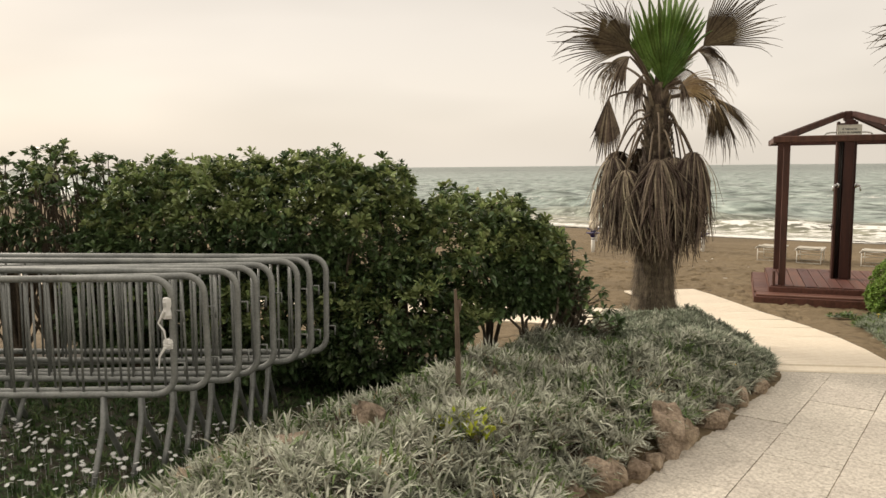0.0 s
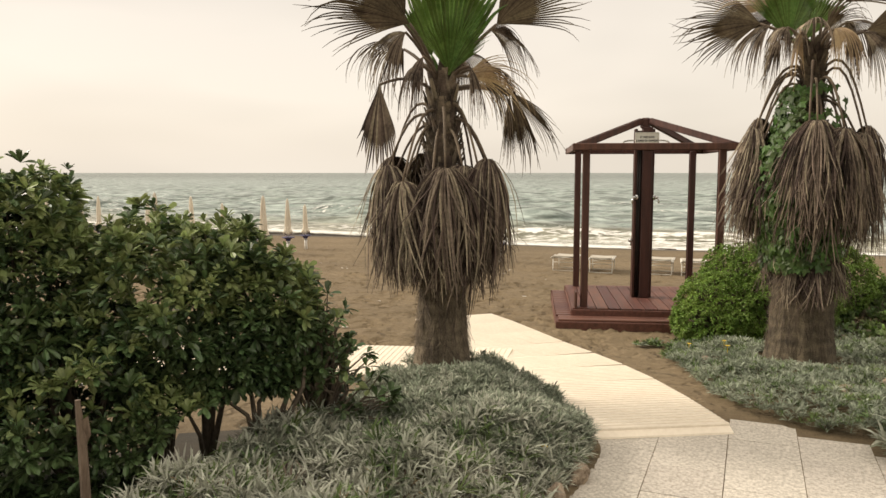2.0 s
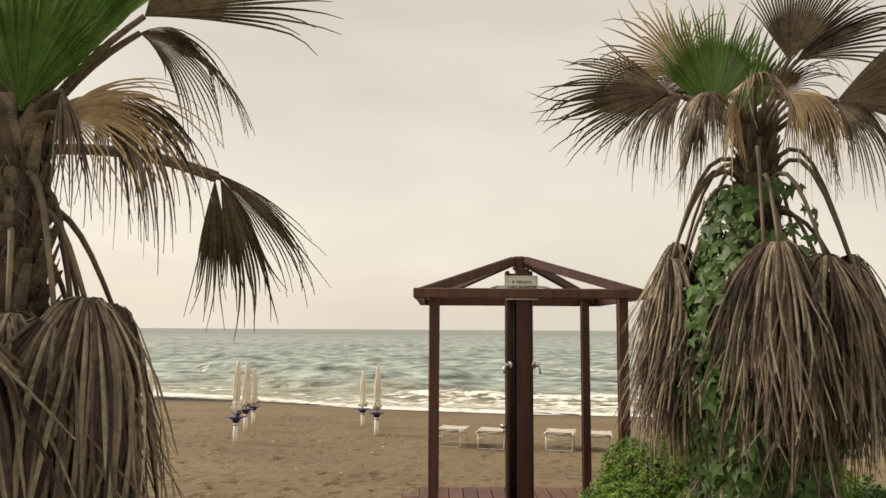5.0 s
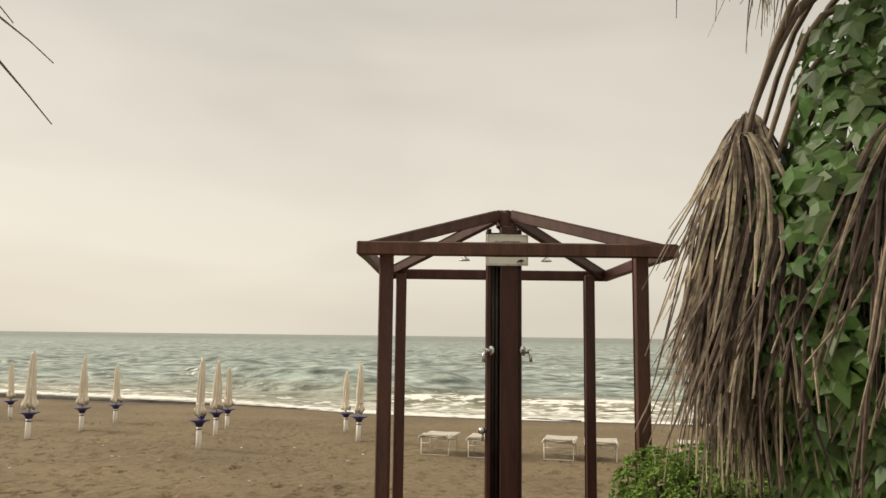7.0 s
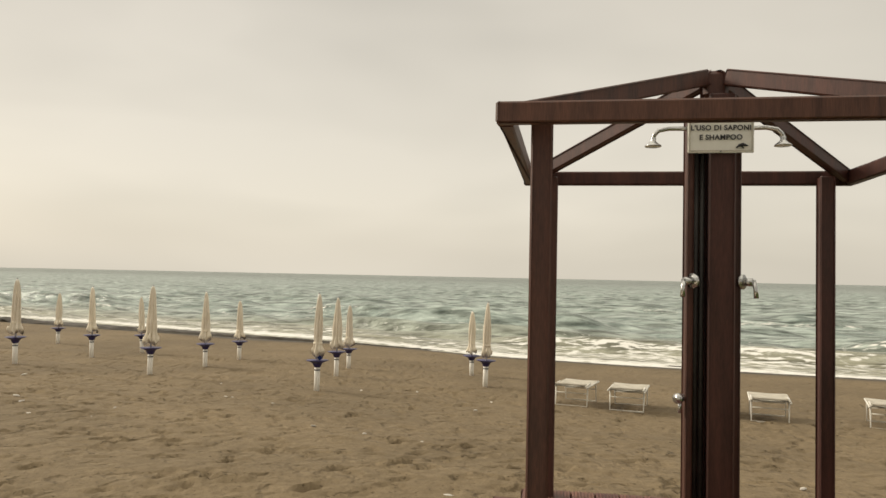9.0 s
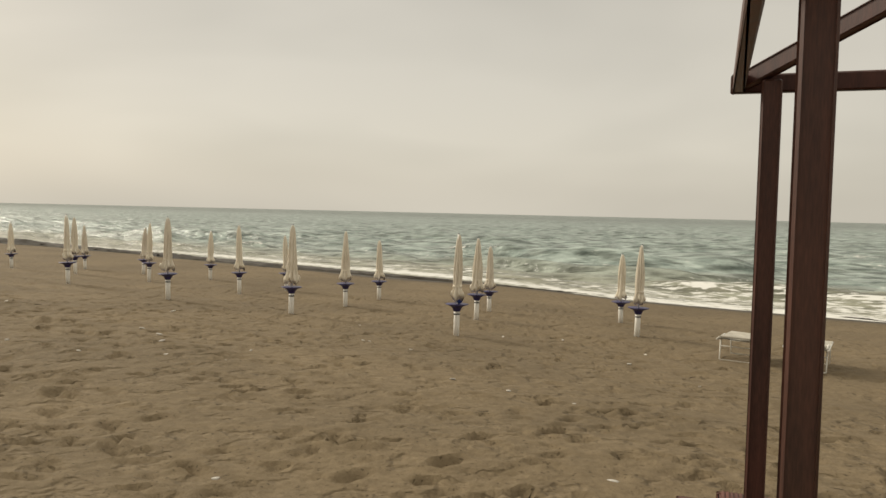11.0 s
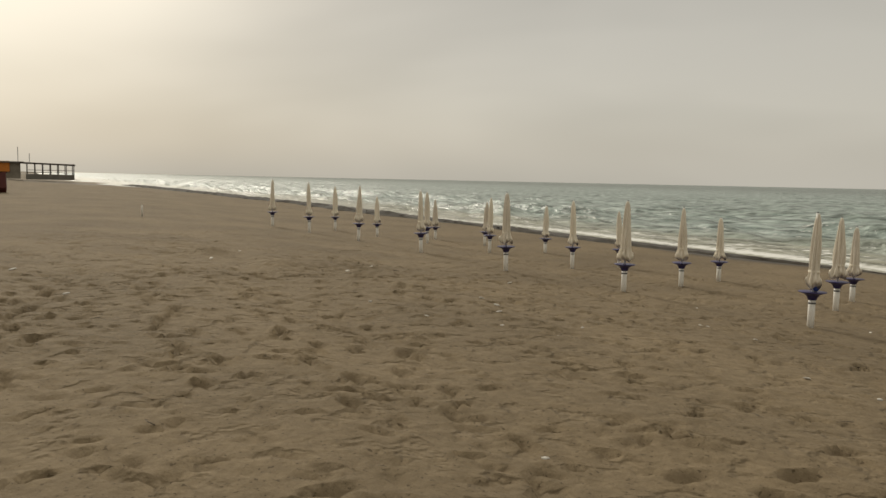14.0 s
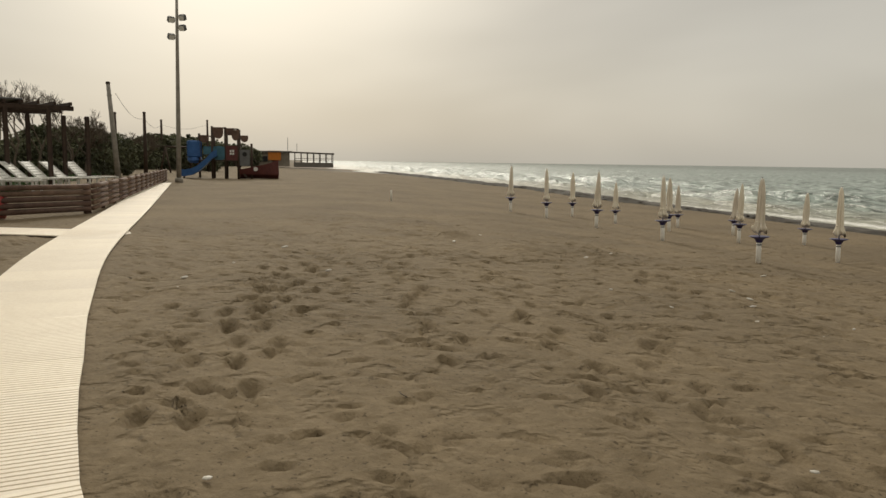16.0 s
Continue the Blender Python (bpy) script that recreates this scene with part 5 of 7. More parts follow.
# ---- leafy shrubs ----
def shrub_mesh(name, blobs, count, leaf, mat, seed, rosette=9, floor_z=0.3, tip_mat=None, tip_share=0.0, inner=0.35, flat=1.0, shoots=0.0, belly=0.5):
    """Leaf rosettes spread over a body made of several rounded blobs (centre, radii)."""
    rng = np.random.default_rng(seed)
    areas = np.array([r[0] * r[1] + r[1] * r[2] + r[0] * r[2] for _, r in blobs])
    pick = rng.choice(len(blobs), size=count * 3, p=areas / areas.sum())
    C = np.array([c for c, _ in blobs])[pick]
    R = np.array([r for _, r in blobs])[pick]
    d = unit(rng.normal(size=(len(pick), 3)))
    lump = 1 + (0.15 if shoots else 0.10) * np.sin(7 * d[:, 0] + 3 * C[:, 0]) * np.sin(6 * d[:, 2] + C[:, 0] * 5) + 0.06 * np.sin(13 * d[:, 1] + 11 * d[:, 2])
    depth = 1 - inner * rng.random(len(pick)) ** 2.2
    p = C + d * R * (lump * depth)[:, None]
    ok = p[:, 2] > (floor_z(p) if callable(floor_z) else floor_z)
    for c, r in blobs:  # drop what lies deep inside another blob
        ok &= (((p - np.array(c)) / np.array(r)) ** 2).sum(1) > 0.55
    p, d = p[ok][:count], unit(d[ok][:count] / R[ok][:count])
    n = len(p)
    if shoots:  # young shoots stand proud of the top
        p = p + np.array([0, 0, 1.0]) * (shoots * rng.random(n) ** 2 * (d[:, 2] > 0.45) * (rng.random(n) < 0.45))[:, None]
    axis = unit(d + np.array([0, 0, 0.55]) + 0.25 * rng.normal(size=(n, 3)))
    size = leaf * rng.uniform(0.65, 1.15, n)
    B = np.repeat(p, rosette, 0)
    A = np.repeat(axis, rosette, 0)
    turn = unit(np.cross(A, unit(rng.normal(size=(n * rosette, 3)))))
    lean = np.radians(rng.uniform(25, 88, (n * rosette, 1)))
    W = A * np.cos(lean) + turn * np.sin(lean)
    L = np.repeat(size, rosette) * rng.uniform(0.7, 1.15, n * rosette)
    if belly > 0.6:
        v, f = round_leaf_arrays(B, W, L, L * 0.36 * flat, 0.14, 0.10, rng)
    else:
        v, f = leaf_arrays(B, W, L, L * 0.36 * flat, 0.2, 0.18, rng, belly)
    me = array_mesh(name, v, f, mat)
    if tip_mat is not None:
        me.materials.append(tip_mat)
        # upward rosettes only: young growth, with top light put into its colour
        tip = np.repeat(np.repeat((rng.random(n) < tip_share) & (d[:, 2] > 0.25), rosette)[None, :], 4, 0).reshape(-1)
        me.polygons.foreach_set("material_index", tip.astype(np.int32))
    return me, p


def twigs(points, feet, seed, r0=0.018):
    """Stems from feet to the leaves' places."""
    r = random.Random(seed)
    s = Shape()
    for p in points:
        p = Vector(p)
        foot = Vector(min(feet, key=lambda q: (q[0] - p.x) ** 2 + (q[1] - p.y) ** 2 + r.random() * 0.2))
        mid = foot.lerp(p, 0.5) + Vector((r.uniform(-0.1, 0.1), r.uniform(-0.1, 0.1), r.uniform(0.0, 0.15)))
        s.tube([foot, foot.lerp(mid, 0.5), mid, p], [r0, r0 * 0.8, r0 * 0.55, r0 * 0.25], 5, cap=False)
    return s


def make_hedge():
    t = thing("hedge", "dense dark-green evergreen hedge with rosettes of glossy leaves", "hedge")
    blobs = [((0.44, 5.05, 1.13), (0.36, 0.42, 0.42)), ((0.08, 5.05, 1.12), (0.55, 0.56, 0.55)), ((-0.72, 5.0, 1.28), (0.50, 0.6, 0.65)), ((-1.1, 5.05, 1.37), (0.6, 0.6, 0.62)),
             ((-1.75, 5.05, 1.36), (0.62, 0.6, 0.62)), ((-2.35, 5.1, 1.30), (0.6, 0.6, 0.62)), ((-0.4, 4.85, 0.75), (0.75, 0.62, 0.5)), ((-1.4, 4.9, 0.7), (0.8, 0.62, 0.5)),
             ((-2.4, 5.0, 0.9), (0.7, 0.55, 0.5)), ((0.40, 5.0, 0.92), (0.40, 0.34, 0.28)), ((0.62, 5.05, 1.08), (0.26, 0.36, 0.38))]
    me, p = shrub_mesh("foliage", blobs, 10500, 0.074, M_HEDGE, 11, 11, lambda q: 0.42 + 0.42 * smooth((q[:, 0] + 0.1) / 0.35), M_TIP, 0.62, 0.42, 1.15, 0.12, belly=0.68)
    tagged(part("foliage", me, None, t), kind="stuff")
    feet = [(x, 4.95 + 0.12 * math.sin(9 * x), gg(x, 4.95)) for x in (0.75, 0.55, 0.25, 0.05, -0.4, -0.9, -1.4, -1.9, -2.4)]
    rng = random.Random(2)
    part("stem", twigs(rng.sample([tuple(q) for q in p], 110), feet, 4, 0.021), M_TWIG, t)
    # sparser end with bare twigs
    t2 = thing("hedge", "thin patchy end of the hedge showing bare brown twigs", "hedge")
    blobs = [((-3.1, 5.2, 1.45), (0.62, 0.5, 0.62)), ((-3.9, 5.25, 1.4), (0.7, 0.5, 0.65)), ((-4.9, 5.3, 1.4), (0.8, 0.5, 0.65))]
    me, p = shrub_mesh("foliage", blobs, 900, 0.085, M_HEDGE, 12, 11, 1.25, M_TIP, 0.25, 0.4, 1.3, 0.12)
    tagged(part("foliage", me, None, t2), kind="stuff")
    feet = [(-2.8 - 0.3 * k, 5.2 + 0.1 * math.sin(k), gg(-3, 5.2)) for k in range(9)]
    part("stem", twigs([tuple(q) for q in p[::2]] + [(-5 + 2.4 * rng.random(), 5.0 + 0.5 * rng.random(), 0.7 + rng.random()) for k in range(160)], feet, 5, 0.014), M_TWIG, t2)
    # the low twiggy branch at the free end
    t3 = thing("shrub_branch", "slender leafy branch sticking out of the hedge's end", "branch")
    blobs = [((0.86, 5.0, 1.05), (0.16, 0.2, 0.26)), ((1.0, 4.95, 0.85), (0.18, 0.18, 0.2)), ((1.12, 4.95, 0.72), (0.14, 0.16, 0.14))]
    me, p = shrub_mesh("foliage", blobs, 120, 0.075, M_HEDGE, 19, 7, 0.5, M_TIP, 0.2, 0.9, 1.4, belly=0.66)
    tagged(part("foliage", me, None, t3), kind="stuff")
    part("stem", twigs([tuple(q) for q in p], [(0.85, 5.0, gg(0.85, 5.0))], 9, 0.012), M_TWIG, t3)


make_hedge()


def make_bush():
    t = thing("bush", "rounded bright-green bush growing against the shower deck", "bush")
    blobs = [((5.70, 8.45, 0.54), (0.62, 0.6, 0.60)), ((5.25, 8.25, 0.42), (0.52, 0.5, 0.42)), ((4.98, 8.10, 0.34), (0.34, 0.4, 0.26)), ((6.15, 8.55, 0.56), (0.7, 0.6, 0.62)), ((5.75, 8.1, 0.46), (0.66, 0.5, 0.5)), ((6.7, 8.6, 0.6), (0.6, 0.6, 0.55))]
    me, p = shrub_mesh("foliage", blobs, 16500, 0.034, M_SHRUB, 21, 9, 0.16, None, 0, 0.16, 1.5)
    tagged(part("foliage", me, None, t), kind="stuff")
    part("stem", twigs([tuple(q) for q in p[::40]], [(5.2, 8.3, gg(5.2, 8.3)), (5.7, 8.3, gg(5.7, 8.3)), (6.3, 8.5, gg(6.3, 8.5))], 6, 0.02), M_TWIG, t)


make_bush()


# ---- ground cover ----
def cover(name, label, area, count, length, mat, seed, blades=14, width=0.13, mat2=None, lift=0.0, spread=0.9, sag=0.35):
    """Tufts of narrow leaves; area gives a place from a random generator, or None."""
    rng = np.random.default_rng(seed)
    pts = []
    while len(pts) < count:
        q = area(rng)
        if q is not None:
            pts.append(q)
    P = np.array(pts)
    z = garden_ground(P[:, 0], P[:, 1])
    base = np.stack([P[:, 0], P[:, 1], z + lift * (0.25 + 0.75 * rng.random(len(P))) * (1 + 0.55 * np.sin(5.3 * P[:, 0] + 1.7 * np.sin(3.1 * P[:, 1])) * np.sin(4.7 * P[:, 1] + 0.8))], 1)
    B = np.repeat(base, blades, 0)
    n = len(B)
    W = np.array([0, 0, 0.55]) + spread * unit(rng.normal(size=(n, 3))) * np.array([1, 1, 0.6])
    W[:, 2] = np.abs(W[:, 2]) + 0.08
    L = length * rng.uniform(0.55, 1.2, n) * np.repeat(rng.uniform(0.7, 1.2, len(P)), blades)
    v, f = blade_arrays(B + W * 0.01, W, L, L * width, sag * rng.uniform(0.3, 1.4, n), rng)
    me = array_mesh(name, v, f, mat)
    if mat2 is not None:
        me.materials.append(mat2)
        two = np.repeat((rng.random(len(P)) < 0.2), blades)
        me.polygons.foreach_set("material_index", np.concatenate([two, two]).astype(np.int32))
    return tagged(new(name, me), label, "ground cover", kind="stuff")


def near_left(rng):
    x, y = rng.uniform(-2.3, 2.7), rng.uniform(1.4, 7.0)
    d = float(spine(x, y, BED_LEFT))
    if d > 0.90 or y < 1.6 or x < -0.25 + (0.65 if y > 3.6 else 0.9) * (y - 3.6):
        return None
    if math.hypot(x - 1.745, y - 6.1) < 0.30 or (y > 4.9 and x < 0.9) or (x < -0.2 and y > 4.25):
        return None
    return x, y


def lumpy(a, b):
    return math.sin(a * 3.1 + 1) * math.sin(b * 2.7) + 0.5 * math.sin(a * 6.3) * math.sin(b * 5.9 + 2)


cover("ground_cover", "silvery narrow-leaved ground cover filling the rock-edged bed", lambda r: (lambda q: q if q and q[1] < 4.7 + 0.4 * r.random() else None)(near_left(r)), 4600, 0.112, M_SILVER, 31, 14, 0.085, M_OLIVE, 0.13)
cover("ground_cover", "blue-grey low ground cover round the palm's foot", lambda r: (lambda q: q if q and q[1] > 4.4 + 0.4 * r.random() else None)(near_left(r)), 6800, 0.062, M_SILVER2, 32, 16, 0.13, M_SILVER, 0.12)


cover("dry_litter", "dry brown stalks showing through the silvery ground cover", lambda r: (lambda q: q if q and q[1] < 4.3 and lumpy(q[0] * 2, q[1] * 2) > -0.1 else None)(near_left(r)), 900, 0.13, M_DEAD, 44, 7, 0.06, M_TAN, 0.10, 1.0, 0.5)


def near_right(rng):
    x, y = rng.uniform(3.5, 5.9 + 0.6 * rng.random()), rng.uniform(4.6, 8.0)
    if float(spine(x, y, BED_RIGHT)) > 1.15 or (x < 3.60 + 0.08 * math.sin(7 * y)) or math.hypot(x - 4.96, y - 6.6) < 0.36 or lumpy(x, y) < -0.95:
        return None
    if y < 5.2 - (x - 3.4) * 0.75 + 0.2:
        return None
    return x, y


cover("ground_cover", "grey-green ground cover in the sandy bed under the vine-clad palm", near_right, 5600, 0.058, M_SILVER2, 33, 15, 0.13, M_OLIVE, 0.08)


def bed_tip(rng):
    a, r = rng.uniform(0, 6.28), 0.42 * math.sqrt(rng.random())
    return 4.35 + r * math.cos(a), 4.15 + 1.5 * r * math.sin(a)


cover("ground_cover", "silvery tuft of leaves at the edge of the paving", bed_tip, 260, 0.12, M_SILVER2, 34, 14, 0.13, M_SILVER, 0.12)


def foot_of_bush(rng):
    x, y = rng.uniform(4.2, 6.0), rng.uniform(7.2, 8.3)
    return (x, y) if lumpy(x * 2, y * 2) > -0.2 and math.hypot(x - 4.96, y - 6.6) > 0.36 and x > 4.25 + 0.2 * math.sin(9 * y) else None


cover("ground_cover", "dull green low plants at the foot of the bush", foot_of_bush, 420, 0.09, M_OLIVE, 35, 12, 0.2, M_SILVER2, 0.03)


def hill(rng):
    x, y = rng.uniform(6.2, 11.0), rng.uniform(6.4, 10.2)
    return (x, y) if math.hypot((x - 8.0) / 2.4, (y - 8.3) / 1.9) < 1 and lumpy(x, y) > -0.35 else None


cover("ground_cover", "straggling green creepers over the rocky mound", hill, 2600, 0.085, M_OLIVE, 36, 12, 0.28, M_SHRUB, 0.12)
cover("dry_litter", "brown dry stalks and leaf litter on the rocky mound", lambda r: (lambda x, y: (x, y) if math.hypot((x - 7.8) / 2.6, (y - 7.7) / 2.2) < 1 and x > 5.9 else None)(r.uniform(5.9, 10.5), r.uniform(5.6, 10)), 5200, 0.12, M_DEAD, 43, 6, 0.10, M_TAN, 0.03, 1.1, 0.5)


def lawn(rng):
    x, y = rng.uniform(-5.5, 0.2), rng.uniform(1.6, 5.2)
    return (x, y) if float(spine(x, y, BED_LEFT)) > 0.65 and x < y - 2.6 else None


cover("lawn", "dark grass under the crowd barriers", lawn, 9000, 0.075, M_GRASS, 37, 9, 0.11, M_OLIVE, 0.0, 0.8)


def make_soil():
    """Soil and turf under barriers and hedge, coloured dark for the shade there."""
    xs, ys = np.linspace(-9, 1.2, 60), np.linspace(0.5, 6.1, 40)
    X, Y = np.meshgrid(xs, ys, indexing="ij")
    Z = garden_ground(X, Y) + 0.012
    keep = (X < Y - 2.3) & (Y < 5.75 + 0.12 * np.sin(5 * X)) & (X < 0.95)
    v = np.stack([X, Y, Z], -1).reshape(-1, 3)
    f = []
    m = len(ys)
    for i in range(len(xs) - 1):
        for j in range(m - 1):
            if keep[i, j] and keep[i + 1, j + 1]:
                f.append((i * m + j, (i + 1) * m + j, (i + 1) * m + j + 1, i * m + j + 1))
    tagged(new("soil", array_mesh("soil", v, f, M_SOIL, True)), "dark soil under the hedge and barriers, its tone holding their shade", "soil", kind="structure")


make_soil()


def make_mound_soil():
    """Bare brown earth of the rocky mound."""
    xs, ys = np.linspace(5.3, 11.5, 90), np.linspace(4.4, 10.6, 90)
    X, Y = np.meshgrid(xs, ys, indexing="ij")
    rng = np.random.default_rng(6)
    Z = garden_ground(X, Y) + 0.015 + 0.05 * np.sin(4.1 * X + 1.3 * np.sin(3 * Y)) * np.sin(3.7 * Y) + 0.02 * rng.random(X.shape)
    R = np.hypot((X - 8.0) / 2.6, (Y - 7.5) / 2.6) + 0.07 * np.sin(5 * X + 3 * Y)
    Z = Z - 0.3 * smooth((R - 0.88) / 0.14)
    n, m = X.shape
    i, j = np.meshgrid(np.arange(n - 1), np.arange(m - 1), indexing="ij")
    a = (i * m + j).reshape(-1)[R[:-1, :-1].reshape(-1) < 1.0]
    me = array_mesh("soil", np.stack([X, Y, Z], -1).reshape(-1, 3), np.stack([a, a + m, a + m + 1, a + 1], 1), M_EARTH, True)
    tagged(new("soil", me), "bare brown earth among the rocks of the mound", "soil", kind="structure")


make_mound_soil()


def daisies():
    rng = np.random.default_rng(41)
    r = random.Random(41)
    s = Shape()
    k = 0
    while k < 680:
        x, y = r.uniform(-3.8, -0.6), r.uniform(2.1, 4.0)
        if float(spine(x, y, BED_LEFT)) < 0.7 or x > y - 2.7 or (y > 3.6 and r.random() < 0.8):
            continue
        k += 1
        z = gg(x, y) + r.uniform(0.07, 0.11)
        tilt = Euler((r.uniform(-0.5, 0.5), r.uniform(-0.5, 0.5), r.uniform(0, 6))).to_matrix()
        q = r.uniform(0.012, 0.021)
        ring = [Vector((x, y, z)) + tilt @ Vector((q * (1 if j % 2 else 0.62) * math.cos(j * math.pi / 8), q * (1 if j % 2 else 0.62) * math.sin(j * math.pi / 8), 0.002)) for j in range(16)]
        s.add([Vector((x, y, z + 0.003))] + ring, [(0, j + 1, (j + 1) % 16 + 1) for j in range(16)])
        s.add([(x - 0.001, y, z - 0.08), (x + 0.001, y, z - 0.08), (x, y, z)], [(0, 1, 2)])
    tagged(new("daisy_flowers", s.data("daisy_flowers", M_PETAL)), "many small white daisies in the grass", "flowers", kind="stuff")


daisies()


def flower_head(x, y, m, label, q=0.022):
    s = Shape()
    z = gg(x, y) + 0.14
    for j in range(10):
        a = j * 0.628
        c = Vector((math.cos(a), math.sin(a), 0.15)) * q
        t = Vector((-math.sin(a), math.cos(a), 0)) * q * 0.25
        o = Vector((x, y, z))
        s.add([o, o + c * 0.7 + t, o + c * 1.2, o + c * 0.7 - t], [(0, 1, 2, 3)])
    s.tube([(x, y, z - 0.13), (x, y, z)], 0.002, 5)
    tagged(new("flower", s.data("flower", m)), label, "flower", group="yellow flowers in the beds")


for fx, fy in ((2.02, 4.65), (4.35, 7.35), (4.5, 6.95), (4.62, 7.2)):
    flower_head(fx, fy, M_YELLOW, "small yellow flower among grey leaves")


def lime_plant():
    rng = np.random.default_rng(51)
    n = 150
    base = np.array([0.15, 2.78, max(0.58, gg(0.15, 2.78) + 0.14)]) + rng.normal(size=(n, 3)) * np.array([0.07, 0.05, 0.035])
    W = rng.normal(size=(n, 3)) + np.array([0, 0, 1.0])
    L = rng.uniform(0.03, 0.07, n)
    v, f = leaf_arrays(base, W, L, L * 0.4, 0.2, 0.1, rng)
    tagged(new("small_plant", array_mesh("small_plant", v, f, M_LIME)), "small yellow-green plant at the foot of the stake", "plant")


lime_plant()


def make_stake():
    z = gg(0.1, 3.36)
    s = Shape().tube([(0.1, 3.36, z - 0.05), (0.098, 3.36, z + 0.3), (0.092, 3.362, z + 0.6), (0.085, 3.36, 1.25)], [0.017, 0.016, 0.014, 0.008], 7)
    s.add([(0.085, 3.35, 1.18), (0.115, 3.355, 1.2), (0.12, 3.36, 1.14), (0.1, 3.37, 1.1)], [(0, 1, 2, 3)])
    tagged(new("wooden_stake", s.data("wooden_stake", M_STAKE)), "rough split wooden stake stuck in the flower bed", "stake")


make_stake()


# ---- rocks ----
def rock(name, x, y, size, seed, label, group="", sink=0.25, m=M_ROCK, lift=0.0):
    r = random.Random(seed)
    bm = bmesh.new()
    bmesh.ops.create_icosphere(bm, subdivisions=3, radius=1.0)
    off = Vector((r.uniform(0, 50), r.uniform(0, 50), r.uniform(0, 50)))
    planes = [Vector((r.uniform(-1, 1), r.uniform(-1, 1), r.uniform(-0.6, 1))).normalized() for k in range(11)]
    for v in bm.verts:
        p = v.co.copy()
        for q in planes:  # broken faces
            over = p.dot(q) - 0.50
            if over > 0:
                p -= q * over * 0.9
        p *= 1.2 + 0.30 * noise.noise(p * 1.7 + off) + 0.17 * noise.noise(p * 4.5 + off) + 0.08 * noise.noise(p * 11 + off)
        v.co = Vector((p.x * size[0], p.y * size[1], p.z * size[2]))
    me = bpy.data.meshes.new(name)
    bm.to_mesh(me)
    bm.free()
    me.materials.append(m)
    ob = new(name, me)
    ob.matrix_basis = pose(x, y, gg(x, y) + size[2] * (1 - 2 * sink) + lift, r.uniform(-20, 20), r.uniform(-20, 20), r.uniform(0, 360))
    return tagged(ob, label, "rock", group)


EDGE = "edging rocks of the bed"
for k, (x, y, size) in enumerate(((1.28, 3.42, (0.10, 0.12, 0.20)), (1.40, 3.56, (0.10, 0.10, 0.12)), (1.16, 3.22, (0.08, 0.07, 0.07)), (1.05, 3.10, (0.09, 0.08, 0.08)), (0.92, 3.0, (0.10, 0.09, 0.10)), (0.80, 2.92, (0.08, 0.10, 0.09)),
                                  (0.66, 2.78, (0.12, 0.09, 0.07)), (0.5, 2.68, (0.10, 0.09, 0.08)), (0.35, 2.55, (0.11, 0.1, 0.08)), (1.62, 3.86, (0.08, 0.1, 0.09)), (1.75, 4.05, (0.09, 0.08, 0.08)), (1.95, 4.3, (0.09, 0.09, 0.08)),
                                  (2.2, 4.62, (0.09, 0.1, 0.08)), (0.98, 3.2, (0.07, 0.07, 0.06)), (0.18, 4.25, (0.09, 0.08, 0.08)))):
    rock("rock", x, y, size, 60 + k, "rough brown limestone rock edging the planted bed", EDGE)
for k, (x, y, size, up) in enumerate(((-0.33, 2.98, (0.12, 0.11, 0.13), 0.04), (-0.66, 2.66, (0.12, 0.10, 0.10), 0.03), (-1.06, 2.40, (0.12, 0.10, 0.09), 0.02))):
    rock("rock", x, y, size, 90 + k, "pitted pale-brown rock standing among the silvery ground cover", EDGE, lift=up)
rr = random.Random(8)
for k in range(120):
    a, q = rr.uniform(0, 6.28), math.sqrt(rr.random())
    x, y = 8.0 + 2.1 * q * math.cos(a), 8.2 + 1.7 * q * math.sin(a)
    if x < 5.9:
        continue
    s = rr.uniform(0.035, 0.13) * (1.5 if k % 9 == 0 else 1)
    rock("rock", x, y, (s, s * rr.uniform(0.7, 1.1), s * rr.uniform(0.4, 0.8)), 100 + k, "pale broken rock lying on the overgrown mound", "rocks on the mound", 0.35)
for k, (x, y, s) in enumerate(((4.55, 5.5, 0.12), (5.0, 5.6, 0.16), (4.9, 6.1, 0.12), (4.3, 7.0, 0.10), (5.6, 6.2, 0.2))):
    rock("rock", x, y, (s, s * 0.9, s * 0.55), 170 + k, "sandy brown rock in the bed under the palm", "rocks in the bed", 0.4)


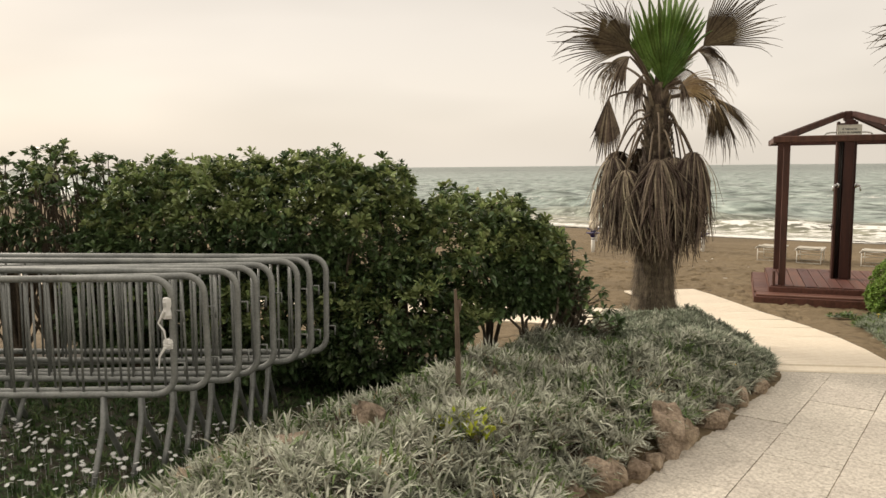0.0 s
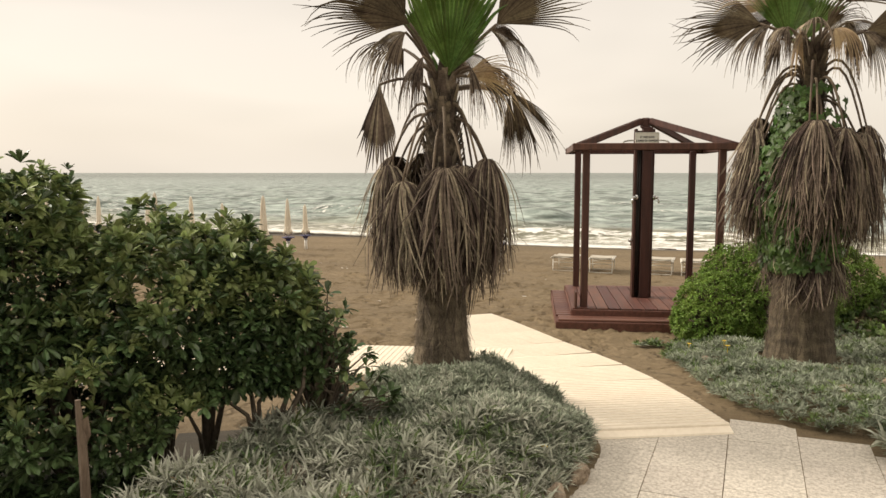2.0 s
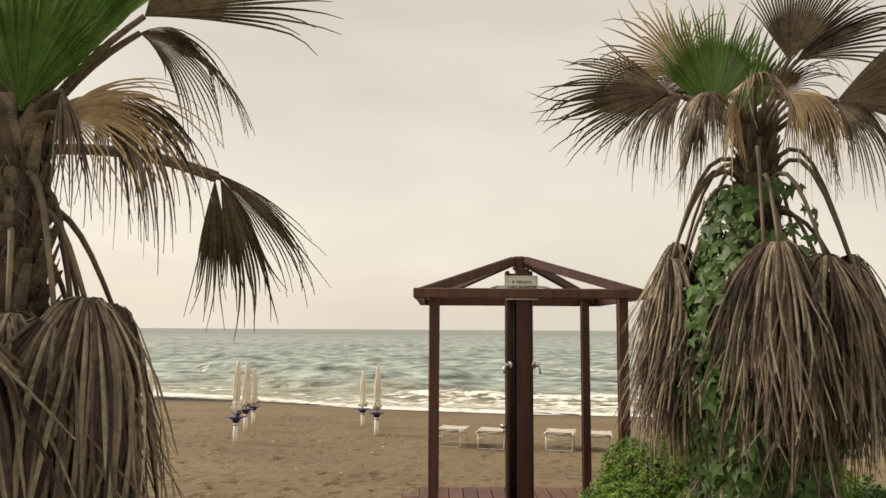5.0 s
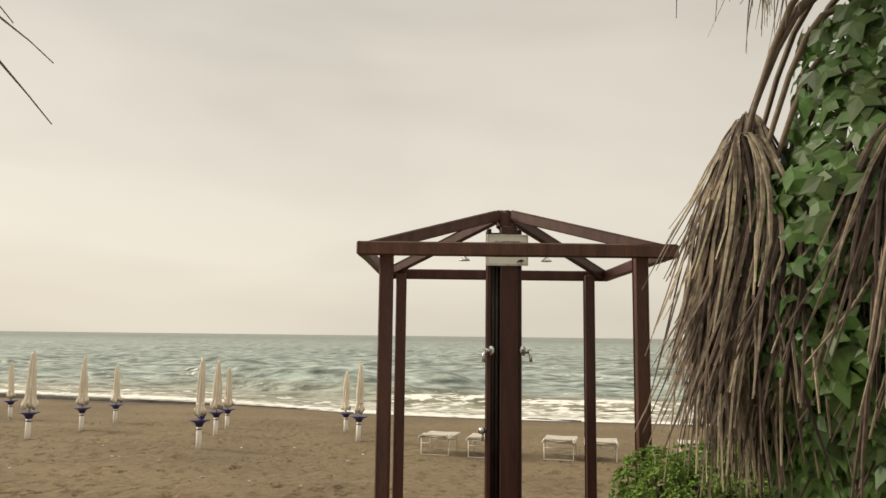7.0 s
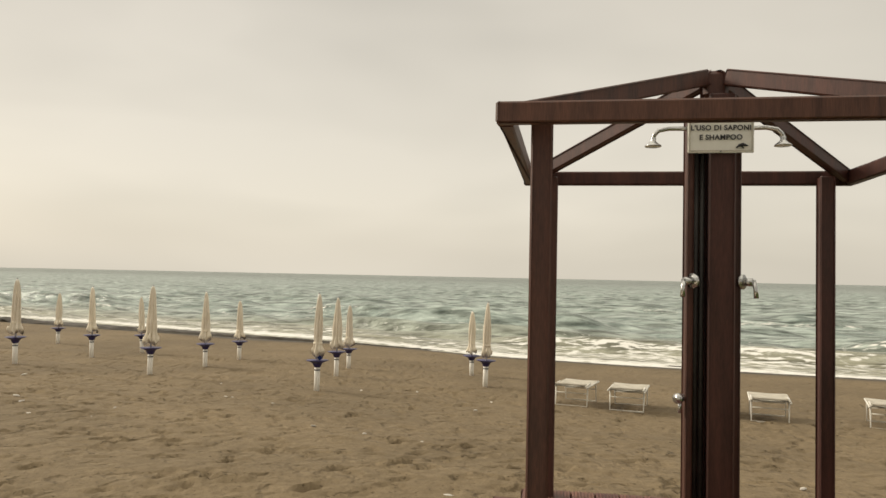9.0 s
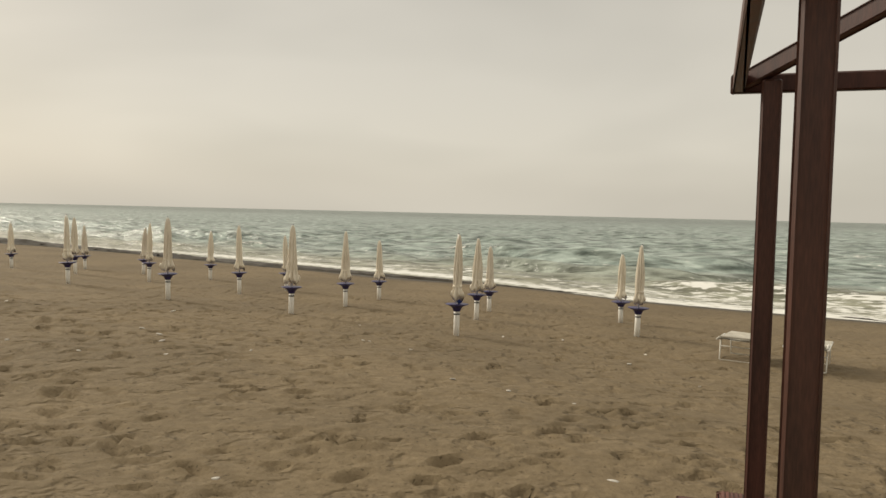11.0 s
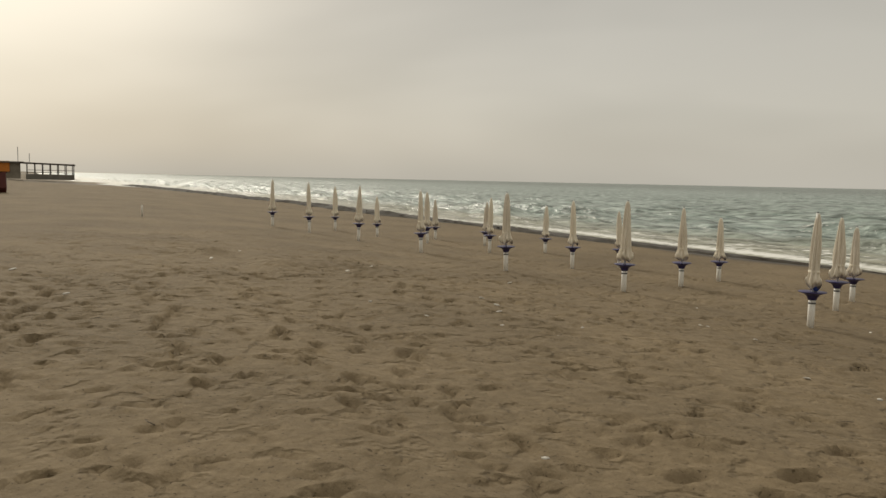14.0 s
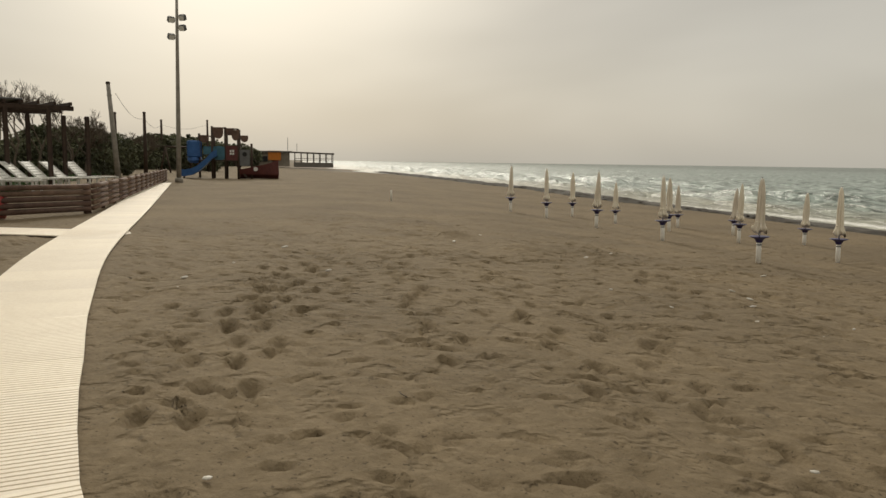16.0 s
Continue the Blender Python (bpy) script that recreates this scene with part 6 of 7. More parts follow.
# ---- crowd barriers ----
def make_barriers():
    t = thing("crowd_barrier", "grey galvanised steel crowd barrier stacked with others on the grass", "barrier", group="stacked crowd barriers")
    L, lo, hi, rad = 2.3, 0.45, 1.07, 0.10
    ring = []
    for cx, cz, a0 in ((L - rad, lo + rad, -90), (L - rad, hi - rad, 0), (rad, hi - rad, 90), (rad, lo + rad, 180)):
        for k in range(6):
            a = radians(a0 + 90 * k / 5)
            ring.append((-(L - (cx + rad * math.cos(a))), 0, cz + rad * math.sin(a)))
    part("frame", Shape().tube(ring, 0.0185, 10, True), M_STEEL, t, smooth=True)
    bar = Shape().tube([(0, 0, lo), (0, 0, hi)], 0.007, 6).data("bar", M_STEEL, True)
    for k in range(18):
        part("bar", bar, None, t, m=pose(-0.12 - k * 0.121, 0, 0))
    for x in (-0.38, -1.92):
        for sy in (-1, 1):
            part("leg", Shape().tube([(x, 0, lo), (x, sy * 0.02, lo - 0.17), (x + 0.01, sy * 0.15, 0.09), (x + 0.01, sy * 0.20, 0.0)], 0.016, 8), M_STEEL, t, smooth=True)
    for z in (0.62, 0.90):
        part("hook", Shape().tube([(0.0, 0, z), (0.055, 0, z), (0.055, 0, z - 0.06)], 0.006, 6), M_STEEL, t, smooth=True)
    rng = random.Random(5)
    for k in range(8):
        u = k / 7
        x, y = -1.40 + 0.62 * u ** 0.75 + rng.uniform(-0.02, 0.02), 3.02 + 0.93 * u
        m = pose(x, y, gg(x, y) - 0.01, rng.uniform(-2, 2) - 1.5, rng.uniform(-0.8, 0.8), 3.5 + rng.uniform(-1.5, 1.5))
        if k == 0:
            t.matrix_basis = m
        else:
            copy_thing(t, m)
    # torn white tape tied to the first frame
    tape = thing("barrier_tape", "torn white plastic tape knotted round the barrier's end", "tape", pose(-1.40, 3.02, gg(-1.40, 3.02) - 0.01))
    s = Shape()
    for z0, z1, w in ((0.86, 0.97, 0.024), (0.70, 0.75, 0.026)):
        s.lathe([(0.024, z0), (0.028, z0 + 0.02), (0.023, (z0 + z1) / 2), (0.029, z1 - 0.02), (0.024, z1)], 9, (-0.008, 0, 0), lambda a, z: 1 + 0.2 * math.sin(3 * a + 40 * z))
    s.tube([(-0.02, -0.025, 0.9), (-0.05, -0.03, 0.84), (-0.02, -0.03, 0.80), (-0.012, -0.028, 0.74)], [0.008, 0.005, 0.006, 0.004], 5)
    s.tube([(-0.02, -0.028, 0.71), (-0.05, -0.035, 0.66), (-0.055, -0.035, 0.60)], [0.009, 0.006, 0.003], 5)
    part("strip", s, M_TAPE, tape)


make_barriers()


def lay_out_garden(names):
    """Turns what was built on the garden's axes into its place."""
    for ob in scene.objects:
        if ob.parent is None and ob.name.split(".")[0] in names:
            ob.matrix_basis = GARDEN @ ob.matrix_basis


lay_out_garden(("palm_tree", "hedge", "shrub_branch", "bush", "ground_cover", "dry_litter", "lawn", "soil", "daisy_flowers", "flower", "small_plant", "wooden_stake", "rock", "crowd_barrier", "barrier_tape"))


# ---- closed beach umbrellas ----
def make_umbrellas():
    def build(seed, bag):
        r = random.Random(seed)
        t = thing("beach_umbrella", "closed cream beach umbrella on a white pole with a navy tray", "umbrella", group="closed beach umbrellas")
        part("pole", Shape().tube([(0, 0, -0.15), (0, 0, 0.54)], 0.052, 14).tube([(0, 0, 0.54), (0, 0, 1.78)], 0.019, 10), M_POLE, t, smooth=True)
        part("tray", Shape().lathe([(0.060, 0.43), (0.066, 0.445), (0.085, 0.49), (0.11, 0.515), (0.15, 0.532), (0.20, 0.55), (0.206, 0.557), (0.20, 0.562), (0.10, 0.555), (0.03, 0.555)], 24), M_NAVY, t, "navy plastic tray", True)
        part("clamp", Shape().lathe([(0.057, 0.37), (0.060, 0.375), (0.060, 0.39), (0.057, 0.395)], 14), M_GREYPANEL, t, smooth=True)
        ph, lean = r.uniform(0, 6), r.uniform(-0.04, 0.04)
        girth = r.uniform(0.86, 1.08)
        prof = [(0.108, 0.67), (0.102, 0.72), (0.090, 0.79), (0.080, 0.85), (0.078, 0.89), (0.081, 0.95), (0.080, 1.08), (0.075, 1.22), (0.067, 1.36), (0.057, 1.5), (0.046, 1.62), (0.035, 1.70), (0.024, 1.75), (0.012, 1.772)]

        def folds(a, z):
            low = max(0.0, 0.88 - z) / 0.19
            pleat = abs(math.sin(4 * a + ph + 0.5 * math.sin(3 * z + ph))) ** 0.7
            return girth * (0.60 + (0.58 + 0.16 * low) * pleat + 0.13 * math.sin(2 * a + 5 * z + ph) + 0.10 * low * math.sin(5 * a + 2 * ph))

        s = Shape().lathe(prof, 48, (0, 0, 0), folds)
        s.v = [(x + lean * (z - 0.8), y, z + ((0.045 * math.sin(8 * math.atan2(y, x) + ph) + 0.03 * math.sin(3 * math.atan2(y, x) + 2 * ph)) if z < 0.78 else 0)) for x, y, z in s.v]
        part("canopy", s, M_CANVAS, t, "furled cream canvas", True)
        part("tie", Shape().lathe([(0.078, 0.85), (0.084, 0.855), (0.084, 0.885), (0.078, 0.89)], 20), M_CANVAS, t, smooth=True)
        part("finial", Shape().lathe([(0.014, 1.765), (0.018, 1.775), (0.015, 1.79), (0.005, 1.80)], 10), M_GREYPANEL, t, smooth=True)
        if bag:
            part("pouch", Shape().lathe([(0.03, 0.56), (0.06, 0.59), (0.075, 0.63), (0.06, 0.69), (0.03, 0.725)], 14, (-0.03, -0.03, 0), lambda a, z: 1 + 0.15 * math.sin(5 * a + 20 * z)), M_BLUEBAG, t, "small blue cloth pouch", True)
        return t

    spots = [(-14.63, 31.29), (-12.34, 30.4), (-13.52, 33.94), (-9.49, 29.03), (-10.93, 32.82), (-6.18, 26.91), (-8.35, 31.85), (-8.98, 33.86), (-6.52, 32.72), (-5.4, 30.27), (-2.69, 24.24), (-3.86, 31.25), (-1.95, 27.4), (-0.99, 28.79), (0.33, 22.6), (1.1, 25.16),
             (1.74, 27.0), (3.57, 20.8), (4.07, 23.6), (4.45, 25.2), (7.3, 24.24), (7.06, 21.98)]
    kinds = {}
    rng = random.Random(12)
    for k, (x, y) in enumerate(spots):
        key = 9 if k == 17 else k % 4
        m = pose(x, y, gz(x, y), rng.uniform(-1.5, 1.5), rng.uniform(-1.5, 1.5), rng.uniform(0, 360))
        low = 0.86 if k in (2, 4, 7, 8, 11, 13, 16, 19, 20) else rng.uniform(0.97, 1.02)  # the row by the water stands deeper
        m = m @ Matrix.Diagonal((1, 1, 1.0 if key not in kinds else low, 1))
        if key not in kinds:
            kinds[key] = build(70 + key, key == 9)
            kinds[key].matrix_basis = m
        else:
            copy_thing(kinds[key], m)


make_umbrellas()


# ---- sun loungers ----
def make_loungers():
    t = thing("sun_lounger", "low folded sun lounger with white frame and bleached cloth", "sun lounger", group="sun loungers on the sand")
    for sx in (-1, 1):
        part("side_rail", Shape().tube([(sx * 0.29, -0.92, 0.36), (sx * 0.29, -0.5, 0.365), (sx * 0.29, 0.9, 0.365)], 0.016, 8), M_TUBE, t, smooth=True)
        part("folded_back", Shape().tube([(sx * 0.27, -0.9, 0.385), (sx * 0.27, -0.2, 0.40)], 0.013, 8), M_TUBE, t, smooth=True)
    for y, tilt in ((-0.62, 0.10), (0.60, -0.10)):
        s = Shape().tube([(-0.27, y, 0.36), (-0.27, y - tilt, 0.015), (0.27, y - tilt, 0.015), (0.27, y, 0.36)], 0.014, 8)
        s.tube([(-0.27, y - tilt * 0.35, 0.24), (0.27, y - tilt * 0.35, 0.24)], 0.009, 6)
        part("leg_frame", s, M_TUBE, t, smooth=True)
    n = 14
    s = Shape()
    for k in range(n + 1):
        y = -0.92 + 1.82 * k / n
        sag = 0.022 * math.sin(math.pi * k / n)
        s.v += [(-0.29, y, 0.382), (0, y, 0.372 - sag), (0.29, y, 0.382), (-0.29, y, 0.374), (0, y, 0.364 - sag), (0.29, y, 0.374)]
    for k in range(n):
        b = 6 * k
        s.f += [(b, b + 1, b + 7, b + 6), (b + 1, b + 2, b + 8, b + 7), (b + 4, b + 3, b + 9, b + 10), (b + 5, b + 4, b + 10, b + 11)]
    part("cloth", s, M_LOUNGE, t, "sun-bleached grey-beige cloth", True)
    part("headrest", Shape().box((0, -0.80, 0.405), (0.52, 0.22, 0.03), bevel=0.01), M_LOUNGE, t)
    for o in t.children:  # folded to half its length
        o.data.transform(Matrix.Diagonal((1.06, 0.52, 1, 1)))
    for k, (x, y, a) in enumerate(((8.24, 19.85, -35), (9.02, 19.3, -31), (10.40, 18.7, -34), (11.0, 18.15, -31), (12.7, 17.45, -36))):
        m = pose(x, y, gz(x, y) - 0.01, 0, 0, a)
        if k == 0:
            t.matrix_basis = m
        else:
            copy_thing(t, m)


make_loungers()


# ---- small litter on the sand ----
def litter():
    r = random.Random(77)
    base = Shape()
    bits = []
    for k in range(3):
        s = Shape().lathe([(0.006, 0.0), (0.022, 0.004), (0.020, 0.010), (0.008, 0.014)], 8, wobble=lambda a, z: 1 + 0.3 * math.sin(2 * a + k))
        bits.append(s.data("shell", M_SHELL, True))
    for k in range(46):
        x, y = r.uniform(-8, 8), 9.5 + 12 * r.random() ** 1.3
        ob = new("shell", bits[k % 3])
        q = r.uniform(0.6, 1.6)
        ob.matrix_basis = pose(x, y, gz(x, y) + 0.004, r.uniform(-15, 15), r.uniform(-15, 15), r.uniform(0, 360)) @ Matrix.Diagonal((q * 1.4, q, q, 1))
        tagged(ob, "bit of broken white shell on the sand", "shell", "shells on the sand")
    twig = Shape().tube([(-0.09, 0, 0.006), (0, 0.012, 0.012), (0.08, -0.004, 0.006)], [0.006, 0.005, 0.003], 6).data("driftwood", M_TWIG, True)
    for k in range(40):
        x, y = r.uniform(-8, 8), 9.3 + 12 * r.random() ** 1.3
        ob = new("driftwood", twig)
        q = r.uniform(0.3, 1.1)
        ob.matrix_basis = pose(x, y, gz(x, y) + 0.002, 0, 0, r.uniform(0, 360)) @ Matrix.Diagonal((q, q, q, 1))
        tagged(ob, "dark stick of driftwood on the sand", "driftwood", "driftwood on the sand")
    post = Shape().tube([(0, 0, -0.05), (0, 0, 0.42)], 0.03, 10)
    ob = tagged(new("marker_post", post.data("marker_post", M_TUBE, True)), "short white marker post standing in the sand", "post")
    ob.matrix_basis = pose(-18.9, 29.0, gz(-18.9, 29.0))


litter()


# ---- along the shore to the left: garden, play ship, far building ----
def bearing(az, d):
    """A spot d metres from the end of the walkway's open view, az degrees east of the y axis."""
    a = radians(az)
    return 3.01 + d * math.sin(a), 7.9 + d * math.cos(a)


def at(az, d, turn=0.0, z=None):
    x, y = bearing(az, d)
    return pose(x, y, gz(x, y) if z is None else z, 0, 0, -az + turn)


def log_fence(pts, label, step=2.0):
    t = thing("log_fence", label, "fence")
    for (ax, ay), (bx, by) in zip(pts, pts[1:]):
        n = max(1, round(math.hypot(bx - ax, by - ay) / step))
        for k in range(n):
            p = Vector((ax + (bx - ax) * k / n, ay + (by - ay) * k / n, 0))
            q = Vector((ax + (bx - ax) * (k + 1) / n, ay + (by - ay) * (k + 1) / n, 0))
            for j in range(5):
                z = 0.15 + 0.145 * j
                part("log", Shape().tube([p + Vector((0, 0, gz(p.x, p.y) + z)), q + Vector((0, 0, gz(q.x, q.y) + z + 0.004))], 0.066, 8), M_LOG, t, smooth=True)
            part("post", Shape().tube([p + Vector((-0.10, -0.07, -0.05 + gz(p.x, p.y))), p + Vector((-0.10, -0.07, 0.80 + gz(p.x, p.y)))], 0.06, 8), M_LOG, t, smooth=True)


log_fence([(-17.3, 16.5), (-25.6, 21.6), (-42.6, 31.9)], "low fence of stacked brown logs beside the walkway", 2.2)
log_fence([(-17.15, 16.35), (-16.55, 13.9), (-15.5, 9.6)], "low fence of stacked brown logs turning inland", 2.2)


def make_lamp_post():
    t = thing("floodlight_pole", "tall grey pole with clustered floodlights beside the walkway", "lamp post", pose(-40.3, 31.5, gz(-40.3, 31.5), 0, 0, 52) @ pose(0, 0, 0, 0, 0.7, 0))
    part("pole", Shape().tube([(0, 0, -0.1), (0, 0, 4), (0, 0, 8), (0, 0, 11.9)], [0.15, 0.13, 0.10, 0.075], 14), M_CONCRETE, t, smooth=True)
    part("base", Shape().lathe([(0.24, 0), (0.24, 0.25), (0.17, 0.3)], 14), M_CONCRETE, t, smooth=True)
    for sx, z in ((-0.33, 9.75), (0.33, 9.9), (-0.33, 8.75), (0.33, 9.3)):
        lamp = part("floodlight", Shape().box((0, 0, 0), (0.42, 0.28, 0.36), bevel=0.05), M_GREYPANEL, t, "grey floodlight housing", m=pose(sx, -0.05, z, 25, 0, -25 if sx > 0 else 25))
        part("lens", Shape().box((0, -0.15, 0), (0.34, 0.02, 0.28), bevel=0.008), M_WHITE, lamp)
        part("bracket", Shape().tube([(sx * 0.3, 0, z - 0.05), (sx, 0, z - 0.1)], 0.025, 6), M_STEEL, t)
    part("camera_dome", Shape().lathe([(0.10, 11.35), (0.14, 11.45), (0.12, 11.6), (0.05, 11.65)], 12, (0.14, 0, 0)), M_DARK, t, smooth=True)
    part("spike", Shape().tube([(0, 0, 11.9), (-0.02, 0, 12.3)], 0.02, 6), M_STEEL, t)


make_lamp_post()


def make_play_ship():
    t = thing("play_ship", "wooden pirate-ship climbing frame with blue slide and maroon hull", "playground", pose(-47.6, 39.9, gz(-47.6, 39.9), 0, 0, 52.3))
    # hull: a row of ribs skinned over, bow raised
    s = Shape()
    n = 12
    for k in range(n + 1):
        u = k / n
        x = 0.55 + 2.85 * u
        half = 0.75 * (1 - 0.75 * max(0, u - 0.55) ** 1.4 * 2)
        top = 0.72 + 0.06 * math.sin(u * 5) + 0.85 * u ** 1.8 * (1 if u < 0.94 else 0.92)
        s.v += [(x, -half, top), (x + 0.04, -half * 0.82, 0.35), (x, 0, 0.02), (x + 0.04, half * 0.82, 0.35), (x, half, top), (x, half - 0.06, top), (x, 0, 0.4), (x, -half + 0.06, top)]
    for k in range(n):
        b = 8 * k
        s.f += [(b + j, b + (j + 1) % 8, b + 8 + (j + 1) % 8, b + 8 + j) for j in range(8)]
    s.f += [tuple(range(7, -1, -1)), tuple(range(8 * n, 8 * n + 8))]
    part("hull", s, M_MAROON, t, "maroon ship hull")
    part("porthole", Shape().tube([(1.75, -0.80, 0.75), (1.75, -0.72, 0.75)], 0.16, 14), M_WHITE, t)
    for x, y, h in ((-1.4, -0.6, 3.9), (-0.45, -0.6, 3.85), (0.48, -0.6, 3.75), (1.45, -0.5, 2.65), (-2.35, -0.4, 3.35), (-1.4, 0.6, 3.8), (-0.45, 0.6, 3.8), (0.48, 0.6, 3.7)):
        part("post", Shape().tube([(x, y, 0), (x, y, h)], 0.085, 10), M_DARKWOOD, t, smooth=True)
    for z, x0, x1 in ((3.78, -1.4, -0.45), (3.72, -0.45, 0.48), (3.15, -2.35, -1.4)):
        part("rail", Shape().tube([(x0, -0.6, z), (x1, -0.6, z)], 0.05, 8), M_DARKWOOD, t, smooth=True)

    def shield(x, z, w, h, y=-0.72):
        pts = [(x - w / 2, y, z + h / 2), (x + w / 2, y, z + h / 2)] + [(x + w / 2 * math.cos(a), y, z - h / 2 + h * 0.5 + h * 0.5 * math.sin(a)) for a in [-math.pi * k / 8 for k in range(9)]]
        m = len(pts)
        back = [(p[0], p[1] + 0.06, p[2]) for p in pts]
        sh = Shape().add(pts + back, [tuple(range(m - 1, -1, -1)), tuple(range(m, 2 * m))] + [(i, (i + 1) % m, (i + 1) % m + m, i + m) for i in range(m)])
        part("shield", sh, M_LOG, t, "brown rounded shield")

    for x, z, w, h in ((-0.95, 3.4, 0.75, 0.85), (-0.1, 3.5, 0.6, 0.55), (0.3, 3.25, 0.55, 0.8), (0.95, 3.0, 0.55, 0.5), (-1.95, 2.95, 0.65, 0.55)):
        shield(x, z, w, h)
    part("platform", Shape().box((-0.9, 0, 1.35), (2.9, 1.4, 0.1), bevel=0.02), M_DARKWOOD, t)
    part("cabin_panel", Shape().box((0.02, -0.66, 1.9), (0.85, 0.06, 1.15), bevel=0.02), M_MAROON, t)
    for x in (-0.09, 0.09):
        for z in (1.88, 2.08):
            part("window_pane", Shape().box((x + 0.03, -0.70, z), (0.13, 0.03, 0.15), bevel=0.005), M_WHITE, t)
    part("side_panel", Shape().box((0.95, -0.62, 1.6), (0.75, 0.05, 1.2), bevel=0.02), M_GREYPANEL, t)
    part("round_hole", Shape().tube([(0.95, -0.66, 1.85), (0.95, -0.63, 1.85)], 0.17, 14), M_DARK, t)
    part("upper_panel", Shape().box((-1.25, -0.62, 2.1), (1.6, 0.06, 0.6), bevel=0.03), M_TEAL, t)
    part("arched_panel", Shape().tube([(-0.9, -0.66, 1.9), (-0.9, -0.58, 1.9)], 0.55, 20), M_TEAL, t)
    part("tower_box", Shape().box((-2.75, -0.1, 2.2), (0.95, 1.1, 1.25), bevel=0.08), M_BLUE, t, "blue plastic tower")
    part("tower_foot", Shape().lathe([(0.35, 1.15), (0.55, 1.35), (0.5, 1.6)], 14, (-2.75, -0.1, 0)), M_BLUE, t)
    # slide: a trough running down to the left
    s = Shape()
    path = [(-1.0, 1.75), (-1.3, 1.6), (-1.8, 1.05), (-2.3, 0.6), (-2.7, 0.36), (-3.2, 0.25), (-3.55, 0.25)]
    for x, z in path:
        d = 0.35 * (x + 1.0)
        s.v += [(x, y + d, z + h) for y, h in ((-1.25, 0.42), (-1.2, 0), (-0.4, 0), (-0.35, 0.42), (-0.30, 0.42), (-0.35, -0.06), (-1.25, -0.06), (-1.30, 0.42))]
    for k in range(len(path) - 1):
        b = 8 * k
        s.f += [(b + j, b + (j + 1) % 8, b + 8 + (j + 1) % 8, b + 8 + j) for j in range(8)]
    part("slide", s, M_BLUE, t, "blue plastic slide")
    for z0, z1, x0, x1 in ((1.35, 0.1, 0.1, 1.1),):
        part("brace", Shape().beam((x0, -0.6, z0), (x1, -0.6, z1), 0.08, 0.14), M_DARKWOOD, t)
    part("slide_foot", Shape().tube([(-3.3, -1.6, 0), (-3.3, -1.6, 0.3)], 0.06, 8), M_DARKWOOD, t)


make_play_ship()


def make_swing():
    t = thing("swing_frame", "dark wooden swing frame on the sand", "swing", at(-61.3, 66, 30))
    for x in (-1.3, 1.3):
        for sy in (-1, 1):
            part("leg", Shape().tube([(x, sy * 0.9, 0), (x, 0, 2.4)], 0.07, 8), M_DARKWOOD, t, smooth=True)
    part("crossbar", Shape().tube([(-1.5, 0, 2.4), (1.5, 0, 2.4)], 0.07, 8), M_DARKWOOD, t, smooth=True)


make_swing()


def make_beach_bar():
    t = thing("beach_bar", "low flat-roofed beach building with an open timber terrace", "building", at(-54.1, 180))
    part("wall", Shape().box((-4.0, 2, 1.6), (11, 5, 3.2), bevel=0.03), M_PLASTER, t)
    part("roof", Shape().box((-4.0, 2, 3.4), (12.2, 6.2, 0.3), bevel=0.04), M_ROOF, t, "grey flat roof")
    part("awning", Shape().box((-1.9, -0.7, 2.5), (2.9, 0.15, 2.2), bevel=0.03), M_ORANGE, t, "orange canvas screen")
    for x, w in ((-7.2, 1.6), (-4.6, 2.2), (-1.8, 1.6)):
        part("window", Shape().box((x, -0.56, 1.7), (w, 0.14, 1.2), bevel=0.02), M_DARK, t)
    part("terrace_floor", Shape().box((7.0, 1.0, 0.45), (9.0, 5.0, 1.1), bevel=0.03), M_ROOF, t)
    part("terrace_roof", Shape().box((6.4, 1.0, 3.35), (10.4, 5.2, 0.3), bevel=0.02, m=pose(0, 0, 0, 0, 1.6, 0)), M_DARKWOOD, t)
    for k in range(7):
        for y in (-1.3, 3.2):
            part("terrace_post", Shape().box((2.7 + 1.45 * k, y, 2.0), (0.16, 0.16, 2.5), bevel=0.01), M_DARKWOOD, t)
    for z in (1.35, 1.85):
        part("terrace_rail", Shape().box((7.0, -1.3, z), (8.8, 0.08, 0.1), bevel=0.01), M_DARKWOOD, t)
    for x, h in ((1.1, 6.6), (3.2, 5.3)):
        part("mast", Shape().tube([(x, 1.0, 3.5), (x, 1.0, h)], 0.06, 6), M_STEEL, t)


make_beach_bar()


def utility_pole(az, d, h, lean, label="leaning wooden utility pole"):
    t = thing("utility_pole", label, "pole", at(az, d) @ pose(0, 0, 0, 0, lean, 0), group="utility poles")
    part("shaft", Shape().tube([(0, 0, -0.2), (0, 0, h * 0.5), (0, 0, h)], [0.15, 0.13, 0.10], 10), M_CONCRETE if lean else M_DARKWOOD, t, smooth=True)
    part("cap", Shape().lathe([(0.11, h), (0.13, h + 0.05), (0.08, h + 0.12)], 8), M_DARKWOOD, t)
    part("insulator", Shape().tube([(-0.12, 0, h - 0.6), (0.12, 0, h - 0.6)], 0.04, 6), M_DARKWOOD, t)


utility_pole(-65.4, 45, 5.0, -4)
utility_pole(-63.6, 62, 4.4, 0, "upright dark wooden utility pole")
utility_pole(-62.5, 82, 4.8, 0, "upright dark wooden utility pole")
utility_pole(-59.4, 92, 5.8, 0, "upright dark wooden utility pole")
utility_pole(-65.5, 60, 4.2, 0, "short dark wooden utility pole")


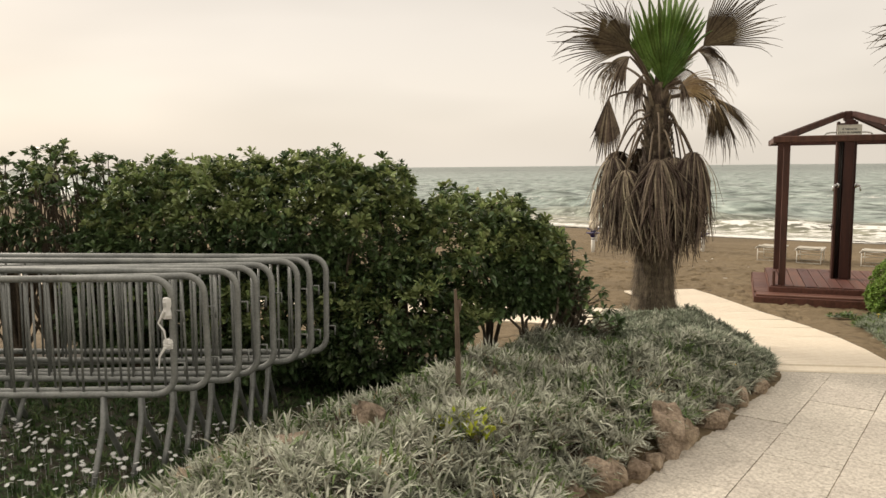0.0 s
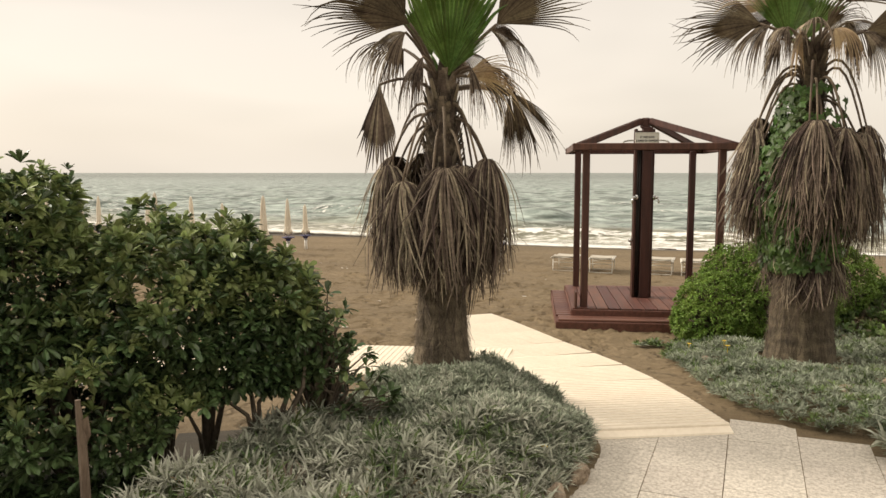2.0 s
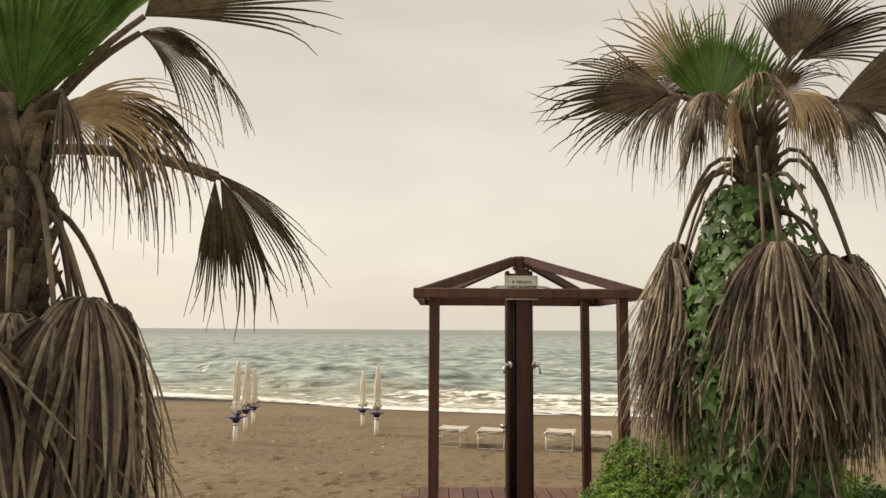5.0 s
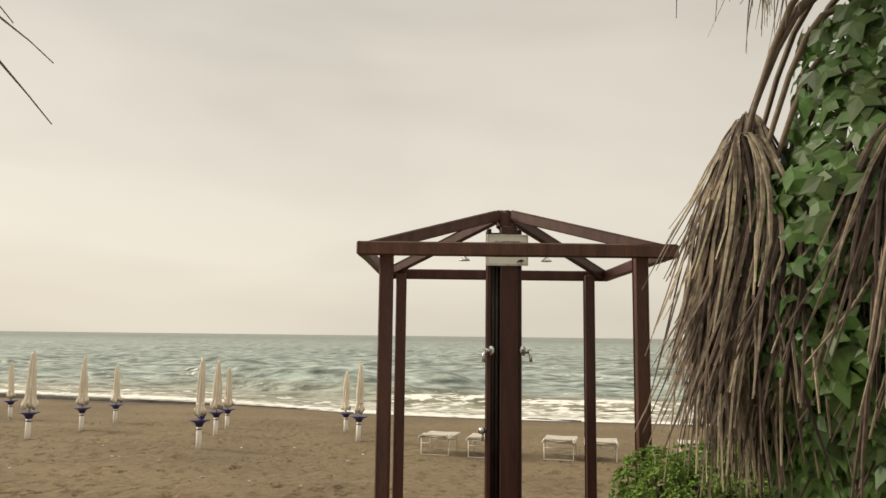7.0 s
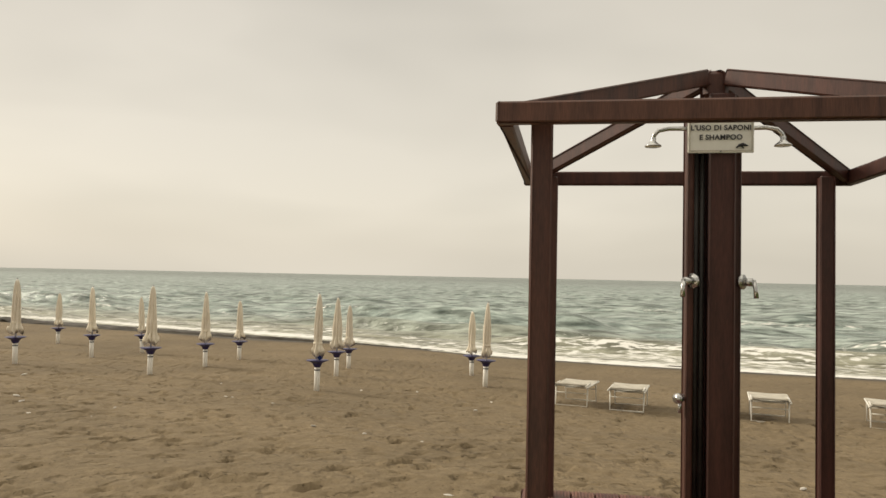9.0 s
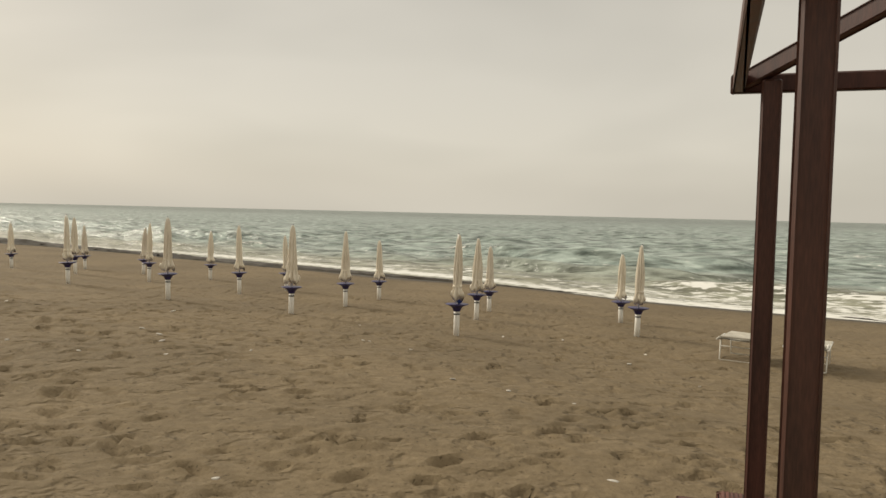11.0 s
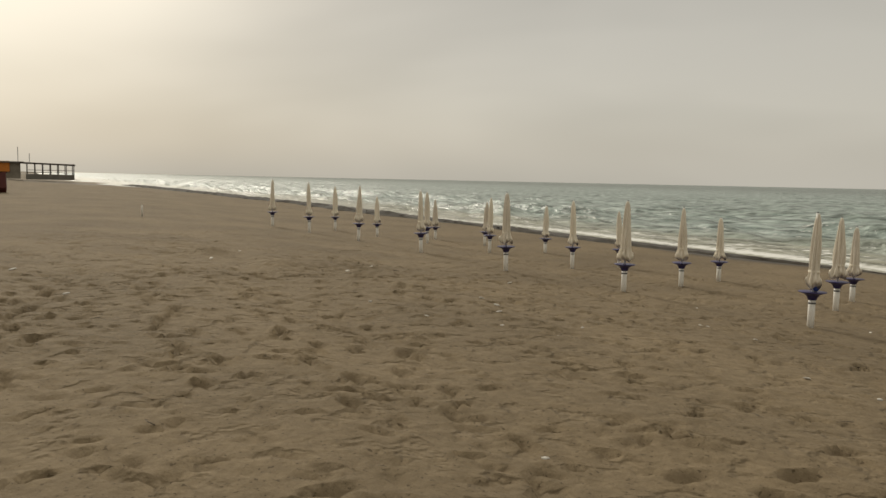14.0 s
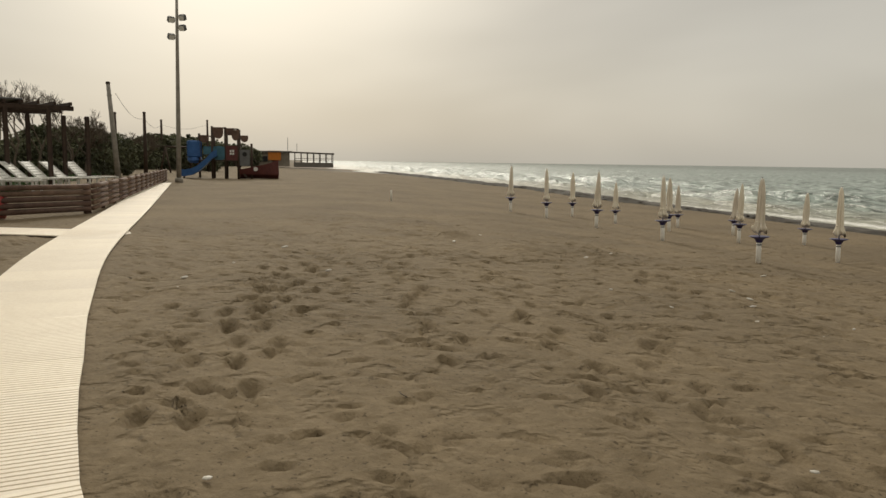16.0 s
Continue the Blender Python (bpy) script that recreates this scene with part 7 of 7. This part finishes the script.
def wires():
    pts = [(-65.4, 45, 4.5), (-63.6, 62, 4.0), (-62.5, 82, 4.4), (-59.4, 92, 5.4)]
    s = Shape()
    for (a0, d0, h0), (a1, d1, h1) in zip(pts, pts[1:]):
        p, q = Vector((*bearing(a0, d0), gz(*bearing(a0, d0)) + h0)), Vector((*bearing(a1, d1), gz(*bearing(a1, d1)) + h1))
        s.tube([p.lerp(q, k / 8) - Vector((0, 0, 0.5 * math.sin(math.pi * k / 8))) for k in range(9)], 0.012, 5)
    tagged(new("power_cable", s.data("power_cable", M_PIPE)), "thin dark cable slung between the poles", "cable")


wires()


def garden_pergola():
    t = thing("garden_pergola", "dark timber pergola over the lawn behind the log fence", "pergola", at(-71.0, 29, 12))
    for k, x in enumerate((-1.9, -0.55, 0.75, 1.6, 2.4)):
        part("post", Shape().box((x, 0 if k < 3 else 1.5, 1.35), (0.14, 0.14, 2.7 if k < 3 else 2.4), bevel=0.015), M_DARKWOOD, t)
    for y in (0, 1.5, 3.0):
        part("beam", Shape().box((-0.4, y, 2.72), (3.9, 0.12, 0.16), bevel=0.015), M_DARKWOOD, t)
    for k in range(8):
        part("rafter", Shape().box((-2.1 + 0.5 * k, 1.5, 2.86), (0.08, 3.6, 0.12), bevel=0.01), M_DARKWOOD, t)
    part("cover", Shape().box((-1.2, 1.6, 2.96), (2.4, 3.2, 0.05), bevel=0.01), M_GREYPANEL, t)
    for y in (3.0,):
        for x in (-1.9, 0.75):
            part("post", Shape().box((x, y, 1.35), (0.14, 0.14, 2.7), bevel=0.015), M_DARKWOOD, t)


garden_pergola()


def white_chairs():
    t = thing("plastic_lounger", "white plastic lounger with its back raised on the grass", "sun lounger", group="white loungers on the lawn")
    slat = Shape().box((0, 0, 0), (0.6, 0.13, 0.03), bevel=0.008).data("seat_slat", M_WHITE)
    for k in range(7):
        part("seat_slat", slat, None, t, m=pose(0, -0.15 - 0.16 * k, 0.36))
    slat = Shape().box((0, 0, 0), (0.6, 0.03, 0.12), bevel=0.008).data("back_slat", M_WHITE)
    for k in range(6):
        part("back_slat", slat, None, t, m=pose(0, 0.06 + 0.10 * k, 0.41 + 0.088 * k, -49))
    for x in (-0.28, 0.28):
        part("back_rail", Shape().beam((x, 0, 0.36), (x, 0.62, 0.90), 0.05, 0.05), M_WHITE, t)
    for x in (-0.26, 0.26):
        for y in (0.0, -1.1):
            part("leg", Shape().box((x, y, 0.18), (0.06, 0.06, 0.36), bevel=0.01), M_WHITE, t)
        part("rail", Shape().box((x, -0.6, 0.35), (0.05, 1.3, 0.06), bevel=0.01), M_WHITE, t)
    for k, (az, d, a) in enumerate(((-72.2, 28, 60), (-71.2, 28.5, 64), (-70.1, 29, 58), (-68.9, 29.5, 62), (-67.6, 31, 55), (-72.6, 26, 62))):
        m = at(az, d, a)
        if k == 0:
            t.matrix_basis = m
        else:
            copy_thing(t, m)


white_chairs()


def red_hull():
    t = thing("pedal_boat", "red plastic boat hull lying by the log fence", "boat", at(-75.6, 20.3, 20))
    s = Shape()
    n = 10
    for k in range(n + 1):
        u = k / n * 2 - 1
        w = 0.42 * math.sqrt(max(0.02, 1 - abs(u) ** 2.5))
        s.v += [(u * 1.3, -w, 0.55), (u * 1.3, -w * 0.7, 0.12), (u * 1.25, 0, 0.0), (u * 1.3, w * 0.7, 0.12), (u * 1.3, w, 0.55), (u * 1.3, 0, 0.6)]
    for k in range(n):
        b = 6 * k
        s.f += [(b + j, b + (j + 1) % 6, b + 6 + (j + 1) % 6, b + 6 + j) for j in range(6)]
    s.f += [tuple(range(5, -1, -1)), tuple(range(6 * n, 6 * n + 6))]
    part("hull", s, M_RED, t, smooth=True)


red_hull()


def far_woods():
    rng = np.random.default_rng(91)
    # dense scrub behind the lawn, thinning away along the coast
    for name, label, a0, a1, d0, d1, top, n, count, leaf in (
            ("garden_hedge", "dark scrubby hedge behind the lawn", -80, -66.5, 42, 52, 2.3, 9, 4200, 0.32),
            ("scrub", "dark wind-bent scrub along the coast road", -70, -60, 60, 95, 3.0, 14, 5200, 0.5),
            ("scrub", "low dark scrub far along the coast", -62, -56.5, 110, 190, 4.2, 16, 4200, 0.8)):
        blobs = []
        for k in range(n):
            u = (k + rng.random()) / n
            x, y = bearing(a0 + (a1 - a0) * u, d0 + (d1 - d0) * u)
            h = top * rng.uniform(0.7, 1.1)
            blobs.append(((x, y, gz(x, y) + h * 0.45), (h * rng.uniform(0.9, 1.5), h * rng.uniform(0.7, 1.1), h * 0.55)))
        me, p = shrub_mesh(name, blobs, count, leaf, M_FAR, 92 + n, 6, 0.0, None, 0, 0.3, 1.6)
        ob = tagged(new(name, me), label, "scrub", kind="stuff")
    # bare thin trees
    def bare_tree(az, d, h, seed):
        r = random.Random(seed)
        t = thing("bare_tree", "leafless wind-bent tree behind the garden", "tree", at(az, d), group="bare trees behind the garden")
        s = Shape()

        def grow(p, way, length, rad, depth):
            q = p + way * length
            mid = p.lerp(q, 0.5) + Vector((r.uniform(-1, 1), r.uniform(-1, 1), 0)) * length * 0.08
            s.tube([p, mid, q], [rad, rad * 0.85, rad * 0.65], 5, cap=False)
            if depth == 0:
                return
            for k in range(r.choice((3, 3, 4)) if depth > 1 else 5):
                w = (way + Vector((r.uniform(-1, 1), r.uniform(-1, 1), r.uniform(-0.1, 0.7))) * 0.75).normalized()
                grow(p.lerp(q, r.uniform(0.55, 1.0)), w, length * r.uniform(0.55, 0.8), max(0.008, rad * 0.55), depth - 1)

        grow(Vector((0, 0, -0.1)), Vector((0.1, 0, 1)), h * 0.29, 0.070, 5)
        tagged(part("crown", s, M_TWIG, t), kind="stuff")

    for k, (az, d, h) in enumerate(((-71.6, 42, 6.6), (-70.2, 44, 6.2), (-68.4, 46, 5.6), (-67.4, 47, 5.0), (-65.0, 70, 5.2), (-63.6, 74, 4.6), (-62.9, 80, 4.4), (-60.6, 100, 5.2), (-72.8, 40, 6.0), (-66.4, 50, 4.4))):
        bare_tree(az, d, h, 200 + k)

    # garden lawn behind the fence
    def lawn_two(rng):
        x, y = bearing(rng.uniform(-80, -62.5), rng.uniform(25, 52))
        return (x, y) if y < 16.5 + (-17.3 - x) * 0.61 - 0.6 and x < -17.4 else None

    cover("lawn", "rough grass behind the log fence", lawn_two, 2600, 0.28, M_GRASS, 95, 7, 0.14, M_OLIVE)


far_woods()

make_paving()
